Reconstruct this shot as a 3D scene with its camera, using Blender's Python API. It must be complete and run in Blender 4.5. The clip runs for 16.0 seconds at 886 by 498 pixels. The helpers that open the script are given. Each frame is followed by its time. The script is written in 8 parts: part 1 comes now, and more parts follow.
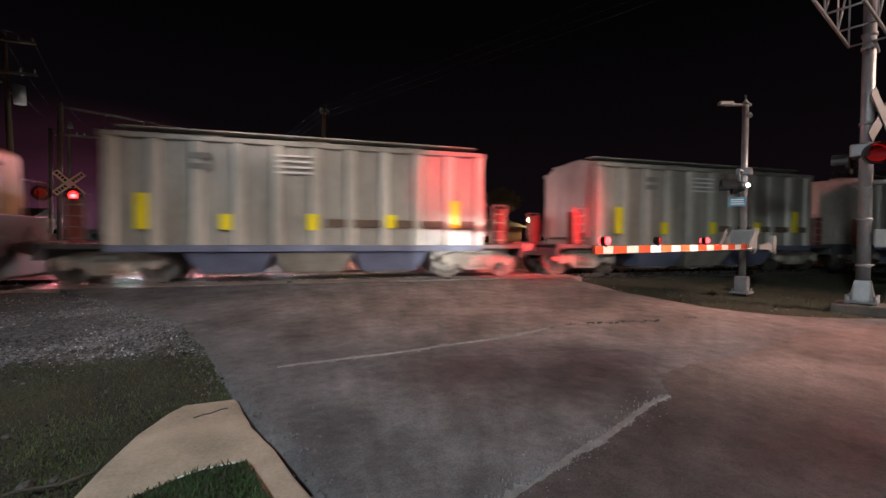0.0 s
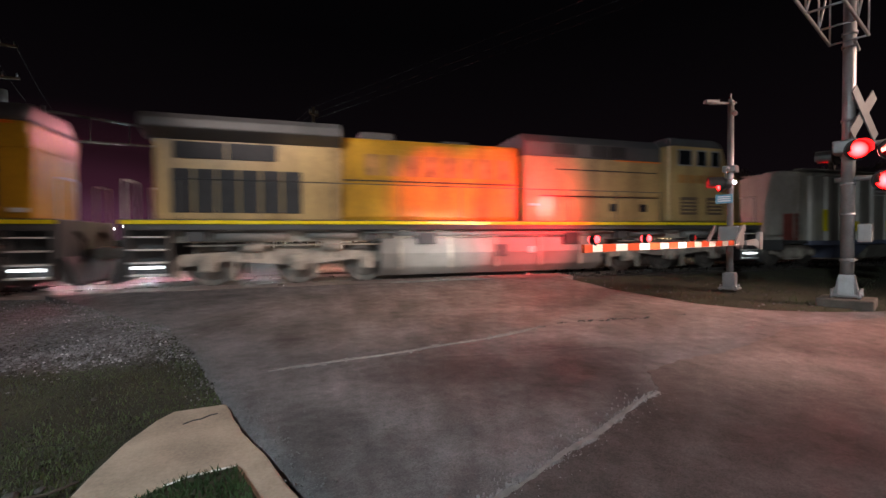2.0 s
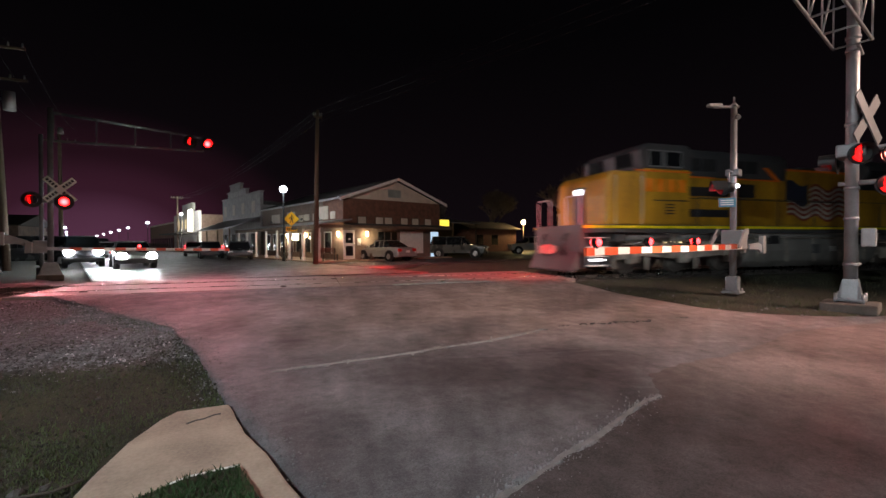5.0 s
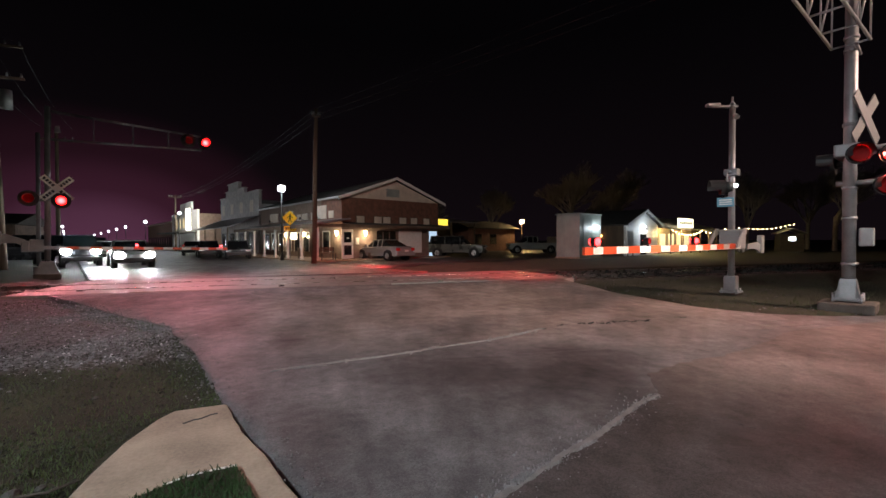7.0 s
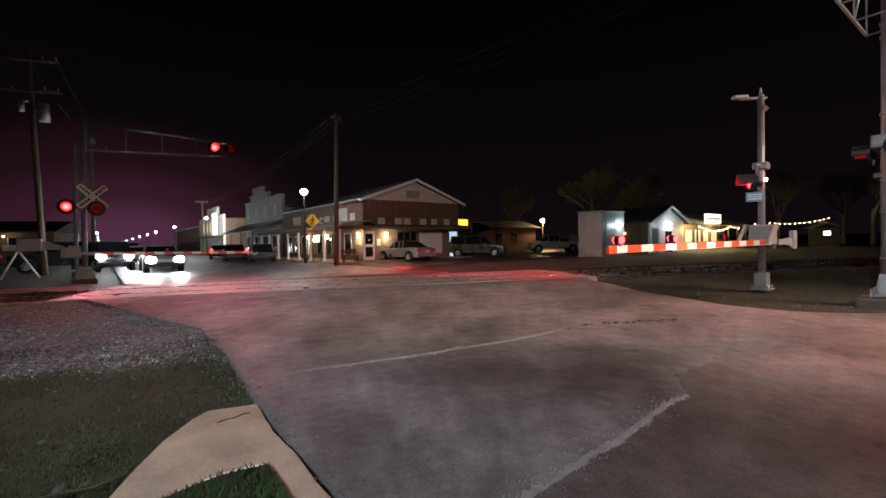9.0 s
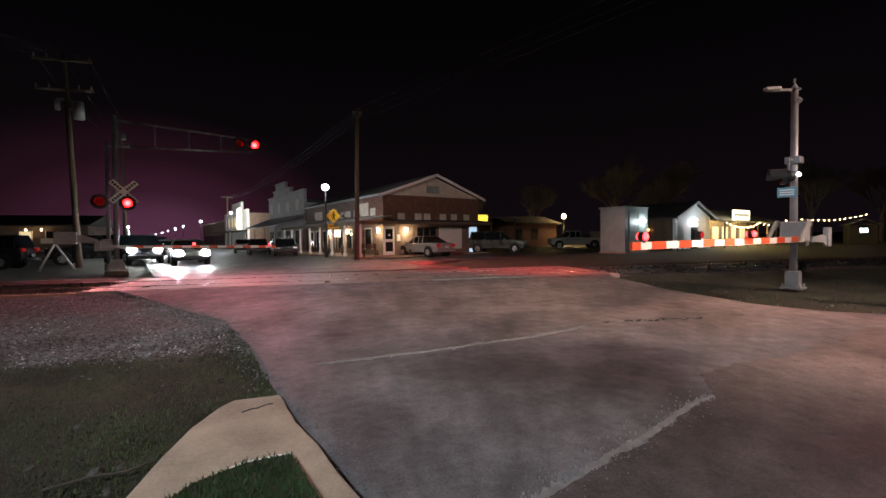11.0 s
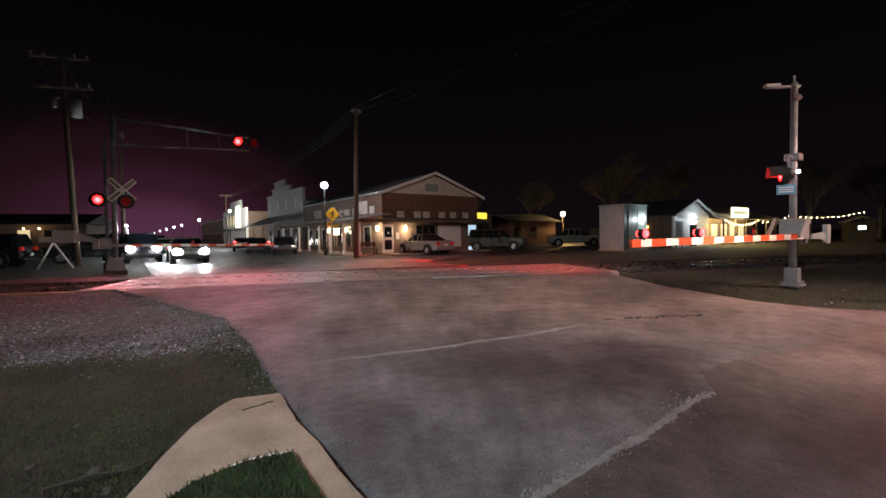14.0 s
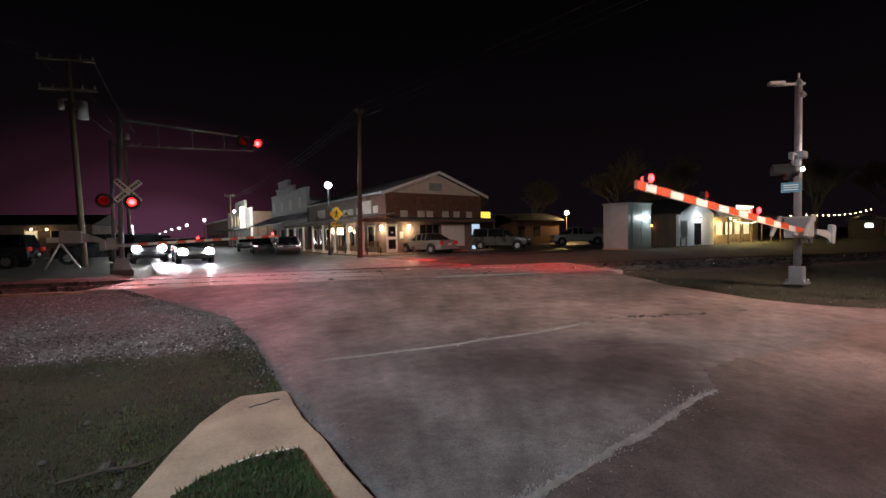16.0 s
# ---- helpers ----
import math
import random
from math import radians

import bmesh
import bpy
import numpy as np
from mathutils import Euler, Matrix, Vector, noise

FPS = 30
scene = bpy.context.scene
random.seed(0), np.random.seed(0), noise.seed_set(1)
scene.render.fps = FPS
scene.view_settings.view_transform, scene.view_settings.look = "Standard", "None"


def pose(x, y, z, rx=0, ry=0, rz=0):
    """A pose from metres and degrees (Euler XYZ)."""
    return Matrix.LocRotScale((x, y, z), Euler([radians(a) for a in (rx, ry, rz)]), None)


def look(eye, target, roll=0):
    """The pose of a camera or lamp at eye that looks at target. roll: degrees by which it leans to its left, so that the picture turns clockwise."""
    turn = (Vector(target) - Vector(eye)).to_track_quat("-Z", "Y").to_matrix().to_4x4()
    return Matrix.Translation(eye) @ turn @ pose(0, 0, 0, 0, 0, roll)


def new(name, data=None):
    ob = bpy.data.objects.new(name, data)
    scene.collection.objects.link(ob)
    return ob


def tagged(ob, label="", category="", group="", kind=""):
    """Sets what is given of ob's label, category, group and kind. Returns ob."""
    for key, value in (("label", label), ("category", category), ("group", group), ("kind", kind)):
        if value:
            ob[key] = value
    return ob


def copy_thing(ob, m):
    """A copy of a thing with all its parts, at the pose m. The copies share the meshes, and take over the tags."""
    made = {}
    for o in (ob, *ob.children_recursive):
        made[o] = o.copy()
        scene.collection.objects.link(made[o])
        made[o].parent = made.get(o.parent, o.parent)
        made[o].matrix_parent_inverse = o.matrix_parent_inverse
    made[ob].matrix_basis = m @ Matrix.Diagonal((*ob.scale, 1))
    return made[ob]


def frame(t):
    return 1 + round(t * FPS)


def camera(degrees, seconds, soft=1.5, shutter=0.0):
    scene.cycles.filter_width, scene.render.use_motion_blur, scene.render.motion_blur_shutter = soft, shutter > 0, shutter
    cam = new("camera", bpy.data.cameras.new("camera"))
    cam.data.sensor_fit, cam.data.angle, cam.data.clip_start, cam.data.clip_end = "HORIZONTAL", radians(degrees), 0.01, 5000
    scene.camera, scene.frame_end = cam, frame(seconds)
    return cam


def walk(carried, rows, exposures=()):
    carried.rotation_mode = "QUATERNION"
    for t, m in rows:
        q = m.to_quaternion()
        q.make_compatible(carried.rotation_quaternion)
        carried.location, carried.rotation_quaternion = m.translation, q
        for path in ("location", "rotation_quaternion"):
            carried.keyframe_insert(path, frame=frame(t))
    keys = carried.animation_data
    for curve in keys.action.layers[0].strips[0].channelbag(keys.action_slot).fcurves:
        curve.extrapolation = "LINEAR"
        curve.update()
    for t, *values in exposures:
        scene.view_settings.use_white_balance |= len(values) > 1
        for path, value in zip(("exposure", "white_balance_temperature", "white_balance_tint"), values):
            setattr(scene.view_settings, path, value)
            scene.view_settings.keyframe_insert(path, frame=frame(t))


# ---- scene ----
cam = camera(91.7, 16.0, 1.5, 0.6)
PATH = [
    (0, (-0.192, -0.234, 1.132), (0.37, 1.685, 1.084), 0.3),
    (0.5, (-0.179, -0.242, 1.136), (0.386, 1.676, 1.087), 0.3),
    (1, (-0.159, -0.246, 1.134), (0.412, 1.67, 1.087), 0.1),
    (1.5, (-0.17, -0.238, 1.135), (0.419, 1.673, 1.088), -0.2),
    (2, (-0.173, -0.244, 1.135), (0.424, 1.664, 1.089), -0.5),
    (2.5, (-0.167, -0.25, 1.14), (0.431, 1.658, 1.091), -0.8),
    (3, (-0.18, -0.245, 1.135), (0.418, 1.663, 1.096), -0.7),
    (3.5, (-0.173, -0.241, 1.136), (0.421, 1.668, 1.098), -0.4),
    (4, (-0.171, -0.246, 1.132), (0.418, 1.665, 1.098), -0.4),
    (6.3, (-0.172, -0.294, 1.139), (0.409, 1.619, 1.104), -0.1),
    (6.5, (-0.169, -0.271, 1.137), (0.414, 1.642, 1.103), -0.1),
    (7, (-0.167, -0.259, 1.132), (0.424, 1.652, 1.095), -0.2),
    (7.5, (-0.166, -0.28, 1.142), (0.426, 1.63, 1.109), -0.4),
    (8, (-0.177, -0.281, 1.142), (0.391, 1.637, 1.108), -0.7),
    (8.5, (-0.194, -0.273, 1.137), (0.331, 1.657, 1.102), -0.9),
    (9, (-0.195, -0.28, 1.143), (0.305, 1.656, 1.108), -1.1),
    (11.5, (-0.202, -0.268, 1.139), (0.182, 1.694, 1.079), -0.9),
    (12, (-0.202, -0.251, 1.134), (0.162, 1.714, 1.071), -1.1),
    (12.5, (-0.187, -0.256, 1.135), (0.208, 1.703, 1.071), -0.9),
    (13, (-0.175, -0.257, 1.124), (0.247, 1.697, 1.061), -0.9),
    (13.5, (-0.199, -0.26, 1.131), (0.232, 1.692, 1.067), -0.9),
    (14, (-0.213, -0.264, 1.136), (0.203, 1.692, 1.072), -0.9),
    (14.5, (-0.197, -0.261, 1.13), (0.21, 1.696, 1.063), -0.9),
    (15, (-0.186, -0.284, 1.138), (0.224, 1.673, 1.07), -1.1),
    (15.5, (-0.201, -0.29, 1.137), (0.21, 1.666, 1.07), -1.0),
    (16, (-0.216, -0.299, 1.135), (0.183, 1.66, 1.068), -1.1),
]
walk(cam, [(t, look(eye, target, roll)) for t, eye, target, roll in PATH])
R_DIR = Vector((-0.408, 0.913, 0))   # along the road, away
P_DIR = Vector((0.913, 0.408, 0))    # across the road
ROAD_O = Vector((-0.87, 3.84, 0))    # a point of the road's near edge line
TURN = 24.1                          # turn of things that stand square to the road


def at_road(u, s, z=-0.2):
    """A place u metres across and s metres along the road."""
    v = ROAD_O + P_DIR * u + R_DIR * s
    return Vector((v.x, v.y, z))


# ---------- world and light ----------
world = bpy.data.worlds.new("night_sky")
scene.world = world
world.use_nodes = True
wbg = world.node_tree.nodes["Background"]
wbg.inputs[0].default_value = (0.75, 0.55, 0.85, 1)
wbg.inputs[1].default_value = 1.0
wn = world.node_tree.nodes
wtc, wsep, wramp = wn.new("ShaderNodeTexCoord"), wn.new("ShaderNodeSeparateXYZ"), wn.new("ShaderNodeValToRGB")
world.node_tree.links.new(wtc.outputs["Generated"], wsep.inputs[0])
world.node_tree.links.new(wsep.outputs["Z"], wramp.inputs[0])
# glow low over the main street, put into the sky to imitate lamp glare
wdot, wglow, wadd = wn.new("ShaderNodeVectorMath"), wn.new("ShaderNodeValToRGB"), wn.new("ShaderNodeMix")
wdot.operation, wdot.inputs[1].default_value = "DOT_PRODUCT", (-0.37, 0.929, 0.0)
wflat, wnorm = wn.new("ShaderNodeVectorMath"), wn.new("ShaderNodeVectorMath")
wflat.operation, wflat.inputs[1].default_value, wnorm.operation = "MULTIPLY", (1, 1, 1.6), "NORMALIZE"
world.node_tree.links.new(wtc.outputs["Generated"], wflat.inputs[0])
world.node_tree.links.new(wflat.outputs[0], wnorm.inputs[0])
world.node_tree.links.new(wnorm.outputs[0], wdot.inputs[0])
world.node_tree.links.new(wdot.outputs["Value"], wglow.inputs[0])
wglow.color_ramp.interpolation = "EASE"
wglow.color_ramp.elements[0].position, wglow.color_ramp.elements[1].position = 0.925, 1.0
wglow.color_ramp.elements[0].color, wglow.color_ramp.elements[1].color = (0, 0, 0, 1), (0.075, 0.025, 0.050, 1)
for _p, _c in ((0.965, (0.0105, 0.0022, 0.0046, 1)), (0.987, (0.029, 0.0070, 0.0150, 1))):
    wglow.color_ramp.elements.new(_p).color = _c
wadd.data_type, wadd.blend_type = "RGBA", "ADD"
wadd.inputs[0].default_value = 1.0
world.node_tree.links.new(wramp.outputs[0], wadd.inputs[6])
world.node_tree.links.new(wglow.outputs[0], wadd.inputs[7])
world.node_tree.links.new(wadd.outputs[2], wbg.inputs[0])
wramp.color_ramp.elements[0].position, wramp.color_ramp.elements[1].position = 0.0, 0.42
wramp.color_ramp.elements[0].color = (0.0048, 0.0030, 0.0042, 1)
wramp.color_ramp.elements[1].color = (0.0011, 0.0009, 0.0012, 1)


def lamp(name, kind, place, power, color, size=0.15, target=None, spot=120, blend=0.6):
    d = bpy.data.lights.new(name, kind)
    d.energy, d.color, d.shadow_soft_size = power, color, size
    ob = new(name, d)
    if kind == "SPOT":
        d.spot_size, d.spot_blend = radians(spot), blend
    ob.matrix_world = look(place, target) if target else Matrix.Translation(place)
    return ob


# street lamps beside and behind the camera, a waiting car's headlights, and spots in place of the signals' lamps
lamp("street_light_cool", "SPOT", (-7.0, -5.0, 8.2), 6200, (0.84, 0.95, 1.0), 0.25, (1.0, 3.7, -0.3), 78, 0.9)
# unseen spot added at the same lamp head to brighten the shop front
lamp("street_light_cool_reach", "SPOT", (-7.0, -5.0, 8.2), 9500, (1.0, 0.80, 0.72), 0.25, (6.8, 33.0, 3.2), 22, 0.8)
lamp("street_light_warm", "SPOT", (18.0, -2.5, 9.5), 16500, (1.0, 0.68, 0.56), 2.0, (4.9, 7.1, -0.2), 46, 0.9)
for dx in (-0.6, 0.6):
    lamp("waiting_headlight", "SPOT", (9.0 + dx, -2.0 + dx * 0.4, 0.32), 7000, (1.0, 0.96, 0.92), 0.08, (3.7 + dx * 0.9, 11.3, 0.98), 8, 0.9)
    lamp("waiting_headlight_wide", "SPOT", (9.0 + dx, -2.0 + dx * 0.4, 0.32), 560, (1.0, 0.96, 0.9), 0.08, (2.6 + dx, 11.3, 0.0), 52, 1.0)
lamp("flasher_light_near", "SPOT", (10.1, 5.1, 2.7), 240, (1.0, 0.10, 0.08), 0.1, (2.0, 3.0, -0.3), 130, 0.9)
# red spots added clear of the lenses, aimed to redden the train's side
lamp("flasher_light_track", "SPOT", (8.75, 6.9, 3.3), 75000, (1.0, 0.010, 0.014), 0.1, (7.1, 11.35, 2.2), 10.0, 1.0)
lamp("flasher_light_side", "SPOT", (8.75, 6.9, 3.2), 4600, (1.0, 0.006, 0.02), 0.1, (6.6, 11.4, 1.7), 40, 1.0)
lamp("overhead_light_track", "SPOT", (5.2, 4.2, 5.5), 4500, (1.0, 0.012, 0.03), 0.1, (3.6, 11.4, 2.6), 22, 1.0)
lamp("overhead_light_wash", "SPOT", (6.2, 4.6, 5.5), 5200, (1.0, 0.006, 0.02), 0.1, (6.2, 11.4, 2.3), 40, 1.0)
lamp("flasher_light_far", "SPOT", (-9.6, 19.3, 2.75), 750, (1.0, 0.24, 0.28), 0.1, (-6.0, 12.0, -0.2), 150, 0.9)
lamp("overhead_light_far", "SPOT", (-5.2, 21.6, 5.6), 2000, (1.0, 0.32, 0.37), 0.1, (-0.5, 9.0, -0.2), 140, 0.9)

# reddish fill added to brighten the lot; no signal lamp faces this way
lamp("overhead_light_lot", "SPOT", (-5.0, 21.6, 5.4), 11000, (1.0, 0.36, 0.31), 0.1, (6.0, 20.5, -0.2), 66, 0.9)


# ---------- materials ----------
def mat(name, color, rough=0.7, metal=0.0, scale=6.0, var=0.25, bump=0.15, fine=60.0, tint=None, stretch=(1, 1, 1), spec=0.5):
    """Painted or natural surface: two scales of noise in colour, roughness and relief."""
    m = bpy.data.materials.new(name)
    m.use_nodes = True
    nt = m.node_tree
    b = nt.nodes["Principled BSDF"]
    tc = nt.nodes.new("ShaderNodeTexCoord")
    mp = nt.nodes.new("ShaderNodeMapping")
    mp.inputs["Scale"].default_value = stretch
    nt.links.new(tc.outputs["Object"], mp.inputs["Vector"])
    n1 = nt.nodes.new("ShaderNodeTexNoise")
    n1.inputs["Scale"].default_value, n1.inputs["Detail"].default_value = scale, 6
    n2 = nt.nodes.new("ShaderNodeTexNoise")
    n2.inputs["Scale"].default_value, n2.inputs["Detail"].default_value = fine, 3
    for n in (n1, n2):
        nt.links.new(mp.outputs[0], n.inputs["Vector"])
    mixn = nt.nodes.new("ShaderNodeMath")
    mixn.operation = "MULTIPLY_ADD"
    nt.links.new(n2.outputs["Fac"], mixn.inputs[0])
    mixn.inputs[1].default_value = 0.45
    nt.links.new(n1.outputs["Fac"], mixn.inputs[2])
    ramp = nt.nodes.new("ShaderNodeValToRGB")
    nt.links.new(mixn.outputs[0], ramp.inputs[0])
    c = Vector(color)
    t = Vector(tint) if tint else c * (1 - var)
    ramp.color_ramp.elements[0].position, ramp.color_ramp.elements[1].position = 0.5, 0.95
    ramp.color_ramp.elements[0].color = (*t, 1)
    ramp.color_ramp.elements[1].color = (*(c * (1 + var * 0.5)), 1)
    nt.links.new(ramp.outputs[0], b.inputs["Base Color"])
    rr = nt.nodes.new("ShaderNodeMapRange")
    rr.inputs["To Min"].default_value, rr.inputs["To Max"].default_value = max(0.05, rough - 0.15), min(1, rough + 0.12)
    nt.links.new(n1.outputs["Fac"], rr.inputs["Value"])
    nt.links.new(rr.outputs[0], b.inputs["Roughness"])
    b.inputs["Metallic"].default_value = metal
    b.inputs["Specular IOR Level"].default_value = spec
    if bump:
        bp = nt.nodes.new("ShaderNodeBump")
        bp.inputs["Strength"].default_value, bp.inputs["Distance"].default_value = bump, 0.02
        nt.links.new(mixn.outputs[0], bp.inputs["Height"])
        nt.links.new(bp.outputs[0], b.inputs["Normal"])
    return m


def pavement_mat(name, color, rough, stain, speck, streak=0.35, turn=-0.42, patches=()):
    """Worn paving: wide stains, wheel streaks along the road, mottling and a fine speckle of aggregate."""
    m = bpy.data.materials.new(name)
    m.use_nodes = True
    nt = m.node_tree
    b = nt.nodes["Principled BSDF"]
    tc = nt.nodes.new("ShaderNodeTexCoord")

    def noise_at(scale, detail, stretch=None):
        n = nt.nodes.new("ShaderNodeTexNoise")
        n.inputs["Scale"].default_value, n.inputs["Detail"].default_value, n.inputs["Roughness"].default_value = scale, detail, 0.65
        if stretch:
            mp = nt.nodes.new("ShaderNodeMapping")
            mp.inputs["Rotation"].default_value, mp.inputs["Scale"].default_value = (0, 0, turn), stretch
            nt.links.new(tc.outputs["Object"], mp.inputs["Vector"])
            nt.links.new(mp.outputs[0], n.inputs["Vector"])
        else:
            nt.links.new(tc.outputs["Object"], n.inputs["Vector"])
        return n.outputs["Fac"]

    def ranged(value, lo, hi, a=0.3, z=0.7):
        r = nt.nodes.new("ShaderNodeMapRange")
        r.inputs["From Min"].default_value, r.inputs["From Max"].default_value = a, z
        r.inputs["To Min"].default_value, r.inputs["To Max"].default_value = lo, hi
        nt.links.new(value, r.inputs["Value"])
        return r.outputs[0]

    def times(a, c):
        t = nt.nodes.new("ShaderNodeMath")
        t.operation = "MULTIPLY"
        nt.links.new(a, t.inputs[0])
        nt.links.new(c, t.inputs[1])
        return t.outputs[0]

    vor = nt.nodes.new("ShaderNodeTexVoronoi")
    vor.inputs["Scale"].default_value = 95
    vor.inputs["Randomness"].default_value = 1.0
    nt.links.new(tc.outputs["Object"], vor.inputs["Vector"])
    sep = nt.nodes.new("ShaderNodeSeparateColor")
    nt.links.new(vor.outputs["Color"], sep.inputs[0])
    wide = ranged(noise_at(0.45, 5), 1 - stain, 1 + stain)
    mid = times(ranged(noise_at(6.5, 8), 1 - stain * 0.6, 1 + stain * 0.5), ranged(noise_at(1.7, 7), 1 - stain * 0.8, 1 + stain * 0.8))
    line = ranged(noise_at(1.0, 6, (2.6, 0.22, 1)), 1 - streak, 1 + streak)
    dots = ranged(sep.outputs[0], 1 - speck, 1 + speck, 0.0, 1.0)
    grit = ranged(noise_at(170, 2), 1 - speck * 0.7, 1 + speck * 0.7)
    k = times(times(wide, mid), times(times(line, dots), grit))
    mix = nt.nodes.new("ShaderNodeVectorMath")
    mix.operation = "SCALE"
    mix.inputs[0].default_value = color
    nt.links.new(k, mix.inputs["Scale"])
    base = mix.outputs["Vector"]
    for (px, py), reach, patch_tone in patches:
        # a wide patch of its own colour round a point, also for painted lamplight, with a ragged soft rim
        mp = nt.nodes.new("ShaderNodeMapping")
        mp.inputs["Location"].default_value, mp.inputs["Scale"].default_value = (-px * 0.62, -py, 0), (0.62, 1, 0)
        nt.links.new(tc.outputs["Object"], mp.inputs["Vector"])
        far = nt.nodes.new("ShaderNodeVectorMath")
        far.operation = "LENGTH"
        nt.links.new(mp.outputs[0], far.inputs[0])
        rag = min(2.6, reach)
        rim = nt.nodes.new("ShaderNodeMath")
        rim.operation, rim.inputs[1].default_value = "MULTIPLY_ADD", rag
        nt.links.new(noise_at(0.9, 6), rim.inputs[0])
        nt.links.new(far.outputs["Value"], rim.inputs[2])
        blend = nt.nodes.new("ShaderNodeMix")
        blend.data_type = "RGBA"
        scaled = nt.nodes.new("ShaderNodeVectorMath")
        scaled.operation, scaled.inputs[0].default_value = "SCALE", patch_tone
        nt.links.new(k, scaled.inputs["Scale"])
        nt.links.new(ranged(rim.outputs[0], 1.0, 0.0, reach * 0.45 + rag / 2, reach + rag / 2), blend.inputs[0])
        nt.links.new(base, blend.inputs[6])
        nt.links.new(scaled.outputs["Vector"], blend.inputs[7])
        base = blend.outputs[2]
    nt.links.new(base, b.inputs["Base Color"])
    nt.links.new(ranged(noise_at(2.2, 6), rough - 0.14, rough + 0.16), b.inputs["Roughness"])
    b.inputs["Specular IOR Level"].default_value = 0.2
    bp = nt.nodes.new("ShaderNodeBump")
    bp.inputs["Strength"].default_value, bp.inputs["Distance"].default_value = 0.8, 0.012
    nt.links.new(times(dots, mid), bp.inputs["Height"])
    nt.links.new(bp.outputs[0], b.inputs["Normal"])
    return m


def verge_mat():
    """Bare olive-brown earth, giving way to crushed gray stone towards the track."""
    m = mat("soil", (0.034, 0.034, 0.016), 0.95, 0, 1.5, 0.6, 1.0, 45, tint=(0.013, 0.010, 0.006))
    nt = m.node_tree
    b = nt.nodes["Principled BSDF"]
    soil = b.inputs["Base Color"].links[0].from_socket
    tc, sep = nt.nodes.new("ShaderNodeTexCoord"), nt.nodes.new("ShaderNodeSeparateXYZ")
    nt.links.new(tc.outputs["Object"], sep.inputs[0])
    wav, vor = nt.nodes.new("ShaderNodeTexNoise"), nt.nodes.new("ShaderNodeTexVoronoi")
    wav.inputs["Scale"].default_value, wav.inputs["Detail"].default_value = 1.1, 5
    vor.inputs["Scale"].default_value = 26
    for n in (wav, vor):
        nt.links.new(tc.outputs["Object"], n.inputs["Vector"])
    bend = nt.nodes.new("ShaderNodeMath")
    bend.operation, bend.inputs[1].default_value = "MULTIPLY_ADD", 3.4
    nt.links.new(wav.outputs["Fac"], bend.inputs[0])
    nt.links.new(sep.outputs["Y"], bend.inputs[2])
    edge = nt.nodes.new("ShaderNodeMapRange")
    edge.inputs["From Min"].default_value, edge.inputs["From Max"].default_value = 6.5, 8.4
    nt.links.new(bend.outputs[0], edge.inputs["Value"])
    far = nt.nodes.new("ShaderNodeMapRange")
    far.inputs["From Min"].default_value, far.inputs["From Max"].default_value = 17.0, 15.0
    nt.links.new(bend.outputs[0], far.inputs["Value"])
    west = nt.nodes.new("ShaderNodeMapRange")
    west.inputs["From Min"].default_value, west.inputs["From Max"].default_value = 1.0, -1.0
    nt.links.new(sep.outputs["X"], west.inputs["Value"])
    k1, k2 = nt.nodes.new("ShaderNodeMath"), nt.nodes.new("ShaderNodeMath")
    k1.operation = k2.operation = "MULTIPLY"
    nt.links.new(edge.outputs[0], k1.inputs[0])
    nt.links.new(far.outputs[0], k1.inputs[1])
    nt.links.new(k1.outputs[0], k2.inputs[0])
    nt.links.new(west.outputs[0], k2.inputs[1])
    shade = nt.nodes.new("ShaderNodeValToRGB")
    shade.color_ramp.elements[0].color, shade.color_ramp.elements[1].color = (0.030, 0.031, 0.034, 1), (0.16, 0.16, 0.175, 1)
    sc = nt.nodes.new("ShaderNodeSeparateColor")
    nt.links.new(vor.outputs["Color"], sc.inputs[0])
    nt.links.new(sc.outputs[0], shade.inputs[0])
    mix = nt.nodes.new("ShaderNodeMix")
    mix.data_type = "RGBA"
    nt.links.new(k2.outputs[0], mix.inputs[0])
    nt.links.new(soil, mix.inputs[6])
    nt.links.new(shade.outputs[0], mix.inputs[7])
    nt.links.new(mix.outputs[2], b.inputs["Base Color"])
    return m


def glow(name, color, strength, base=(0.1, 0.1, 0.1)):
    m = bpy.data.materials.new(name)
    m.use_nodes = True
    b = m.node_tree.nodes["Principled BSDF"]
    b.inputs["Base Color"].default_value = (*base, 1)
    b.inputs["Emission Color"].default_value = (*color, 1)
    b.inputs["Emission Strength"].default_value = strength
    return m


def lens_glow(name, core, rim):
    """A lit lens: hottest at its middle, deep red towards its rim, to imitate the halo of glare."""
    m = bpy.data.materials.new(name)
    m.use_nodes = True
    nt = m.node_tree
    b = nt.nodes["Principled BSDF"]
    b.inputs["Base Color"].default_value = (0.3, 0.01, 0.01, 1)
    tc, ln, ramp = nt.nodes.new("ShaderNodeTexCoord"), nt.nodes.new("ShaderNodeVectorMath"), nt.nodes.new("ShaderNodeValToRGB")
    ln.operation = "LENGTH"
    nt.links.new(tc.outputs["Object"], ln.inputs[0])
    nt.links.new(ln.outputs["Value"], ramp.inputs[0])
    ramp.color_ramp.elements[0].position, ramp.color_ramp.elements[0].color = 0.04, (1.0, 0.012, 0.013, 1)
    ramp.color_ramp.elements[1].position, ramp.color_ramp.elements[1].color = 0.16, (rim, 0.0, 0.0, 1)
    nt.links.new(ramp.outputs[0], b.inputs["Emission Color"])
    b.inputs["Emission Strength"].default_value = core
    return m


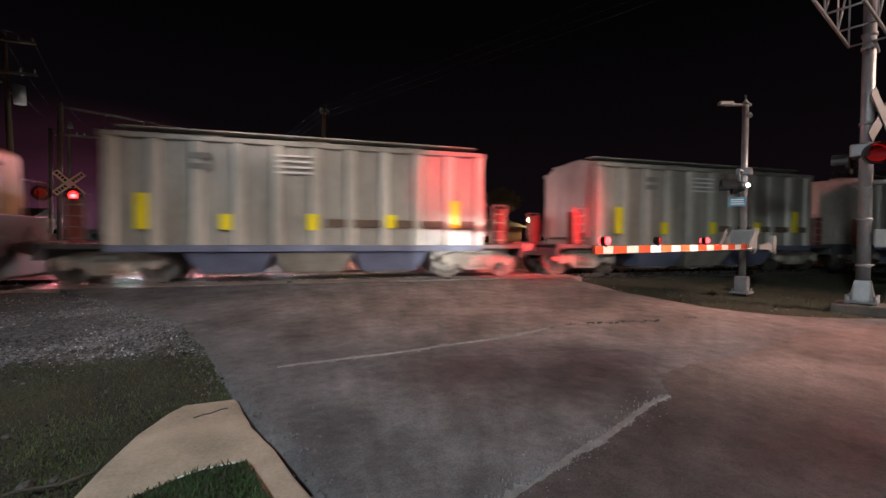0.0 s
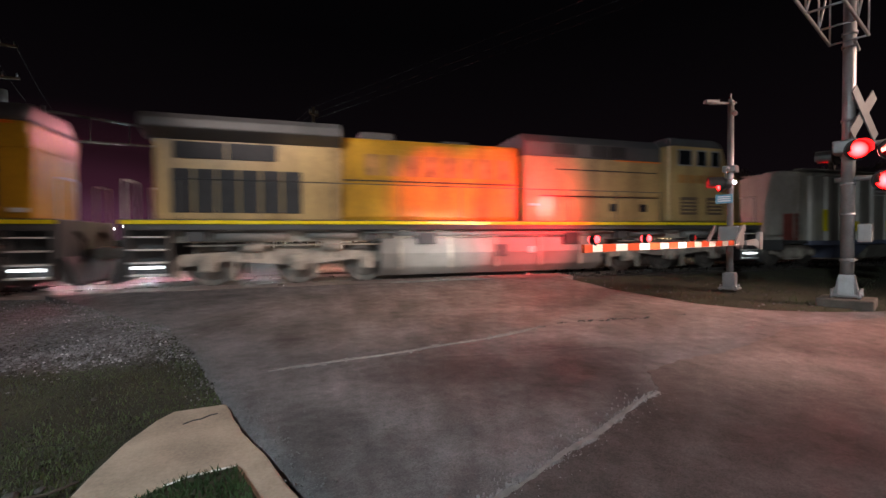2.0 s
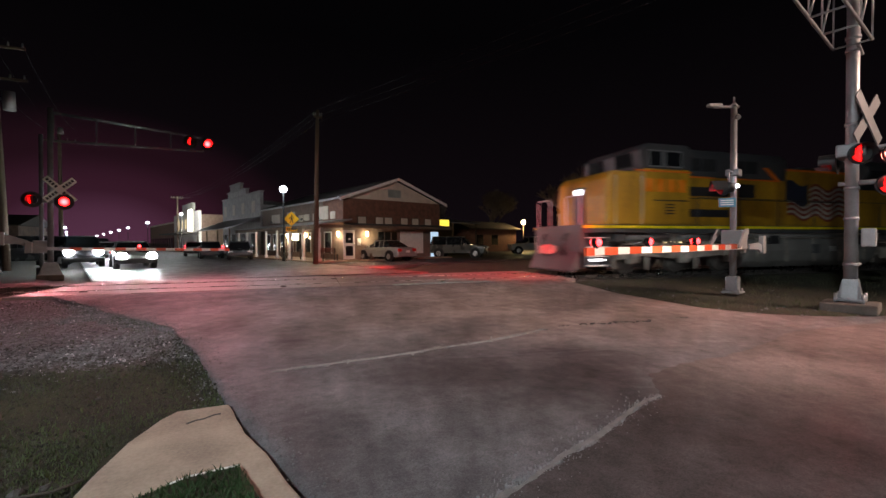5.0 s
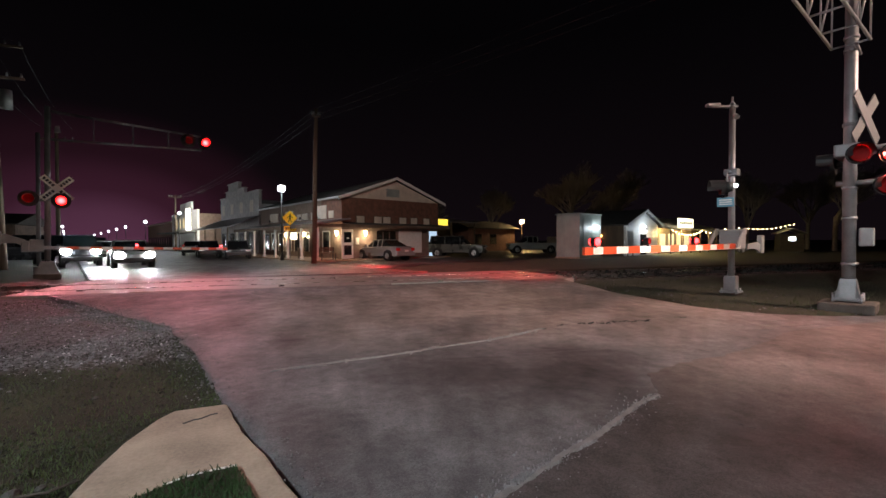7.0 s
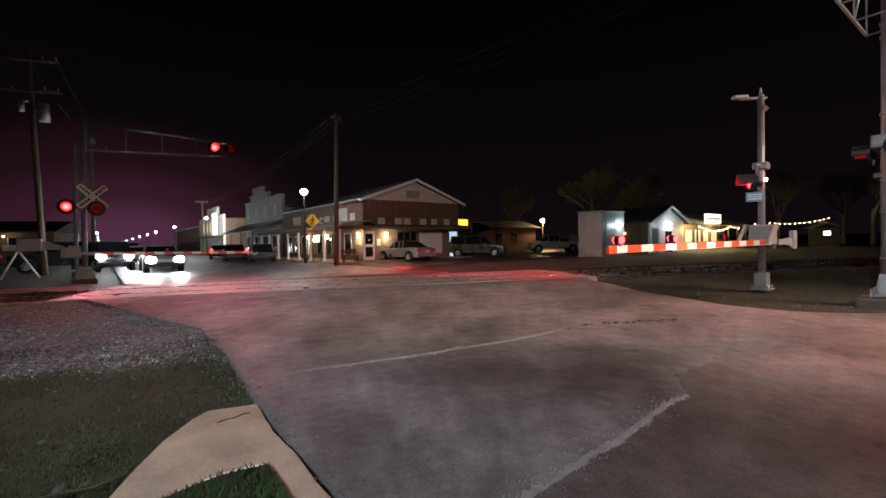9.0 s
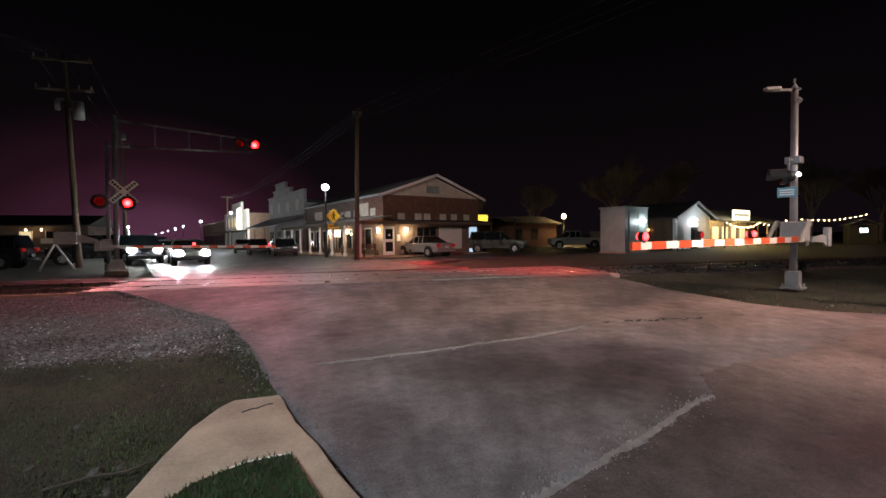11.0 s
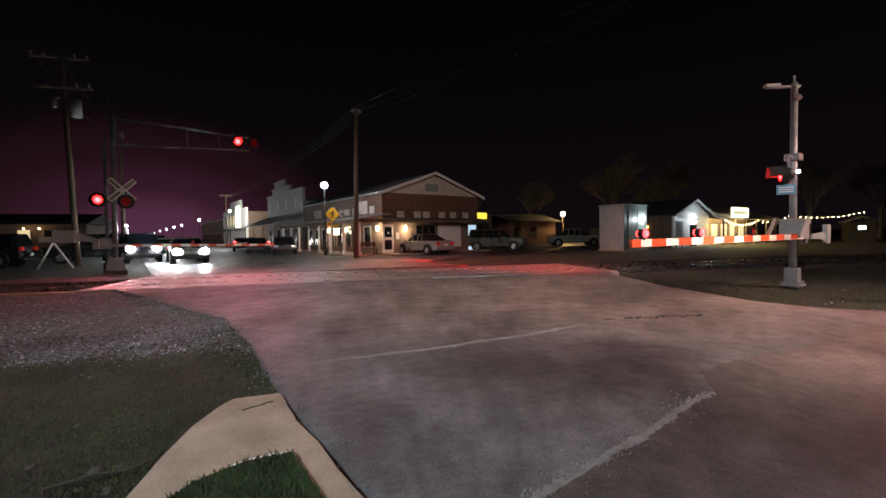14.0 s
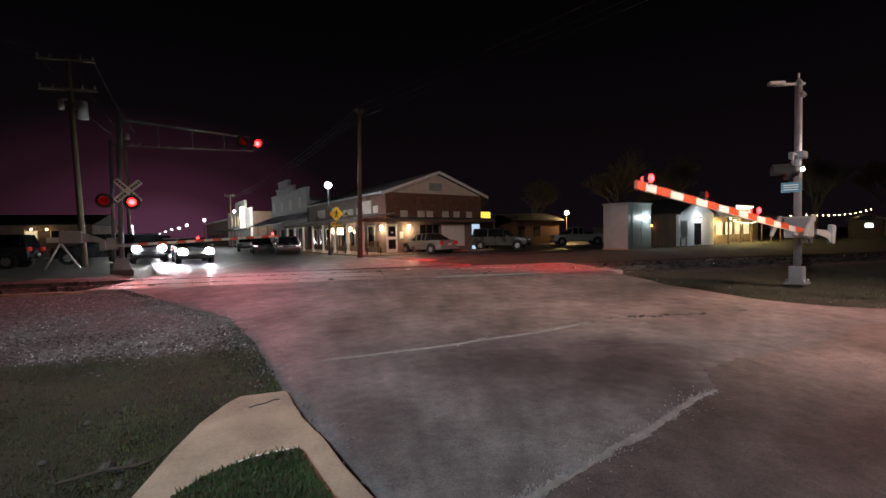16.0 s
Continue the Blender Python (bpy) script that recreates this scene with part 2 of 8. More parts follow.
M = dict(
    # first patch paints the warm lamp's pool into the colour; second is darker
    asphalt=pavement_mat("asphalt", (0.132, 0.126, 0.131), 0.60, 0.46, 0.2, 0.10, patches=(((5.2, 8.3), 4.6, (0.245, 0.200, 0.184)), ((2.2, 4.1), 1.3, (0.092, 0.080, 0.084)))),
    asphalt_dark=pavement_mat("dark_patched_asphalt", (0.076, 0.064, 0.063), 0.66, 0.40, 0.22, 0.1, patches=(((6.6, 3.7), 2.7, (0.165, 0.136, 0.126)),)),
    asphalt_far=pavement_mat("damp_street_asphalt", (0.10, 0.088, 0.086), 0.46, 0.35, 0.2, 0.2),
    seam=mat("seam_filler", (0.21, 0.205, 0.20), 0.8, 0, 9, 0.35, 0.3, 120),
    grit=mat("pale_joint_grit", (0.25, 0.25, 0.26), 0.85, 0, 9, 0.35, 0.3, 120),
    clod=mat("dark_earth_clods", (0.034, 0.031, 0.026), 0.95, 0, 9, 0.5, 0.4, 70),
    crack=mat("tar_crack", (0.045, 0.043, 0.043), 0.6, 0, 12, 0.3, 0.2),
    concrete=mat("concrete", (0.37, 0.288, 0.222), 0.85, 0, 2.6, 0.34, 0.35, 45),
    panel=mat("crossing_concrete", (0.26, 0.215, 0.20), 0.55, 0, 2.0, 0.4, 0.3, 80),
    soil=verge_mat(),
    ballast=mat("ballast_bed", (0.09, 0.085, 0.08), 0.95, 0, 3.0, 0.5, 1.0, 30),
    darkstone=mat("dark_ballast_stone", (0.065, 0.061, 0.058), 0.8, 0, 9, 0.5, 0.4, 70),
    stone=mat("stone", (0.165, 0.165, 0.178), 0.55, 0, 9, 0.75, 0.4, 70),
    brightstone=mat("pale_quartz_gravel", (0.42, 0.42, 0.45), 0.4, 0, 9, 0.3, 0.2, 70),
    greystone=mat("gray_grit", (0.15, 0.15, 0.155), 0.7, 0, 9, 0.5, 0.4, 70),
    grass=mat("grass", (0.052, 0.076, 0.027), 0.75, 0, 0.9, 0.5, 0.0, 5, tint=(0.024, 0.022, 0.010)),
    lawn=mat("lawn_grass", (0.026, 0.062, 0.016), 0.7, 0, 3, 0.4, 0.0, 20),
    rail=mat("rail_steel", (0.35, 0.33, 0.31), 0.3, 0.9, 5, 0.3, 0.1),
    tie=mat("timber_tie", (0.06, 0.05, 0.04), 0.9, 0, 4, 0.4, 0.5, 40, stretch=(1, 6, 1)),
    shopbrick=mat("dull_brown_shop_brick", (0.21, 0.15, 0.12), 0.85, 0, 3, 0.35, 0.3, 60),
    footing=mat("brown_footing_concrete", (0.12, 0.10, 0.085), 0.9, 0, 3, 0.4, 0.3, 45),
    # dark metal copy that keeps the lamp from over-brightening the crossbuck back
    darkalu=mat("dark_aluminium", (0.14, 0.14, 0.14), 0.6, 0.2, 4, 0.3, 0.1, 50),
    galv=mat("galvanized_steel", (0.26, 0.26, 0.268), 0.42, 0.35, 3, 0.3, 0.1, 50),
    alu=mat("painted_aluminium", (0.33, 0.33, 0.325), 0.45, 0.2, 3, 0.25, 0.1, 50),
    black=mat("black_paint", (0.012, 0.012, 0.012), 0.5, 0, 8, 0.3, 0.1),
    visor=mat("dark_signal_hood_paint", (0.028, 0.028, 0.028), 0.42, 0, 8, 0.2, 0.05),
    white=mat("white_paint", (0.78, 0.77, 0.74), 0.5, 0, 5, 0.12, 0.1),
    # grayed copy of the white that keeps the false front dim
    graywhite=mat("gray_white_paint", (0.42, 0.39, 0.37), 0.7, 0, 2, 0.3, 0.2),
    armwhite=mat("white_reflective_sheeting", (0.9, 0.87, 0.78), 0.4, 0, 5, 0.08, 0.0),
    redp=mat("red_reflective_sheeting", (0.80, 0.10, 0.03), 0.4, 0, 5, 0.15, 0.05),
    yellow=mat("armour_yellow_paint", (0.64, 0.35, 0.022), 0.34, 0, 1.1, 0.3, 0.06, 30, tint=(0.27, 0.145, 0.022), stretch=(1, 1, 0.3)),
    # paler copy of the yellow, standing in for paint washed out by light
    faded=mat("washed_out_yellow_paint", (0.56, 0.40, 0.17), 0.38, 0, 1.1, 0.3, 0.06, 30, tint=(0.27, 0.185, 0.085), stretch=(1, 1, 0.3)),
    grayp=mat("locomotive_gray_paint", (0.085, 0.085, 0.088), 0.5, 0, 1.3, 0.35, 0.08, 30, stretch=(1, 1, 0.4)),
    darkgray=mat("radiator_mesh", (0.035, 0.035, 0.038), 0.6, 0.2, 6, 0.3, 0.4, 90),
    truckp=mat("dusty_truck_paint", (0.46, 0.41, 0.35), 0.75, 0.1, 2.5, 0.55, 0.3, 30),
    tank=mat("fuel_tank_paint", (0.25, 0.24, 0.225), 0.6, 0.1, 1.3, 0.35, 0.1, 30, stretch=(1, 1, 0.5)),
    stripe=mat("reflective_yellow_stripe", (0.95, 0.80, 0.02), 0.3, 0, 2, 0.1, 0.0),
    redline=mat("red_trim_line", (0.95, 0.22, 0.02), 0.35, 0, 2, 0.1, 0.0),
    numorange=mat("reflective_orange_numerals", (0.98, 0.30, 0.02), 0.3, 0, 2, 0.06, 0.0),
    dullred=mat("faded_red_lettering", (0.48, 0.24, 0.07), 0.6, 0, 3, 0.5, 0.0),
    rustred=mat("dull_red_brown_primer", (0.20, 0.045, 0.035), 0.7, 0, 3, 0.4, 0.1),
    hopperrib=mat("pale_rib_paint", (0.50, 0.48, 0.42), 0.37, 0, 0.9, 0.4, 0.15, 20, tint=(0.30, 0.28, 0.24), stretch=(1.4, 1.4, 0.25)),
    flagred=mat("flag_red", (0.30, 0.055, 0.03), 0.4, 0, 2, 0.2, 0.0),
    flagwhite=mat("faded_flag_white", (0.58, 0.54, 0.46), 0.4, 0, 2, 0.25, 0.0),
    flagblue=mat("flag_blue", (0.035, 0.045, 0.075), 0.4, 0, 2, 0.3, 0.0),
    hopper=mat("weathered_hopper_paint", (0.33, 0.315, 0.275), 0.37, 0, 0.9, 0.45, 0.15, 20, tint=(0.17, 0.155, 0.13), stretch=(1.4, 1.4, 0.25)),
    hopperblue=mat("blue_gray_hopper_paint", (0.16, 0.18, 0.27), 0.6, 0, 1.4, 0.4, 0.15, 20),
    wheel=mat("wheel_steel", (0.22, 0.20, 0.18), 0.5, 0.7, 4, 0.4, 0.1),
    cable=mat("cable_black", (0.012, 0.012, 0.012), 0.6, 0, 8, 0.3, 0.0),
    glass=mat("dark_window_glass", (0.012, 0.014, 0.016), 0.08, 0, 3, 0.2, 0.0),
    brick=mat("brick_wall", (0.18, 0.088, 0.06), 0.85, 0, 3, 0.4, 0.4, 60),
    siding=mat("pale_siding", (0.62, 0.55, 0.46), 0.75, 0, 2, 0.2, 0.2, 40),
    shingle=mat("roof_shingle", (0.07, 0.065, 0.06), 0.85, 0, 3, 0.4, 0.4, 50),
    metalroof=mat("metal_roof", (0.35, 0.35, 0.36), 0.4, 0.6, 2, 0.2, 0.1),
    wood=mat("weathered_wood", (0.14, 0.10, 0.07), 0.85, 0, 2.5, 0.4, 0.4, 40, stretch=(1, 1, 0.15)),
    bark=mat("bark", (0.22, 0.20, 0.19), 0.9, 0, 5, 0.4, 0.5, 40),
    cabinet=mat("gray_green_cabinet_paint", (0.33, 0.38, 0.36), 0.45, 0.2, 1.5, 0.2, 0.1),
    signyellow=mat("fluorescent_yellow_sign", (0.85, 0.50, 0.02), 0.4, 0, 4, 0.08, 0.0),
    signblue=mat("blue_sign_sheeting", (0.10, 0.30, 0.42), 0.4, 0, 4, 0.15, 0.0),
    silver=mat("silver_car_paint", (0.36, 0.35, 0.335), 0.42, 0.3, 2, 0.06, 0.0),
    carwhite=mat("white_car_paint", (0.65, 0.63, 0.58), 0.35, 0, 2, 0.1, 0.0),
    cardark=mat("dark_car_paint", (0.035, 0.036, 0.04), 0.25, 0.2, 2, 0.2, 0.0),
    cargray=mat("gray_green_car_paint", (0.11, 0.115, 0.105), 0.3, 0.3, 2, 0.2, 0.0),
    tyre=mat("tyre_rubber", (0.015, 0.015, 0.015), 0.85, 0, 9, 0.3, 0.2),
    rim=mat("alloy_rim", (0.5, 0.5, 0.5), 0.3, 0.8, 5, 0.1, 0.0),
    chrome=mat("chrome", (0.7, 0.7, 0.7), 0.15, 0.95, 5, 0.1, 0.0),
    red_on=lens_glow("lit_red_lens", 60, 0.75),
    red_dim=glow("red_gate_lens", (1.0, 0.010, 0.012), 30),
    red_tail=glow("red_tail_lens", (1.0, 0.02, 0.01), 0.12, (0.3, 0.01, 0.01)),
    red_off=mat("unlit_red_lens", (0.25, 0.01, 0.01), 0.2, 0, 9, 0.1, 0.0),
    head_on=glow("lit_headlamp", (0.92, 0.96, 1.0), 160),
    lamp_white=glow("white_street_globe", (0.88, 0.94, 1.0), 40),
    lamp_warm=glow("warm_lamp_glass", (1.0, 0.70, 0.32), 30),
    orange=glow("orange_lamp_glass", (1.0, 0.45, 0.12), 12),
    bulb=glow("festoon_bulb_glass", (1.0, 0.72, 0.30), 22),
    signlit=glow("lit_sign_face", (1.0, 0.90, 0.62), 3.0),
    signhot=glow("floodlit_sign_face", (1.0, 0.93, 0.72), 9.0),
    signhot2=glow("small_white_side_light", (0.8, 0.88, 1.0), 16.0),
    signcool=glow("lit_cool_sign_face", (0.72, 0.86, 1.0), 8.0),
    steplight=glow("step_light", (0.9, 0.95, 1.0), 5.0),
    bluelit=glow("lit_doorway", (0.55, 0.75, 0.95), 0.9),
    winlit=glow("lit_window", (1.0, 0.78, 0.45), 0.8),
    yellowlit=glow("glowing_yellow_board", (1.0, 0.75, 0.08), 1.3),
)


# ---------- mesh helpers ----------
def box(bm, x0, x1, y0, y1, z0, z1, bev=0.0, m=None):
    r = bmesh.ops.create_cube(bm, size=1)
    vs = r["verts"]
    bmesh.ops.scale(bm, vec=(abs(x1 - x0), abs(y1 - y0), abs(z1 - z0)), verts=vs)
    bmesh.ops.translate(bm, vec=((x0 + x1) / 2, (y0 + y1) / 2, (z0 + z1) / 2), verts=vs)
    if bev:
        es = list({e for v in vs for e in v.link_edges})
        r = bmesh.ops.bevel(bm, geom=es, offset=bev, segments=2, affect="EDGES", profile=0.5)
        vs = list({v for f in r["faces"] for v in f.verts} | {v for v in vs if v.is_valid})
    if m is not None:
        bmesh.ops.transform(bm, matrix=m, verts=vs)
    return vs


def rod(bm, a, b, r0, r1=None, n=10, caps=True):
    """A round bar from a to b."""
    a, b = Vector(a), Vector(b)
    r1 = r0 if r1 is None else r1
    q = (b - a).to_track_quat("Z", "Y").to_matrix()
    ring = []
    for p, r in ((a, r0), (b, r1)):
        ring.append([bm.verts.new(p + q @ Vector((r * math.cos(2 * math.pi * i / n), r * math.sin(2 * math.pi * i / n), 0))) for i in range(n)])
    for i in range(n):
        f = bm.faces.new((ring[0][i], ring[0][(i + 1) % n], ring[1][(i + 1) % n], ring[1][i]))
        f.smooth = True
    if caps:
        bm.faces.new(ring[0][::-1])
        bm.faces.new(ring[1])


def tube(bm, pts, r, n=5):
    """One connected thin tube through a row of points."""
    rings = []
    for i, p in enumerate(pts):
        d = (pts[min(i + 1, len(pts) - 1)] - pts[max(i - 1, 0)]).normalized()
        q = d.to_track_quat("Z", "Y").to_matrix()
        rings.append([bm.verts.new(p + q @ Vector((r * math.cos(2 * math.pi * k / n), r * math.sin(2 * math.pi * k / n), 0))) for k in range(n)])
    for a, c in zip(rings, rings[1:]):
        for k in range(n):
            bm.faces.new((a[k], a[(k + 1) % n], c[(k + 1) % n], c[k])).smooth = True


def ball(bm, c, r, sx=1, sy=1, sz=1, seg=12):
    v = bmesh.ops.create_uvsphere(bm, u_segments=seg, v_segments=max(6, seg // 2 + 1), radius=r)["verts"]
    bmesh.ops.scale(bm, vec=(sx, sy, sz), verts=v)
    bmesh.ops.translate(bm, vec=c, verts=v)
    for f in {f for w in v for f in w.link_faces}:
        f.smooth = True


def prism(bm, prof, y0, y1, axis="y"):
    """A profile of (a, b) pairs, drawn out from y0 to y1 along an axis: 'y' takes (x, z), 'x' takes (y, z), 'z' takes (x, y)."""
    def at(p, w):
        return {"y": (p[0], w, p[1]), "x": (w, p[0], p[1]), "z": (p[0], p[1], w)}[axis]
    a = [bm.verts.new(at(p, y0)) for p in prof]
    b = [bm.verts.new(at(p, y1)) for p in prof]
    n = len(prof)
    fs = [bm.faces.new((a[i], a[(i + 1) % n], b[(i + 1) % n], b[i])) for i in range(n)]
    fs += [bm.faces.new(a[::-1]), bm.faces.new(b)]
    bmesh.ops.recalc_face_normals(bm, faces=fs)
    return a + b


def bevel_all(bm, w, seg=2):
    es = [e for e in bm.edges if len(e.link_faces) == 2 and e.calc_face_angle(0) > 0.5]
    bmesh.ops.bevel(bm, geom=es, offset=w, segments=seg, affect="EDGES", profile=0.5)


def done(name, bm, material, loc=None):
    me = bpy.data.meshes.new(name)
    bm.to_mesh(me)
    bm.free()
    me.materials.append(material)
    return me


def part(name, bm, material, parent, label="", at=None):
    if isinstance(bm, list):
        for c in bm:
            b2 = bmesh.new()
            box(b2, *c, 0.006)
            ob = part(name, b2, material, parent, label)
        return ob
    ob = new(name, done(name, bm, material))
    ob.parent = parent
    if at is not None:
        ob.matrix_basis = at
    if label:
        tagged(ob, label)
    return ob


def thing(name, m, label, category, group="", kind=""):
    ob = new(name)
    ob.empty_display_size = 0.2
    ob.matrix_basis = m
    return tagged(ob, label, category, group, kind)


def setting(name, bm, material, label, category, kind="structure"):
    return tagged(new(name, done(name, bm, material)), label, category, kind=kind)


def bms():
    return bmesh.new()


def ground_z(x, y):
    """Height of the ground: it climbs to the crossing and falls away beyond."""
    if y < 11.1:
        z = -0.42 + 0.0315 * max(y, -6)
        k = min(1, max(0, (y - 9.0) / 2.1))
        return z + 0.055 * k * k
    if y < 14.7:
        return -0.015
    k = min(1, (y - 14.7) / 4.0)
    return -0.015 - 0.185 * k * k * (3 - 2 * k)


def left_edge(y):
    """The pavement's left edge, which flares out towards the crossing."""
    ys = (-40, 3.84, 5.35, 6.4, 7.4, 8.4, 10.1, 11.6, 60)
    xs = (18.7, -0.87, -1.42, -1.82, -2.32, -3.18, -4.6, -6.1, -27.7)
    return float(np.interp(y, ys, xs))


def right_edge(y):
    ys = (-40, 4.3, 4.62, 4.86, 5.17, 5.64, 6.54, 8.4, 11.2)
    xs = (60, 30, 12.0, 9.78, 8.66, 7.92, 7.28, 7.03, 7.15)
    return float(np.interp(y, ys, xs))


# ---------- ground, road and track ----------
def spread(a, b, step, far):
    """Coordinates, close together from a to b and ever wider apart out to far on both sides."""
    mid = list(np.arange(a, b + 1e-6, step))
    out, d, v = [], step, b
    while v < far:
        d *= 1.5
        v += d
        out.append(v)
    low, d, v = [], step, a
    while v > -far:
        d *= 1.5
        v -= d
        low.append(v)
    return low[::-1] + mid + out


def build_ground():
    xs, ys = spread(-16, 22, 0.4, 3000), spread(-4, 34, 0.4, 3000)
    vs, fs = [], []
    for y in ys:
        for x in xs:
            on_pave = left_edge(y) - 0.1 < x < (right_edge(y) if y < 11.2 else 7.2 - (y - 11) * 0.447 + 4) + 0.3
            z = ground_z(x, y)
            if 10.8 < y < 15.0 and not (left_edge(y) - 0.2 < x < 7.4):
                z = -0.30
            elif on_pave:
                z -= 0.12
            elif -20 < x < 30 and y < 40:
                z += 0.035 * noise.noise((x * 0.9, y * 0.9, 0)) - 0.02
            vs.append((x, y, z))
    w = len(xs)
    for j in range(len(ys) - 1):
        for i in range(w - 1):
            a = j * w + i
            fs.append((a, a + 1, a + w + 1, a + w))
    me = bpy.data.meshes.new("ground")
    me.from_pydata(vs, [], fs)
    me.polygons.foreach_set("use_smooth", [True] * len(fs))
    me.materials.append(M["soil"])
    tagged(new("ground", me), "dark bare soil and thin grass around the crossing", "ground", kind="structure")


def strip(rows):
    """A sheet from rows of points, each row as long as the next, with a skirt below its rim."""
    bm = bms()
    g = [[bm.verts.new(p) for p in row] for row in rows]
    for a, b in zip(g, g[1:]):
        for i in range(len(a) - 1):
            bm.faces.new((a[i], a[i + 1], b[i + 1], b[i])).smooth = True
    rim = [e for e in bm.edges if e.is_boundary]
    r = bmesh.ops.extrude_edge_only(bm, edges=rim)
    bmesh.ops.translate(bm, vec=(0, 0, -0.14), verts=[v for v in r["geom"] if isinstance(v, bmesh.types.BMVert)])
    return bm


def build_road():
    rows = []
    for y in [-30, -20, -12, -8] + list(np.arange(-6, 11.15, 0.15)):
        x0, x1 = left_edge(y) + (0.11 * noise.noise((y * 1.7, 3, 0)) + 0.06 * noise.noise((y * 6.1, 5, 0))) * min(1, max(0.1, (y - 3.9) / 0.5)), right_edge(y) + 0.08 * noise.noise((y * 1.1, 9, 0))
        rows.append([(x0 + (x1 - x0) * (i / 60) ** 1.3, y, ground_z(0, y) + 0.012 * noise.noise((i * 0.3, y * 0.4, 1))) for i in range(61)])
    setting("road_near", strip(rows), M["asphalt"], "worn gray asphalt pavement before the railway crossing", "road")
    rows = []
    for s in list(np.arange(10.5, 34, 0.6)) + [36, 40, 46, 55, 70, 90, 130, 200, 320, 600]:
        row = []
        for i in range(25):
            v = at_road(-0.4 + 11.2 * i / 24, s)
            y = v.y
            row.append((v.x, max(y, 14.72), ground_z(0, max(y, 14.72))))
        rows.append(row)
    setting("road_far", strip(rows), M["asphalt_far"], "dark damp asphalt main street beyond the tracks", "road")
    # lot in front of the shops, a thin sheet of old asphalt
    rows = [[tuple(at_road(u, s, -0.195 + 0.01 * noise.noise((u * 0.3, s * 0.3, 5)))) for u in np.linspace(10.9, 60, 24)] for s in np.linspace(15.5, 27, 8)]
    rows += [[tuple(at_road(u, s, -0.195)) for u in np.linspace(22.5, 60, 24)] for s in np.linspace(27.2, 60, 8)]
    setting("road_lot", strip(rows), M["asphalt_far"], "cracked parking lot in front of the shops", "road")
    for pts, m, label in (
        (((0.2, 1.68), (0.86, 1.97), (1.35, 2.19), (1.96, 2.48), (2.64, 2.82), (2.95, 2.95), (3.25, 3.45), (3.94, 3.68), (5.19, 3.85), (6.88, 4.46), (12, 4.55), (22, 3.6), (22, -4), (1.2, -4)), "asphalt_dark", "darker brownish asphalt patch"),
    ):
        bm = bms()
        ring = []
        soft = 0.05
        for (x0, y0), (x1, y1) in zip(pts, pts[1:] + pts[:1]):
            for k in range(16):
                x, y = x0 + (x1 - x0) * k / 16, y0 + (y1 - y0) * k / 16
                ring.append((x + soft * noise.noise((x * 1.4, y * 1.4, 4)) + 0.06 * noise.noise((x * 7, y * 7, 4)), y + soft * noise.noise((x * 1.4, y * 1.4, 8)) + 0.06 * noise.noise((x * 7, y * 7, 8))))
        f = bm.faces.new([bm.verts.new((x, y, -0.42 + 0.0315 * y + 0.013 + 0.055 * min(1, max(0, (y - 9) / 2.1)) ** 2)) for x, y in ring])
        r = bmesh.ops.extrude_face_region(bm, geom=[f])
        bmesh.ops.translate(bm, vec=(0, 0, -0.05), verts=[v for v in r["geom"] if isinstance(v, bmesh.types.BMVert)])
        bmesh.ops.recalc_face_normals(bm, faces=bm.faces[:])
        bmesh.ops.triangulate(bm, faces=[q for q in bm.faces if len(q.verts) > 4])
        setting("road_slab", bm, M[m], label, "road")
    joints = (((-0.60, 4.70), (0.09, 4.83), (1.07, 4.99), (2.41, 5.32), (3.3, 5.66)),
              ((0.25, 1.73), (0.86, 2.00), (1.35, 2.22), (1.96, 2.51), (2.64, 2.85), (2.95, 2.98)))
    for pts, wide in zip(joints, (0.009, 0.026)):
        bm = bms()
        line = [Vector((x, y, 0)) for x, y in pts]
        fine = [p.lerp(q, k / 24) for p, q in zip(line, line[1:]) for k in range(24)] + [line[-1]]
        rows = []
        for i, v in enumerate(fine):
            d = (fine[min(i + 1, len(fine) - 1)] - fine[max(i - 1, 0)]).normalized()
            o = Vector((-d.y, d.x, 0))
            v = v + o * 0.03 * noise.noise(v * 1.7)
            worn = wide * (1.0 if v.x < 2.4 else max(0.25, 1.0 - (v.x - 2.4) * 1.2))
            w1, w2 = (max(0.003, worn * (0.75 + 0.9 * noise.noise(v * 5 + Vector((c, 0, 0))) + 0.4 * noise.noise(v * 21 + Vector((c, 0, 0))))) for c in (0, 9))
            z = ground_z(0, v.y) + 0.0145
            rows.append([bm.verts.new(((v + o * q).x, (v + o * q).y, z - h)) for q, h in ((-w1 - 0.01, 0.03), (-w1, 0), (0, -0.002), (w2, 0), (w2 + 0.01, 0.03))])
        for r0, r1 in zip(rows, rows[1:]):
            for k in range(4):
                bm.faces.new((r0[k], r1[k], r1[k + 1], r0[k + 1]))
        bmesh.ops.recalc_face_normals(bm, faces=bm.faces[:])
        setting("road_joint", bm, M["seam"], "pale worn joint line in the pavement", "road joint")
    for pts, w, m, n in (
        (joints[0], 0.022, "seam", "joint_grit"),
        (joints[1], 0.045, "grit", "joint_grit"),
        (((2.6, 2.72), (2.85, 2.55), (3.1, 2.35), (3.3, 2.1)), 0.02, "crack", "road_crack"),
        (((3.2, 5.62), (3.8, 5.8), (4.5, 5.78), (5.3, 5.7), (6.2, 5.72)), 0.016, "crack", "road_crack"),
    ):
        bm = bms()
        rnd = random.Random(len(pts) * 31 + int(w * 1000))
        a = [Vector((x, y, 0)) for x, y in pts]
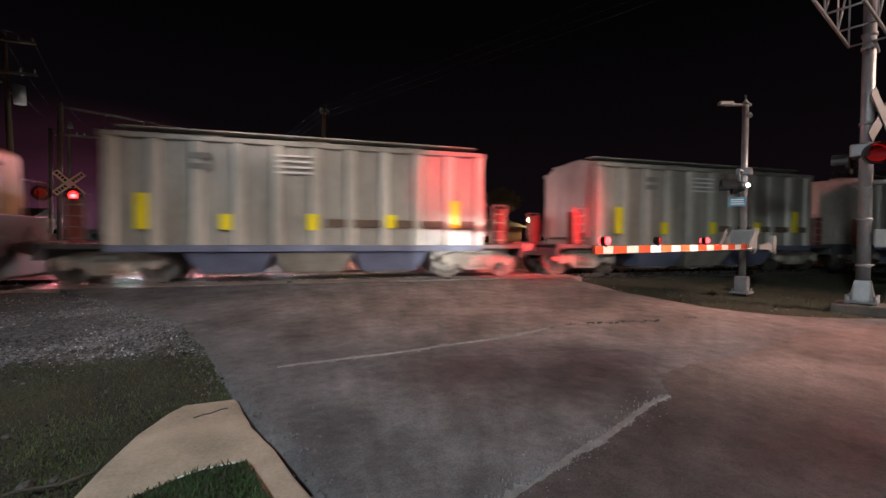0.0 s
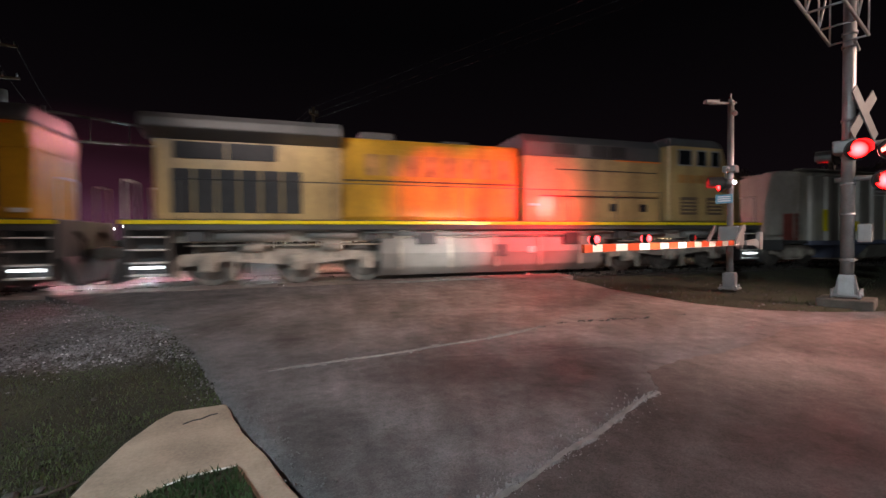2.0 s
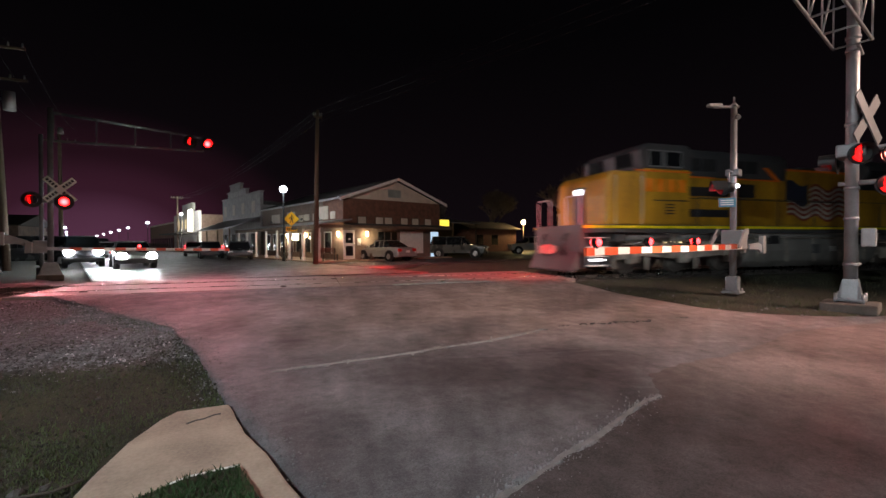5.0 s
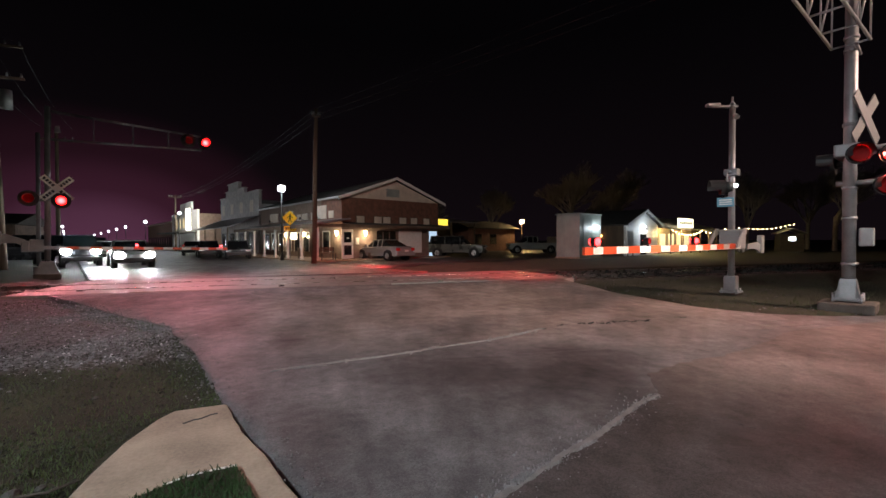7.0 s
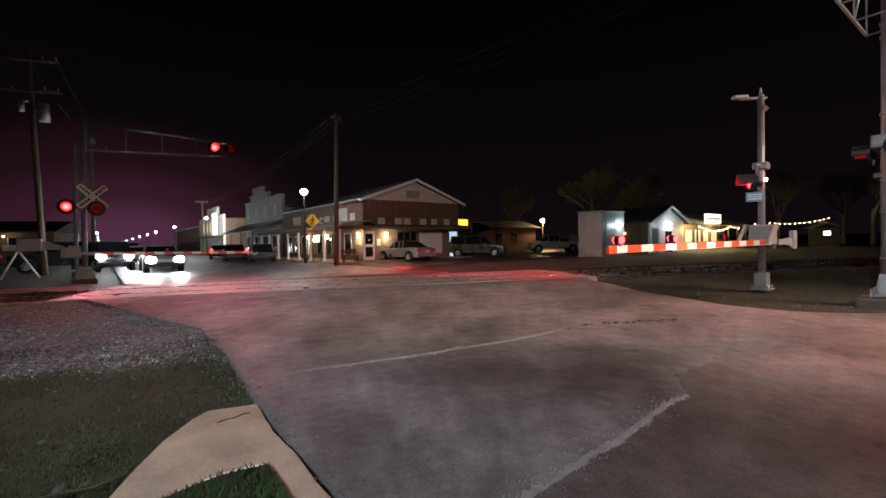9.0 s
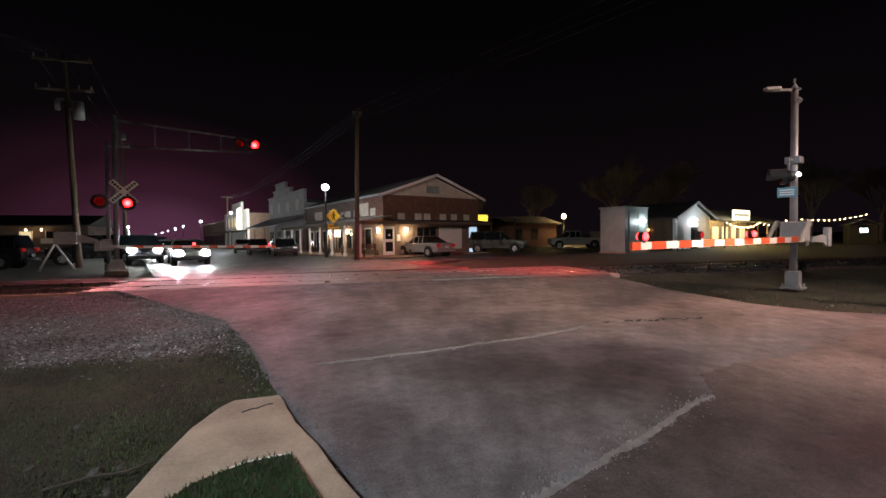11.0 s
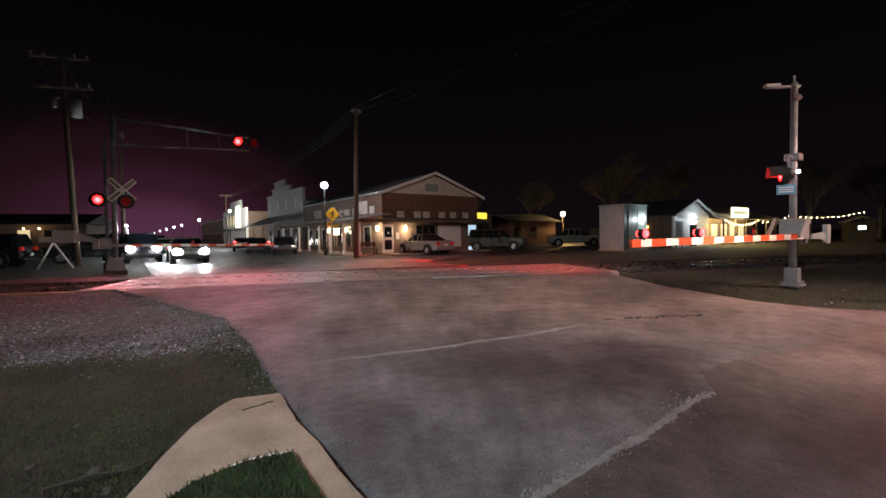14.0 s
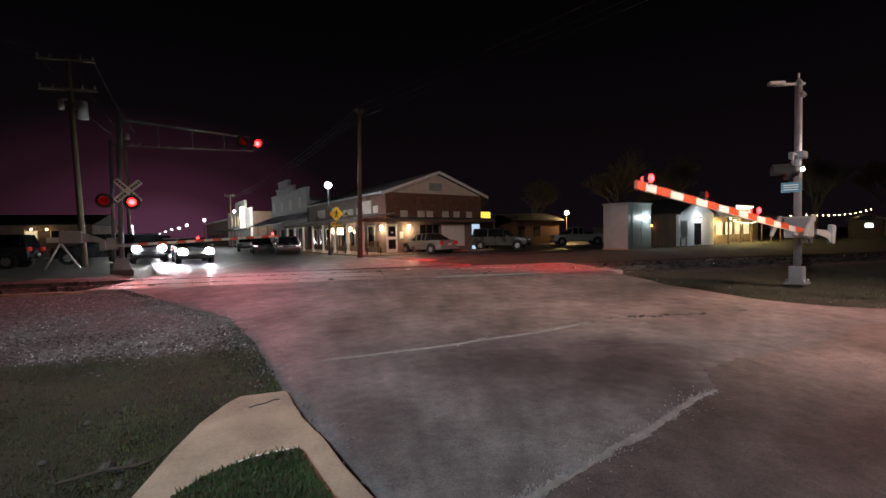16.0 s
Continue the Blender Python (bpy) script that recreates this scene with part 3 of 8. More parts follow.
        for p, q in zip(a, a[1:]):
            d = (q - p).normalized()
            o = Vector((-d.y, d.x, 0))
            for k in range(int((q - p).length * (300 if m == "grit" else 120 if m == "seam" else 70))):
                v = p.lerp(q, rnd.random())
                wob = 0.05 * noise.noise(v * 2.3 + Vector((7, 0, 0))) + (0.1 * noise.noise(v * 6) if m == "crack" else 0)
                if m != "grit" and noise.noise(v * 2.7 + Vector((0, 3, 1))) < -0.28:
                    continue
                v = v + o * (wob + rnd.gauss(0, w * (0.55 if rnd.random() < 0.8 else 2.0)))
                l, t, r = rnd.uniform(0.003, 0.010) if m == "grit" else rnd.uniform(0.006, 0.024), rnd.uniform(0.0015, 0.0055), rnd.gauss(0, 0.45)
                e = d.copy()
                e.rotate(Euler((0, 0, r)))
                f = Vector((-e.y, e.x, 0))
                z = ground_z(0, v.y) + 0.0145
                ring = [v + e * l * ca + f * t * sa for ca, sa in ((1, 0.1), (0.4, 1), (-0.5, 0.8), (-1, -0.1), (-0.4, -1), (0.6, -0.7))]
                top = [bm.verts.new((c.x, c.y, z)) for c in ring]
                low = [bm.verts.new((c.x, c.y, z - 0.02)) for c in ring]
                bm.faces.new(top)
                for i in range(6):
                    bm.faces.new((low[i], low[(i + 1) % 6], top[(i + 1) % 6], top[i]))
        tagged(setting(n, bm, M[m], "ragged pale joint line in the pavement" if m != "crack" else "dark crumbling crack in the pavement", "road joint"), kind="stuff")


TRACK_Y = 12.85


def build_track():
    for y in (TRACK_Y - 0.755, TRACK_Y + 0.755):
        bm = bms()
        prism(bm, [(y - 0.037, 0), (y + 0.037, 0), (y + 0.037, -0.03), (y + 0.01, -0.045), (y + 0.01, -0.15), (y + 0.07, -0.17), (y - 0.07, -0.17), (y - 0.01, -0.15), (y - 0.01, -0.045), (y - 0.037, -0.03)], -160, 400, "x")
        setting("rail", bm, M["rail"], "worn steel running rail with a bright head", "rail")
    rows = []
    for x in list(np.arange(-60, -6.4, 0.45)):
        rows.append([(x, y, z + 0.03 * noise.noise((x * 2.1, y * 3.0, 2))) for y, z in ((9.7, -0.28), (10.4, -0.2), (11.2, -0.13), (12, -0.13), (12.8, -0.14), (13.6, -0.13), (14.6, -0.13), (15.6, -0.3))])
    setting("ballast_bed_west", strip(rows), M["ballast"], "gray crushed stone bed of the track", "ballast")
    rows = []
    for x in list(np.arange(7.5, 60, 0.45)) + [80, 120, 200, 400]:
        rows.append([(x, y, z + 0.03 * noise.noise((x * 2.1, y * 3.0, 2))) for y, z in ((9.9, -0.26), (10.6, -0.2), (11.2, -0.13), (12, -0.13), (12.8, -0.14), (13.6, -0.13), (14.6, -0.13), (15.6, -0.3))])
    setting("ballast_bed_east", strip(rows), M["ballast"], "gray crushed stone bed of the track", "ballast")
    bed = tagged(new("track_ties"), "creosoted timber ties half sunk in ballast", "track ties", kind="structure")
    bm = bms()
    box(bm, -0.11, 0.11, -1.3, 1.3, -0.09, 0.09, 0.015)
    me = done("tie", bm, M["tie"])
    for x in list(np.arange(-30, -6.7, 0.55)) + list(np.arange(7.8, 50, 0.55)):
        o = new("tie", me)
        o.parent = bed
        o.matrix_basis = pose(x + random.uniform(-0.03, 0.03), TRACK_Y, -0.19, 0, 0, random.uniform(-1, 1))
    # concrete panels of the crossing
    cross = tagged(new("crossing_surface"), "worn concrete panels between and beside the rails", "crossing panels", kind="structure")
    for y0, y1 in ((11.12, 12.03), (12.2, 13.5), (13.67, 14.7)):
        bm = bms()
        box(bm, -1.16, 1.16, y0 - y1 + 0.0, 0, -0.2, 0, 0.012)
        me = done("panel", bm, M["panel"])
        for k in range(-1, 5):
            o = new("panel", me)
            o.parent = cross
            o.matrix_basis = pose(-2.95 + 2.335 * k, y1, -0.004 - 0.003 * random.random(), random.uniform(-0.15, 0.15), 0, 0)
    bm = bms()
    box(bm, 1.9, 4.7, 11.06, 11.10, -0.12, 0.012, 0.004)
    part("edge_iron", bm, M["seam"], cross, "pale scuffed steel edging of a panel")
    # long pale strip added beside the near rail
    bm = bms()
    box(bm, -22, -6.45, 11.45, 11.75, -0.25, -0.07, 0.02)
    part("edge_beam", bm, M["concrete"], cross, "raised pale strip along the track's edge")
    # road markers set in the crossing
    for x, y in ((-0.86, 11.3), (3.3, 11.2), (-5.2, 11.6), (6.45, 12.0)):
        bm = bms()
        box(bm, -0.07, 0.07, -0.06, 0.06, 0, 0.035, 0.012)
        o = new("panel_lag", done("panel_lag", bm, M["chrome"]))
        o.parent = cross
        o.matrix_basis = pose(x, y, 0.0)


def build_apron():
    top = 0.03
    outer = [(-0.87, 3.84), (-1.26, 3.8), (-1.34, 3.66), (-1.44, 3.3), (-1.48, 2.9), (-1.52, 1.9), (-1.56, 0.6), (0.56, 0.6), (0.2, 1.4), (-0.17, 2.15), (-0.32, 2.47), (-0.47, 2.86), (-0.56, 3.03), (-0.60, 3.12), (-0.665, 3.24), (-0.70, 3.36), (-0.765, 3.52), (-0.81, 3.68)]
    bm = bms()
    f = bm.faces.new([bm.verts.new((x, y, ground_z(x, y) + top)) for x, y in outer])
    r = bmesh.ops.extrude_face_region(bm, geom=[f])
    bmesh.ops.translate(bm, vec=(0, 0, -0.2), verts=[v for v in r["geom"] if isinstance(v, bmesh.types.BMVert)])
    bmesh.ops.recalc_face_normals(bm, faces=bm.faces[:])
    bevel_all(bm, 0.02)
    setting("pavement", bm, M["concrete"], "pale concrete corner apron with chipped edge", "pavement")
    inner = [(-0.62, 2.67), (-0.76, 2.65), (-0.89, 2.62), (-0.99, 2.56), (-1.14, 2.46), (-1.25, 2.28), (-1.28, 1.5), (-1.28, 0.7), (0.2, 0.7), (-0.12, 1.5), (-0.39, 2.12), (-0.5, 2.38)]
    bm = bms()
    f = bm.faces.new([bm.verts.new((x, y, ground_z(x, y) + 0.035)) for x, y in inner])
    r = bmesh.ops.extrude_face_region(bm, geom=[f])
    bmesh.ops.translate(bm, vec=(0, 0, 0.03), verts=[v for v in r["geom"] if isinstance(v, bmesh.types.BMVert)])
    bmesh.ops.recalc_face_normals(bm, faces=bm.faces[:])
    setting("lawn_bed", bm, M["soil"], "dark soil under a small patch of lawn", "lawn bed")
    bm = bms()
    for (x, y), (x2, y2) in zip(inner[:4], inner[1:4]):
        rod(bm, (x, y + 0.015, ground_z(x, y) + 0.05), (x2, y2 + 0.015, ground_z(x2, y2) + 0.05), 0.018, n=6)
    setting("lawn_edging", bm, M["white"], "thin white edging round the lawn patch", "edging")
    bm = bms()
    line = [Vector((-1.12, 3.50, 0)), Vector((-1.06, 3.55, 0)), Vector((-1.01, 3.56, 0)), Vector((-0.95, 3.62, 0)), Vector((-0.9, 3.63, 0))]
    for p, q in zip(line, line[1:]):
        p.z, q.z = ground_z(0, p.y) + top + 0.001, ground_z(0, q.y) + top + 0.001
    tube(bm, line, 0.007, 6)
    setting("pavement_crack", bm, M["crack"], "short dark crack in the concrete apron", "crack")
    return inner


def debris():
    """A fallen stick and broken clods on the verge."""
    bm = bms()
    tube(bm, [Vector((-2.0, 2.62, -0.30)), Vector((-1.8, 2.7, -0.29)), Vector((-1.62, 2.74, -0.30)), Vector((-1.5, 2.82, -0.29))], 0.009, 7)
    tagged(new("fallen_stick", done("fallen_stick", bm, M["tie"])), "brown fallen stick lying beside the apron", "stick")
    for x, y, s in ((-1.85, 2.85, 0.045), (-1.72, 2.88, 0.03), (-2.3, 3.0, 0.028), (-1.66, 2.6, 0.035), (-2.35, 3.6, 0.03), (-2.05, 4.4, 0.025)):
        bm = bms()
        bmesh.ops.create_icosphere(bm, subdivisions=2, radius=s)
        for v in bm.verts:
            v.co *= 1 + 0.35 * noise.noise(v.co * 18 + Vector((x, y, 0)))
            v.co.z *= 0.6
        o = tagged(new("stone", done("stone", bm, M["darkstone"])), "loose broken stone lying in the grass", "stone", "verge stones")
        o.matrix_basis = pose(x, y, ground_z(x, y) - 0.01)


def inside(p, poly):
    x, y = p
    c = False
    for (x0, y0), (x1, y1) in zip(poly, poly[1:] + poly[:1]):
        if (y0 > y) != (y1 > y) and x < (x1 - x0) * (y - y0) / (y1 - y0) + x0:
            c = not c
    return c


def blades(name, places, hmin, hmax, material, label):
    vs, fs = [], []
    for x, y, z in places:
        h, a, w = random.uniform(hmin, hmax), random.uniform(0, 6.28), random.uniform(0.003, 0.006)
        lx, ly = random.uniform(-0.6, 0.6) * h, random.uniform(-0.6, 0.6) * h
        c, s = math.cos(a) * w, math.sin(a) * w
        i = len(vs)
        vs += [(x - c, y - s, z), (x + c, y + s, z), (x + lx * 0.4 + c * 0.7, y + ly * 0.4 + s * 0.7, z + h * 0.6), (x + lx * 0.4 - c * 0.7, y + ly * 0.4 - s * 0.7, z + h * 0.6), (x + lx, y + ly, z + h)]
        fs += [(i, i + 1, i + 2, i + 3), (i + 3, i + 2, i + 4)]
    me = bpy.data.meshes.new(name)
    me.from_pydata(vs, [], fs)
    me.materials.append(material)
    tagged(new(name, me), label, "grass", kind="stuff")


def stones(name, places, smin, smax, material, label):
    """Small broken stones, eight-cornered lumps joined into one."""
    base = [(-1, -1, -0.7), (1, -0.8, -0.7), (0.9, 1, -0.6), (-0.8, 0.9, -0.7), (-0.7, -0.6, 0.6), (0.5, -0.7, 0.75), (0.7, 0.5, 0.55), (-0.6, 0.7, 0.7)]
    quads = [(0, 3, 2, 1), (4, 5, 6, 7), (0, 1, 5, 4), (1, 2, 6, 5), (2, 3, 7, 6), (3, 0, 4, 7)]
    vs, fs = [], []
    for x, y, z in places:
        s = smin + (smax - smin) * random.random() ** 2.5
        q = Euler((random.uniform(-0.5, 0.5), random.uniform(-0.5, 0.5), random.uniform(0, 6.28))).to_matrix()
        k = (s * random.uniform(0.7, 1.2), s * random.uniform(0.6, 1.0), s * random.uniform(0.45, 0.8))
        i = len(vs)
        for b in base:
            v = q @ Vector((b[0] * k[0] * random.uniform(0.75, 1.1), b[1] * k[1] * random.uniform(0.75, 1.1), b[2] * k[2]))
            vs.append((x + v.x, y + v.y, z + v.z + s * 0.2))
        fs += [tuple(i + j for j in f) for f in quads]
    me = bpy.data.meshes.new(name)
    me.from_pydata(vs, [], fs)
    me.materials.append(material)
    tagged(new(name, me), label, "gravel", kind="stuff")


def build_verge(lawn):
    rnd = random.Random(4)
    pts = []
    while len(pts) < 60000:
        y = 1.0 + 9.5 * rnd.random() ** 1.6
        x = left_edge(y) - 0.02 - 7.5 * rnd.random() ** 1.3
        if x > -1.30 - 0.22 * min(1, max(0, 3.85 - y) / 0.6) and y < 3.85:
            continue
        dens = 1.0 if y < 5.4 else 0.10
        if rnd.random() > dens * (0.2 + 1.2 * max(0, noise.noise((x * 0.8, y * 0.8, 7)) + 0.3)):
            continue
        pts.append((x, y, ground_z(x, y) - 0.03 + 0.035 * noise.noise((x * 0.9, y * 0.9, 0))))
    blades("verge_grass", pts, 0.014, 0.052, M["grass"], "thin short winter grass on the verge")
    pts = []
    while len(pts) < 9000:
        x, y = rnd.uniform(-1.25, 0.25), rnd.uniform(0.7, 2.76)
        if inside((x, y), lawn):
            pts.append((x, y, ground_z(x, y) + 0.06))
    blades("lawn_grass", pts, 0.02, 0.05, M["lawn"], "dense green lawn in the apron's corner")
    pts = []
    while len(pts) < 34000:
        y = rnd.uniform(4.6, 11.3)
        x = left_edge(y) + 0.06 - 9.0 * rnd.random() ** 1.5
        if rnd.random() > min(1, max(0.03, (y + 1.2 * noise.noise((x * 0.7, y * 0.7, 3)) - 4.9) / 1.3)) * (0.75 + 0.7 * noise.noise((x * 1.2, y * 1.2, 11))):
            continue
        pts.append((x, y, ground_z(x, y) - 0.03 if y < 10 else -0.17))
    stones("verge_gravel", pts, 0.006, 0.026, M["stone"], "loose pale gravel between verge and track")
    pts = []
    for _ in range(850):
        y = 5.3 + 5.7 * rnd.random()
        x = left_edge(y) + 0.25 - 7.0 * rnd.random() ** 1.3
        pts.append((x, y, ground_z(x, y) - 0.012))
    stones("pale_gravel", pts, 0.006, 0.017, M["brightstone"], "scattered pale quartz stones among the gravel")
    pts = []
    while len(pts) < 16000:
        y = 1.2 + 5.6 * rnd.random() ** 1.4
        x = left_edge(y) + 0.12 - 6.0 * rnd.random() ** 1.4
        if x > -1.32 - 0.22 * min(1, max(0, 3.85 - y) / 0.6) and y < 3.86:
            continue
        pts.append((x, y, ground_z(x, y) - 0.02 + 0.035 * noise.noise((x * 0.9, y * 0.9, 0))))
    stones("verge_clods", pts, 0.004, 0.017, M["clod"], "crumbled dark earth and leaf litter on the verge")
    pts = []
    for _ in range(2400):
        y = rnd.uniform(2.2, 10.5)
        x = left_edge(y) + rnd.gauss(0.03, 0.15)
        pts.append((x, y, ground_z(x, y) + 0.012))
    for _ in range(60):
        y = rnd.uniform(2, 7)
        x = left_edge(y) + 2.2 * rnd.random() ** 2
        pts.append((x, y, ground_z(x, y) + 0.008))
    stones("edge_gravel", pts, 0.003, 0.011, M["greystone"], "stray grit along the pavement's ragged edge")
    pts = []
    for _ in range(5200):
        x, y = (rnd.uniform(7.5, 34) if rnd.random() < 0.6 else rnd.uniform(-26, -6.5)), rnd.choice((rnd.uniform(10.2, 12.0), rnd.uniform(12.2, 13.5), rnd.uniform(13.7, 15.2)))
        pts.append((x, y, -0.14 if y > 11 else -0.2))
    stones("track_ballast", pts, 0.025, 0.06, M["darkstone"], "angular gray ballast stones in the track")
    pts = []
    while len(pts) < 9000:
        x, y = 7 + 16 * rnd.random(), rnd.uniform(4.6, 10.4)
        if x < right_edge(y) + 0.05:
            continue
        pts.append((x, y, ground_z(x, y) - 0.03))
    blades("signal_verge_grass", pts, 0.03, 0.09, M["grass"], "sparse dry grass round the signal masts")
    pts = []
    for _ in range(220):
        y = rnd.uniform(4.7, 10.5)
        pts.append((right_edge(y) + 0.02 + 5 * rnd.random() ** 2, y, ground_z(0, y) - 0.02))
    stones("signal_verge_gravel", pts, 0.008, 0.03, M["greystone"], "scattered gravel beside the signal masts")


build_ground()
build_road()
build_track()
LAWN = build_apron()
build_verge(LAWN)
debris()


# ---------- train ----------
ROLLING = []      # wheelsets: (object, x, z, radius)
SPEED = 11.5


def wheelset(truck, x, radius, half=0.755):
    bm = bms()
    for s in (-1, 1):
        y = s * half
        rod(bm, (0, y - 0.065, 0), (0, y + 0.065, 0), radius, n=28)
        rod(bm, (0, y - s * 0.08, 0), (0, y - s * 0.055, 0), radius + 0.028, n=28)
        rod(bm, (0, y + s * 0.06, 0), (0, y + s * 0.085, 0), radius * 0.78, radius * 0.7, n=24)
        rod(bm, (0, y + s * 0.07, 0), (0, y + s * 0.17, 0), radius * 0.3, n=14)
        for k in range(6):
            a = k * math.pi / 3
            rod(bm, (radius * 0.5 * math.cos(a), y + s * 0.07, radius * 0.5 * math.sin(a)), (radius * 0.5 * math.cos(a), y + s * 0.1, radius * 0.5 * math.sin(a)), 0.05, n=8)
    rod(bm, (0, -half, 0), (0, half, 0), 0.09, n=12)
    o = part("wheelset", bm, M["wheel"], truck, "steel wheels on an axle", pose(x, 0, radius))
    ROLLING.append((o, x, radius))
    return o


def loco_truck(loco, xs, wheel_r=0.53):
    """A three-axle truck with side frames, springs, brake cylinders and axle boxes."""
    bm = bms()
    x0, x1 = xs[0] - 0.75, xs[-1] + 0.75
    for s in (-1, 1):
        y = s * 1.05
        prism(bm, [(x0, 0.62), (x0 + 0.15, 0.8), (xs[0] + 0.5, 0.86), (xs[1] - 0.5, 0.86), (xs[1], 0.93), (xs[1] + 0.5, 0.86), (xs[2] - 0.5, 0.86), (x1 - 0.15, 0.8), (x1, 0.62), (x1 - 0.2, 0.5), (xs[2] - 0.45, 0.62), (xs[1] + 0.45, 0.52), (xs[1] - 0.45, 0.52), (xs[0] + 0.45, 0.62), (x0 + 0.2, 0.5)], y - 0.08, y + 0.08)
        for x in xs:
            box(bm, x - 0.2, x + 0.2, y - 0.02, y + s * 0.2, 0.36, 0.78, 0.03)
            rod(bm, (x, y + s * 0.19, 0.53), (x, y + s * 0.27, 0.53), 0.14, n=14)
        for x in ((xs[0] + xs[1]) / 2, (xs[1] + xs[2]) / 2):
            for d in (-0.14, 0.14):
                rod(bm, (x + d, y + s * 0.02, 0.66), (x + d, y + s * 0.02, 1.12), 0.1, n=10)
            rod(bm, (x - 0.3, y + s * 0.15, 0.95), (x + 0.25, y + s * 0.15, 0.95), 0.1, n=10)
            box(bm, x - 0.5, x - 0.42, y, y + s * 0.12, 0.15, 0.75, 0.01)
        rod(bm, (x0 + 0.3, y + s * 0.14, 1.02), (x1 - 0.3, y + s * 0.14, 1.02), 0.025, n=6)
        box(bm, x0, x0 + 0.1, y - 0.02, y + s * 0.1, 0.2, 0.65)
    box(bm, xs[1] - 0.6, xs[1] + 0.6, -1.0, 1.0, 0.6, 0.95, 0.03)
    t = part("truck", bm, M["truckp"], loco, "dusty three-axle truck frame")
    for x in xs:
        wheelset(t, x, wheel_r)
    return t


def side_boxes(bm, x0, x1, z0, z1, y, d=0.02, n=1):
    """Flat raised doors or louvres on both sides of a hood."""
    w = (x1 - x0) / n
    if isinstance(bm, list):
        bm += [(x0 + i * w + 0.03, x0 + (i + 1) * w - 0.03, s * y, s * (y + d), z0, z1) for i in range(n) for s in (-1, 1)]
        return
    for i in range(n):
        for s in (-1, 1):
            box(bm, x0 + i * w + 0.03, x0 + (i + 1) * w - 0.03, s * y, s * (y + d), z0, z1, 0.006)


def handrail(loco, x0, x1, name="handrail"):
    for s in (-1, 1):
        bm = bms()
        y = s * 1.5
        for x in np.arange(x0, x1 + 0.01, (x1 - x0) / 8):
            rod(bm, (x, y, 1.66), (x, y, 2.62), 0.014, n=6)
        rod(bm, (x0, y, 2.62), (x1, y, 2.62), 0.013, n=6)
        part(name, bm, M["grayp"], loco, "thin tubular handrail")


def steps(loco, x, name="step_well"):
    """A corner stairway with open treads."""
    st = None
    for s in (-1, 1):
        bm = bms()
        box(bm, x - 0.42, x - 0.39, s * 1.1, s * 1.5, 0.28, 1.5, 0.01)
        box(bm, x + 0.39, x + 0.42, s * 1.1, s * 1.5, 0.28, 1.5, 0.01)
        box(bm, x - 0.42, x + 0.42, s * 1.08, s * 1.12, 0.28, 1.5)
        st = part(name, bm, M["grayp"], loco)
        for z in (0.32, 0.62, 0.92, 1.22):
            b2 = bms()
            box(b2, x - 0.39, x + 0.39, s * 1.13, s * 1.52, z, z + 0.04, 0.008)
            part("tread", b2, M["white"], st, "pale-edged step tread")
        b2 = bms()
        box(b2, x - 0.28, x + 0.28, s * 1.5, s * 1.53, 0.5, 0.56, 0.01)
        part("step_light", b2, M["steplight"], st, "small lit step lamp")
    return st


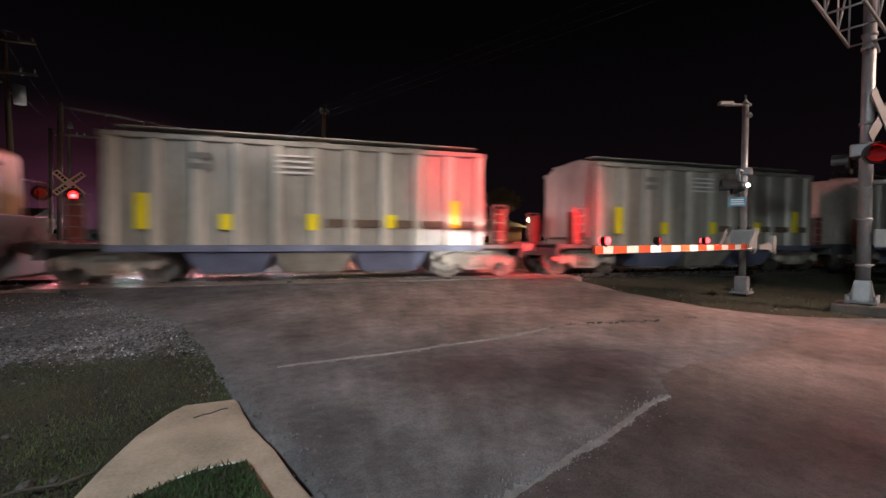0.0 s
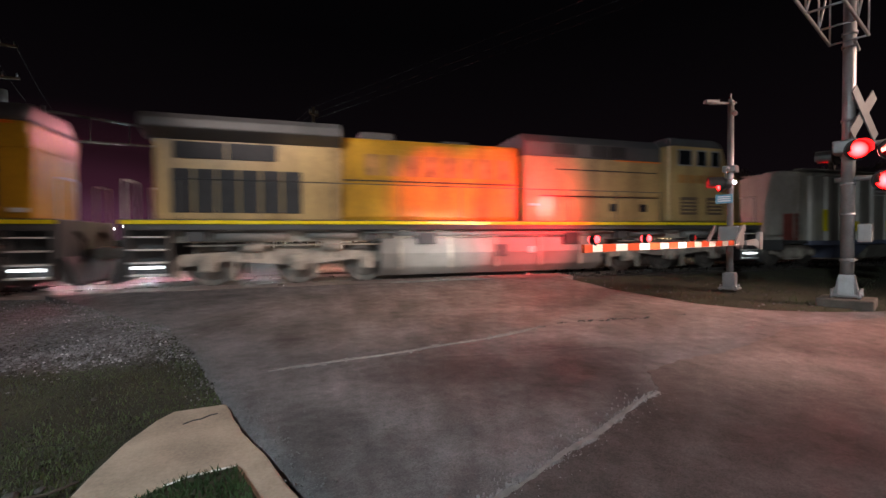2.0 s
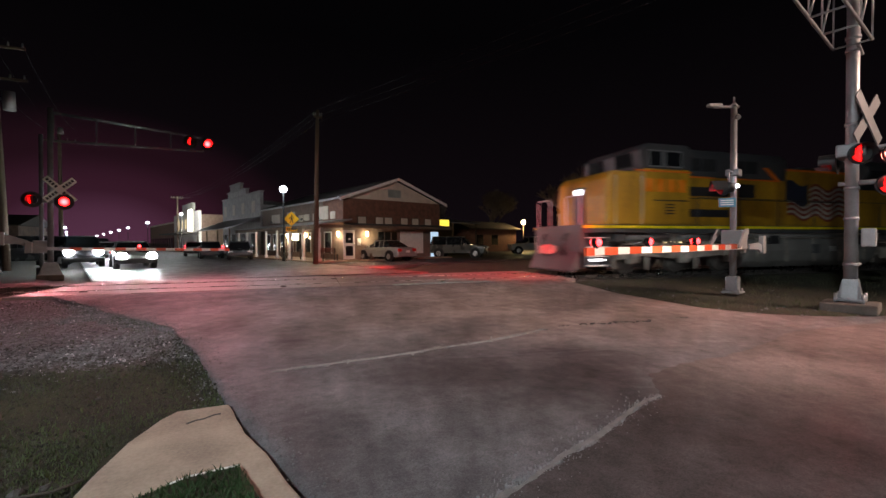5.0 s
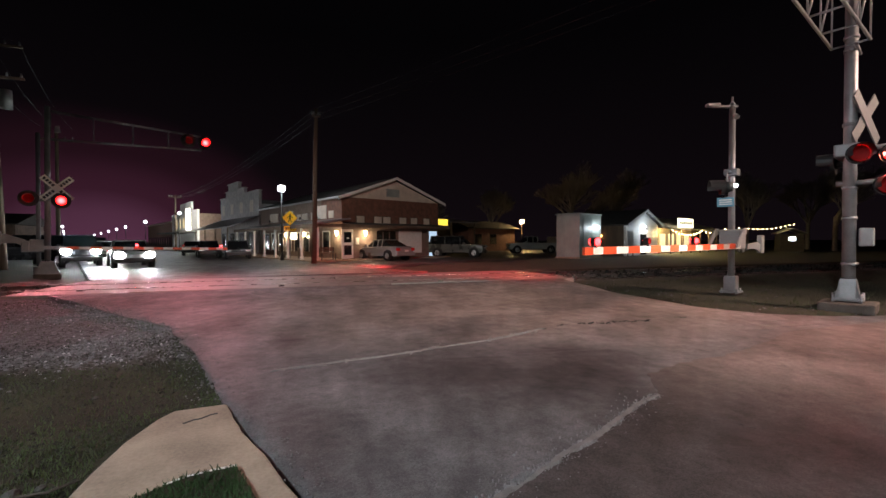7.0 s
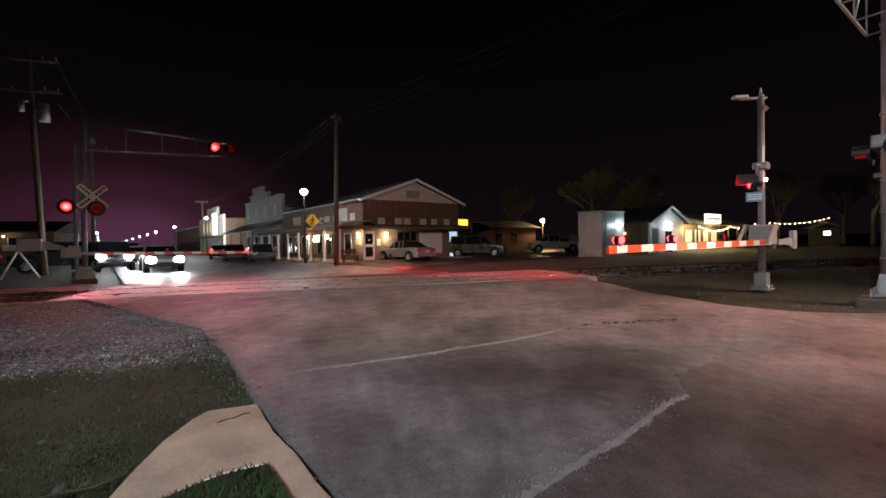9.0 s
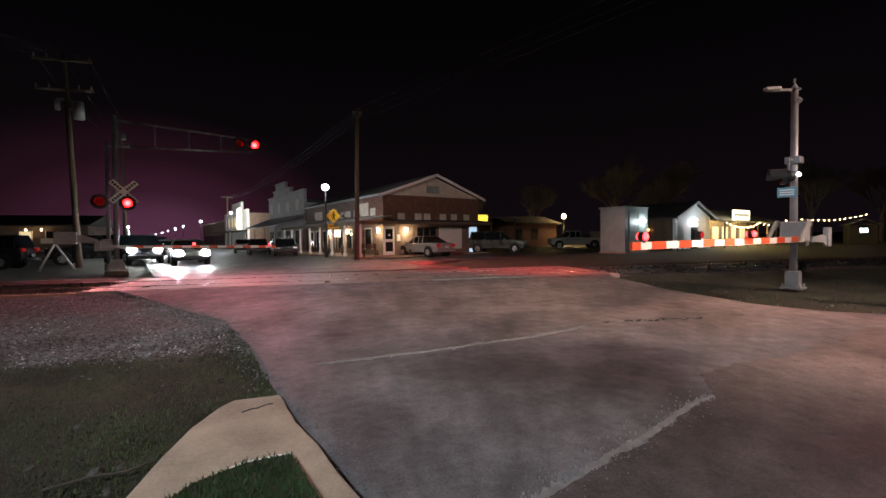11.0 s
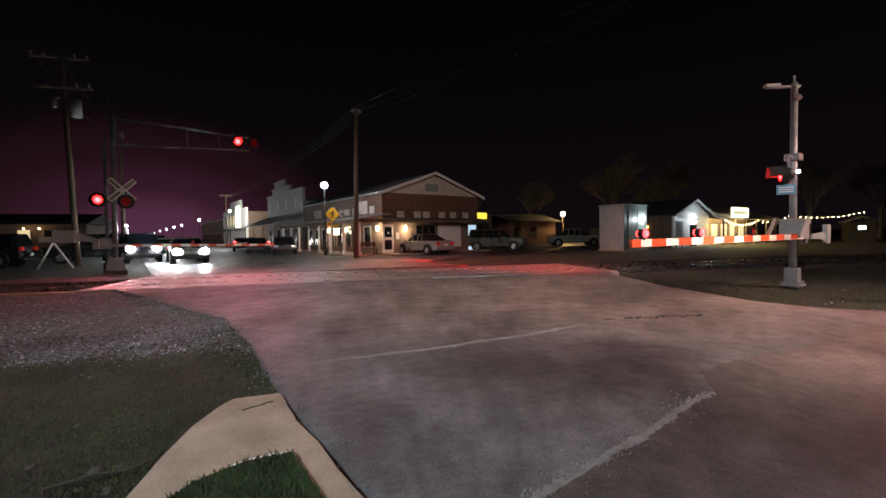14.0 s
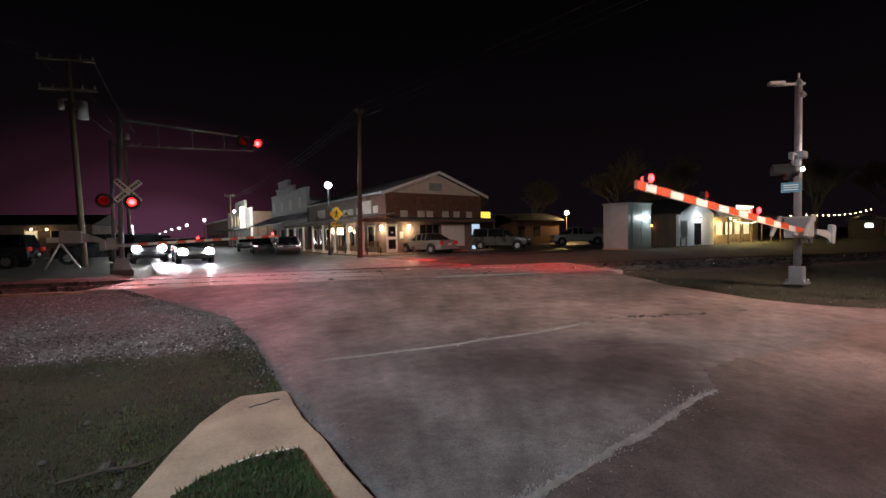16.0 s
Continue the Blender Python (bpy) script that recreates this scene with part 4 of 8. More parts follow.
def frame_and_tank(loco, L, tank0, tank1):
    bm = bms()
    box(bm, 0.05, L - 0.05, -1.5, 1.5, 1.40, 1.66, 0.02)
    box(bm, 0.0, 0.12, -1.45, 1.45, 0.75, 1.66, 0.02)
    box(bm, L - 0.12, L, -1.45, 1.45, 0.75, 1.66, 0.02)
    part("frame", bm, M["grayp"], loco, "gray underframe with side sills")
    bm = bms()
    box(bm, 0.9, L - 0.9, -1.12, 1.12, 1.1, 1.41, 0.02)
    part("underframe_box", bm, M["truckp"], loco, "dusty equipment boxes under the frame")
    for s in (-1, 1):
        for x0, x1, z, r in ((1.9, 3.6, 1.24, 0.12), (4.1, 5.4, 1.27, 0.09), (L - 3.4, L - 1.9, 1.24, 0.12), (L - 5.6, L - 4.2, 1.27, 0.09)):
            bm = bms()
            rod(bm, (x0, s * 1.24, z), (x1, s * 1.24, z), r, n=14)
            part("air_reservoir", bm, M["tank"], loco, "gray air reservoir")
        for x0, x1 in ((1.3, 1.75), (5.6, 5.95), (L - 6.2, L - 5.8), (L - 1.7, L - 1.25)):
            bm = bms()
            box(bm, x0, x1, s * 1.1, s * 1.38, 1.12, 1.395, 0.02)
            part("junction_box", bm, M["grayp"], loco)
    for s in (-1, 1):
        bm = bms()
        box(bm, 0.02, L - 0.02, s * 1.5, s * 1.545, 1.545, 1.635, 0.006)
        part("sill_stripe", bm, M["stripe"], loco, "bright yellow reflective sill stripe")
    bm = bms()
    h = 0.12
    prism(bm, [(-1.3, 0.35), (-1.05, h), (1.05, h), (1.3, 0.35), (1.42, 0.75), (1.35, 1.18), (-1.35, 1.18), (-1.42, 0.75)], tank0, tank1, "x")
    bevel_all(bm, 0.04)
    t = part("fuel_tank", bm, M["tank"], loco, "large dusty gray fuel tank")
    for s in (-1, 1):
        for x in np.arange(tank0 + 0.55, tank1 - 0.3, 1.45):
            bm = bms()
            prism(bm, [(s * 1.40, 0.3), (s * 1.435, 0.33), (s * 1.45, 0.76), (s * 1.39, 1.2), (s * 1.33, 1.2), (s * 1.40, 0.75)], x - 0.05, x + 0.05, "x")
            part("tank_strap", bm, M["truckp"], t)
        for x, w, z0, z1, mt in ((tank0 + 1.3, 0.5, 1.0, 1.36, "darkgray"), ((tank0 + tank1) / 2, 0.34, 0.62, 0.98, "grayp"), (tank1 - 1.2, 0.55, 0.95, 1.36, "darkgray"), (tank1 - 2.6, 0.2, 0.7, 0.9, "white")):
            bm = bms()
            box(bm, x - w / 2, x + w / 2, s * 1.36, s * 1.47, z0, z1, 0.02)
            part("tank_fitting", bm, M[mt], t)
        for a, y, z, r in ((0.4, 1.42, 1.28, 0.05), (-0.4, 1.46, 1.33, 0.025)):
            bm = bms()
            rod(bm, (tank0 + a, s * y, z), (tank1 - a, s * y, z), r, n=8)
            part("brake_pipe", bm, M["tank"], loco)
    for x in (-0.3, L + 0.3):
        bm = bms()
        box(bm, x - 0.35, x + 0.35, -0.1, 0.1, 0.72, 0.98, 0.03)
        box(bm, x - 0.22 if x < 0 else x - 0.1, x + 0.1 if x < 0 else x + 0.22, -0.17, 0.17, 0.68, 1.02, 0.05)
        part("coupler", bm, M["truckp"], loco, "rusty knuckle coupler")
        bm = bms()
        d = -1 if x < 0 else 1
        e = 0 if x < 0 else L
        prism(bm, [(e, 0.8), (e, 0.25), (e + d * 0.28, 0.14), (e + d * 0.3, 0.2), (e + d * 0.06, 0.8)], -1.35, 1.35)
        part("plow", bm, M["grayp"], loco, "gray pilot plow")
        x = e - d * 0.06
        for y0, y1 in ((-1.3, -0.5), (0.5, 1.3)):
            bm = bms()
            tube(bm, [Vector(v) for v in ((x, y0, 1.66), (x, y0, 2.55), (x, y0 + 0.05, 2.6), (x, y1 - 0.05, 2.6), (x, y1, 2.55), (x, y1, 1.66))], 0.018, 6)
            part("end_rail", bm, M["white"], loco, "white end handrail")
        for y in (-0.75, -0.6, 0.6, 0.75):
            bm = bms()
            tube(bm, [Vector(v) for v in ((e, y, 1.4), (e + d * 0.13, y, 1.2), (e + d * 0.17, y, 0.8), (e + d * 0.1, y, 0.62))], 0.028, 6)
            part("hose", bm, M["black"], loco, "black air hose")
    return t


def text_bars(bm, x0, x1, z0, z1, y, n, side):
    """Writing too blurred to read: a row of plain blocks."""
    w = (x1 - x0) / n
    if isinstance(bm, list):
        bm += [(x0 + i * w + w * 0.1, x0 + (i + 1) * w - w * 0.1, side * y, side * (y + 0.012), z0, z1) for i in range(n)]
        return
    for i in range(n):
        box(bm, x0 + i * w + w * 0.1, x0 + (i + 1) * w - w * 0.1, side * y, side * (y + 0.006), z0, z1)


def loco_wide_radiator():
    """Yellow freight locomotive, cab towards +x, radiator wings at the rear."""
    L = 20.0
    g = thing("locomotive", pose(0, TRACK_Y, 0), "dusty yellow and gray freight locomotive, cab towards the hoppers", "locomotive", "rear locomotives")
    frame_and_tank(g, L, 6.0, 13.2)
    loco_truck(g, (1.75, 3.85, 5.65))
    loco_truck(g, (14.35, 16.15, 18.2))
    bm = bms()
    box(bm, 0.55, 5.0, -0.95, 0.95, 1.66, 3.75, 0.05)
    h = part("radiator_hood", bm, M["faded"], g, "pale yellow radiator compartment")
    bm = bms()
    prism(bm, [(-0.98, 3.66), (0.98, 3.66), (1.46, 3.84), (1.46, 4.06), (1.34, 4.2), (-1.34, 4.2), (-1.46, 4.06), (-1.46, 3.84)], 0.4, 5.0, "x")
    bevel_all(bm, 0.03)
    part("radiator_wing", bm, M["grayp"], g, "gray overhanging radiator housing")
    bm = []
    side_boxes(bm, 0.95, 3.4, 3.2, 3.62, 0.95, 0.03, 2)
    side_boxes(bm, 0.9, 4.0, 1.85, 2.95, 0.95, 0.03, 6)
    part("radiator_screen", bm, M["darkgray"], h, "dark louvred intake screens")
    bm = []
    side_boxes(bm, 0.6, 4.9, 3.66, 3.72, 0.955, 0.012, 1)
    part("trim_line", bm, M["redline"], h, "thin red trim line")
    bm = bms()
    box(bm, 0.50, 0.54, -0.12, 0.12, 3.35, 3.65, 0.02)
    box(bm, 0.50, 0.54, -0.75, -0.45, 1.8, 3.2, 0.01)
    part("end_door", bm, M["grayp"], h)
    bm = bms()
    box(bm, 5.0, 10.5, -0.86, 0.86, 1.66, 4.0, 0.12)
    e = part("engine_hood", bm, M["yellow"], g, "long yellow engine hood")
    bm = []
    side_boxes(bm, 5.1, 10.4, 1.8, 2.75, 0.86, 0.018, 7)
    side_boxes(bm, 5.1, 10.4, 2.85, 3.7, 0.86, 0.018, 7)
    part("hood_door", bm, M["yellow"], e, "latched yellow hood doors")
    bm = bms()
    box(bm, 5.6, 6.6, -0.45, 0.45, 4.0, 4.28, 0.06)
    part("silencer", bm, M["grayp"], e, "gray exhaust silencer")
    bm = bms()
    box(bm, 8.1, 9.0, -0.4, 0.4, 4.0, 4.16, 0.05)
    part("exhaust_housing", bm, M["grayp"], e, "gray exhaust housing")
    bm = []
    side_boxes(bm, 5.05, 10.45, 2.78, 2.82, 0.865, 0.02, 1)
    part("hood_rib", bm, M["darkgray"], e)
    bm = bms()
    box(bm, 10.5, 15.75, -1.15, 1.15, 1.66, 3.72, 0.05)
    q = part("equipment_hood", bm, M["faded"], g, "yellow equipment compartment behind the cab")
    bm = bms()
    prism(bm, [(-1.16, 3.7), (1.16, 3.7), (1.16, 4.15), (0.95, 4.42), (-0.95, 4.42), (-1.16, 4.15)], 10.5, 15.75, "x")
    bevel_all(bm, 0.03)
    part("equipment_roof", bm, M["grayp"], g, "gray sloped roof of the equipment compartment")
    bm = []
    side_boxes(bm, 11.5, 12.4, 3.78, 4.12, 1.165, 0.02, 1)
    side_boxes(bm, 12.9, 14.3, 3.75, 4.12, 1.165, 0.02, 2)
    part("grid_vent", bm, M["darkgray"], q, "black braking grid vents")
    bm = []
    side_boxes(bm, 13.8, 15.7, 3.66, 3.70, 1.16, 0.015, 1)
    part("trim_line", bm, M["redline"], q, "thin red trim line")
    bm = []
    side_boxes(bm, 11.6, 15.6, 3.3, 3.335, 1.15, 0.02, 1)
    side_boxes(bm, 11.0, 15.6, 2.45, 2.485, 1.15, 0.02, 1)
    part("hood_rib", bm, M["darkgray"], q)
    bm = []
    side_boxes(bm, 10.7, 15.6, 1.8, 2.4, 1.15, 0.015, 6)
    side_boxes(bm, 10.7, 15.6, 2.52, 3.25, 1.15, 0.015, 5)
    part("hood_door", bm, M["faded"], q)
    bm = []
    side_boxes(bm, 13.6, 13.95, 2.0, 2.25, 1.17, 0.012)
    side_boxes(bm, 14.8, 15.15, 2.0, 2.25, 1.17, 0.012)
    part("small_vent", bm, M["darkgray"], q)
    # cab and nose
    bm = bms()
    prism(bm, [(15.75, 1.66), (18.45, 1.66), (18.45, 3.3), (18.15, 4.22), (17.8, 4.45), (15.75, 4.45)], -1.5, 1.5)
    bevel_all(bm, 0.08, 3)
    c = part("cab", bm, M["faded"], g, "yellow cab with windscreens")
    bm = bms()
    prism(bm, [(15.7, 4.2), (18.12, 4.2), (17.95, 4.4), (17.7, 4.49), (15.7, 4.49)], -1.525, 1.525)
    bevel_all(bm, 0.07, 3)
    part("cab_roof", bm, M["grayp"], c, "gray cab roof")
    for s in (-1, 1):
        for x0, x1 in ((16.15, 16.7), (16.95, 17.35), (17.6, 17.95)):
            bm = bms()
            box(bm, x0, x1, s * 1.49, s * 1.515, 3.6, 4.08, 0.02)
            w = part("cab_window", bm, M["glass"], c, "dark cab side window")
            b2 = bms()
            for a in (x0 - 0.04, x1):
                box(b2, a, a + 0.04, s * 1.495, s * 1.525, 3.56, 4.12, 0.006)
            box(b2, x0, x1, s * 1.495, s * 1.525, 4.08, 4.12, 0.006)
            box(b2, x0, x1, s * 1.495, s * 1.525, 3.56, 3.6, 0.006)
            part("window_frame", b2, M["alu"], w, "pale window frame")
        for x0, x1 in ((16.25, 16.95), (17.4, 18.1)):
            bm = bms()
            box(bm, x0, x1, s * 1.5, s * 1.518, 1.9, 2.5, 0.02)
            pn = part("cab_panel", bm, M["wood"], c, "grimy louvred lower panel")
            for z in (1.98, 2.1, 2.22, 2.34):
                bm = bms()
                box(bm, x0 + 0.06, x1 - 0.06, s * 1.516, s * 1.535, z, z + 0.05, 0.004)
                part("louvre_slat", bm, M["faded"], pn)
        bm = []
        text_bars(bm, 16.1, 18.2, 2.98, 3.26, 1.505, 5, s)
        part("letter_bar", bm, M["dullred"], c, "blurred red lettering blocks")
    bm = bms()
    prism(bm, [(18.4, 1.66), (19.6, 1.66), (19.66, 2.2), (19.6, 3.2), (19.42, 3.36), (18.4, 3.52)], -1.02, 1.02)
    bevel_all(bm, 0.1, 3)
    n = part("nose", bm, M["faded"], g, "short blunt yellow nose")
    bm = bms()
    for y in (-0.12, 0.12):
        rod(bm, (19.5, y, 2.9), (19.62, y, 2.88), 0.1, n=14)
    part("headlight", bm, M["glass"], n, "unlit twin headlight")
    for s in (-1, 1):
        bm = []
        text_bars(bm, 5.6, 10.2, 2.95, 3.55, 0.882, 8, s)
        part("letter_bar", bm, M["dullred"], e, "blurred red lettering blocks")
    bm = []
    side_boxes(bm, 18.75, 19.3, 1.8, 1.98, 0.96, 0.02)
    side_boxes(bm, 10.6, 11.0, 2.15, 2.22, 1.17, 0.02)
    part("reflector", bm, M["white"], n, "white reflective plate")
    handrail(g, 1.2, 15.4)
    steps(g, 0.55)
    steps(g, L - 0.55)
    return g


def loco_flag():
    """Yellow freight locomotive, cab at the trailing end (x = 0), with a flag on the hood."""
    L = 21.1
    g = thing("locomotive", pose(0, TRACK_Y, 0), "yellow freight locomotive with a waving flag on its hood", "locomotive", "rear locomotives")
    frame_and_tank(g, L, 7.0, 14.1)
    loco_truck(g, (2.2, 4.35, 6.5))
    loco_truck(g, (15.15, 17.25, 19.4))
    bm = bms()
    prism(bm, [(0.98, 1.66), (2.35, 1.66), (2.35, 3.43), (1.2, 3.43), (1.0, 3.22), (0.93, 2.6)], -1.42, 1.42)
    bevel_all(bm, 0.07, 3)
    n = part("nose", bm, M["yellow"], g, "tall yellow nose with a door")
    bm = bms()
    box(bm, 0.90, 0.96, -0.3, 0.3, 1.72, 3.0, 0.02)
    part("nose_door", bm, M["grayp"], n, "gray nose door")
    bm = bms()
    for y in (-0.12, 0.12):
        rod(bm, (1.0, y, 2.85), (0.86, y, 2.83), 0.095, n=14)
    part("headlight", bm, M["steplight"], n, "dimly lit twin headlight")
    bm = bms()
    prism(bm, [(2.3, 1.66), (4.3, 1.66), (4.3, 4.32), (2.5, 4.32), (2.3, 4.1)], -1.5, 1.5)
    bevel_all(bm, 0.08, 3)
    c = part("cab", bm, M["yellow"], g, "yellow lower cab")
    bm = bms()
    prism(bm, [(2.24, 3.5), (4.35, 3.5), (4.35, 4.24), (4.1, 4.37), (2.5, 4.37), (2.14, 4.12)], -1.52, 1.52)
    bevel_all(bm, 0.07, 3)
    u = part("cab_top", bm, M["grayp"], g, "gray upper cab and roof")
    for s in (-1, 1):
        for x0, x1 in ((2.55, 3.05), (3.2, 3.85)):
            bm = bms()
            box(bm, x0, x1, s * 1.505, s * 1.535, 3.62, 4.1, 0.02)
            w = part("cab_window", bm, M["glass"], u, "dark cab side window")
            b2 = bms()
            for a in (x0 - 0.04, x1):
                box(b2, a, a + 0.04, s * 1.51, s * 1.545, 3.58, 4.14, 0.006)
            box(b2, x0, x1, s * 1.51, s * 1.545, 4.1, 4.14, 0.006)
            box(b2, x0, x1, s * 1.51, s * 1.545, 3.58, 3.62, 0.006)
            part("window_frame", b2, M["alu"], w, "pale window frame")
        bm = []
        text_bars(bm, 2.35, 4.15, 2.76, 3.2, 1.5, 4, s)
        part("number_bar", bm, M["numorange"], c, "blurred orange number blocks")
        bm = bms()
        box(bm, 2.75, 4.2, s * 1.5, s * 1.515, 2.46, 2.5, 0.004)
        part("body_rib", bm, M["darkgray"], c)
        for z in (2.02, 2.12, 2.22, 2.32):
            bm = bms()
            box(bm, 3.25, 3.6, s * 1.5, s * 1.515, z, z + 0.05, 0.004)
            part("vent_slat", bm, M["darkgray"], c)
        for x in (1.25, 2.28):
            bm = bms()
            tube(bm, [Vector(v) for v in ((x, s * 1.47, 1.66), (x, s * 1.49, 1.72), (x, s * 1.49, 3.2), (x, s * 1.45, 3.26))], 0.016, 6)
            part("grab_rail", bm, M["white"], c, "white vertical grab rail")
        bm = bms()
        box(bm, 2.0, 4.3, s * 1.5, s * 1.525, 3.42, 3.48, 0.004)
        part("trim_line", bm, M["redline"], c, "bright orange-red reflective trim line")
    for y in (-0.75, 0.75):
        bm = bms()
        box(bm, 2.13, 2.22, y - 0.4, y + 0.4, 3.62, 4.1, 0.02, )
        part("windscreen", bm, M["glass"], u, "dark windscreen pane")
    # low hood behind the cab, full height gray roof
    bm = bms()
    box(bm, 4.3, 8.9, -1.05, 1.05, 1.66, 3.42, 0.05)
    h = part("equipment_hood", bm, M["yellow"], g, "yellow hood behind the cab")
    bm = bms()
    prism(bm, [(-1.08, 3.4), (1.08, 3.4), (1.12, 4.1), (0.9, 4.4), (-0.9, 4.4), (-1.12, 4.1)], 4.3, 9.4, "x")
    bevel_all(bm, 0.05)
    rf = part("equipment_roof", bm, M["grayp"], g, "gray dynamic brake housing")
    bm = []
    side_boxes(bm, 4.5, 5.9, 3.6, 4.05, 1.1, 0.02, 2)
    side_boxes(bm, 6.6, 7.9, 3.6, 4.05, 1.1, 0.02, 2)
    part("grid_vent", bm, M["darkgray"], rf, "dark braking grid vents")
    bm = []
    side_boxes(bm, 4.55, 6.6, 2.72, 3.05, 1.05, 0.02)
    side_boxes(bm, 4.55, 6.6, 1.98, 2.25, 1.05, 0.02)
    side_boxes(bm, 6.95, 7.85, 2.72, 3.22, 1.05, 0.02)
    part("louvre", bm, M["darkgray"], h, "dark louvred openings")
    bm = []
    side_boxes(bm, 4.4, 5.9, 3.36, 3.42, 1.06, 0.015)
    side_boxes(bm, 6.8, 8.9, 3.36, 3.42, 1.06, 0.015)
    part("trim_line", bm, M["redline"], h, "bright orange-red reflective trim line")
    for s in (-1, 1):
        bm = bms()
        box(bm, 8.2, 13.3, s * 1.06, s * 1.085, 3.80, 3.88, 0.004)
        prism(bm, [(8.15, 3.86), (8.4, 3.86), (9.1, 3.36), (8.85, 3.36)], s * 1.06, s * 1.135)
        part("trim_line", bm, M["redline"], h, "bright orange-red reflective trim line")
    bm = bms()
    box(bm, 8.9, 13.4, -1.03, 1.03, 1.66, 3.9, 0.09)
    e = part("engine_hood", bm, M["yellow"], g, "long yellow engine hood")
    bm = []
    side_boxes(bm, 9.0, 13.3, 1.8, 2.6, 1.03, 0.012, 6)
    side_boxes(bm, 9.0, 13.3, 2.68, 3.72, 1.03, 0.012, 6)
    part("hood_door", bm, M["yellow"], e, "latched yellow hood doors")
    bm = []
    side_boxes(bm, 1.2, 13.4, 2.62, 2.65, 1.045, 0.02)
    part("hood_rib", bm, M["darkgray"], e)
    bm = bms()
    box(bm, 8.95, 10.2, -0.6, 0.6, 3.9, 4.4, 0.1)
    part("silencer", bm, M["grayp"], e, "gray exhaust silencer")
    bm = bms()
    box(bm, 11.2, 12.2, -0.35, 0.35, 3.9, 4.15, 0.06)
    part("exhaust_housing", bm, M["grayp"], e, "gray exhaust silencer")
    # the flag: seven red and six white waving bands and a blue canton
    for s in (-1, 1):
        f = None
        for k in range(13):
            bm = bms()
            a, b = [], []
            for i in range(25):
                x = 9.55 + 3.2 * i / 24
                w = 0.12 * math.sin(i * 0.62 + 0.6) - 0.05 * (i / 24)
                z0 = 2.0 + w + k * 0.098
                z1 = z0 + 0.098
                if k > 5 and i < 9:
                    continue
                a.append((x, s * 1.052, z0))
                b.append((x, s * 1.052, z1))
            va, vb = [bm.verts.new(p) for p in a], [bm.verts.new(p) for p in b]
            for i in range(len(va) - 1):
                bm.faces.new((va[i], va[i + 1], vb[i + 1], vb[i]))
            r = bmesh.ops.extrude_face_region(bm, geom=bm.faces[:])
            bmesh.ops.translate(bm, vec=(0, -s * 0.006, 0), verts=[v for v in r["geom"] if isinstance(v, bmesh.types.BMVert)])
            bmesh.ops.recalc_face_normals(bm, faces=bm.faces[:])
            if f is None:
                f = part("flag", bm, M["flagred"], g, "waving striped flag painted on the hood")
            else:
                part("flag_band", bm, M["flagred"] if k % 2 == 0 else M["flagwhite"], f)
        bm = bms()
        a, b = [], []
        for i in range(10):
            x = 9.45 + 3.2 * i / 24
            w = 0.12 * math.sin(i * 0.62 + 0.6)
            a.append(bm.verts.new((x, s * 1.053, 2.56 + w)))
            b.append(bm.verts.new((x, s * 1.053, 3.36 + w)))
        for i in range(9):
            bm.faces.new((a[i], a[i + 1], b[i + 1], b[i]))
        r = bmesh.ops.extrude_face_region(bm, geom=bm.faces[:])
        bmesh.ops.translate(bm, vec=(0, -s * 0.006, 0), verts=[v for v in r["geom"] if isinstance(v, bmesh.types.BMVert)])
        bmesh.ops.recalc_face_normals(bm, faces=bm.faces[:])
        part("flag_canton", bm, M["flagblue"], f, "dark blue flag field")
    # radiator end
    bm = bms()
    box(bm, 13.4, 20.45, -1.04, 1.04, 1.66, 3.3, 0.06)
    t = part("radiator_hood", bm, M["yellow"], g, "yellow radiator end hood")
    bm = bms()
    prism(bm, [(-1.05, 3.2), (1.05, 3.2), (1.5, 3.92), (1.45, 4.1), (1.2, 4.36), (-1.2, 4.36), (-1.45, 4.1), (-1.5, 3.92)], 13.4, 18.4, "x")
    bevel_all(bm, 0.05)
    w = part("radiator_wing", bm, M["grayp"], g, "dark gray flared radiator")
    for s in (-1, 1):
        bm = bms()
        prism(bm, [(s * 1.07, 3.22), (s * 1.1, 3.2), (s * 1.53, 3.92), (s * 1.5, 3.94)], 13.6, 18.2, "x")
        part("radiator_screen", bm, M["darkgray"], w, "dark radiator mesh")
    bm = bms()
    prism(bm, [(-1.04, 3.25), (1.04, 3.25), (1.14, 3.6), (1.14, 3.86), (-1.14, 3.86), (-1.14, 3.6)], 18.4, 20.45, "x")
    bevel_all(bm, 0.06, 3)
    part("end_roof", bm, M["yellow"], t, "yellow rear end above the hood")
    bm = bms()
    prism(bm, [(-1.12, 3.84), (1.12, 3.84), (1.06, 4.12), (0.82, 4.34), (-0.82, 4.34), (-1.06, 4.12)], 18.4, 20.38, "x")
    bevel_all(bm, 0.12, 3)
    part("end_cap", bm, M["grayp"], t, "gray roof cap")
    bm = []
    side_boxes(bm, 18.5, 20.2, 3.78, 3.85, 1.14, 0.02)
    part("trim_line", bm, M["redline"], t, "bright orange-red reflective trim line")
    bm = []
    side_boxes(bm, 18.72, 19.85, 1.95, 3.05, 1.04, 0.025)
    side_boxes(bm, 17.0, 17.5, 1.9, 3.05, 1.04, 0.025)
    part("louvre", bm, M["darkgray"], t, "dark louvred openings")
    bm = []
    side_boxes(bm, 15.85, 16.45, 2.05, 2.85, 1.04, 0.015)
    ft = part("shield_plate", bm, M["white"], t, "white plate with a blurred shield")
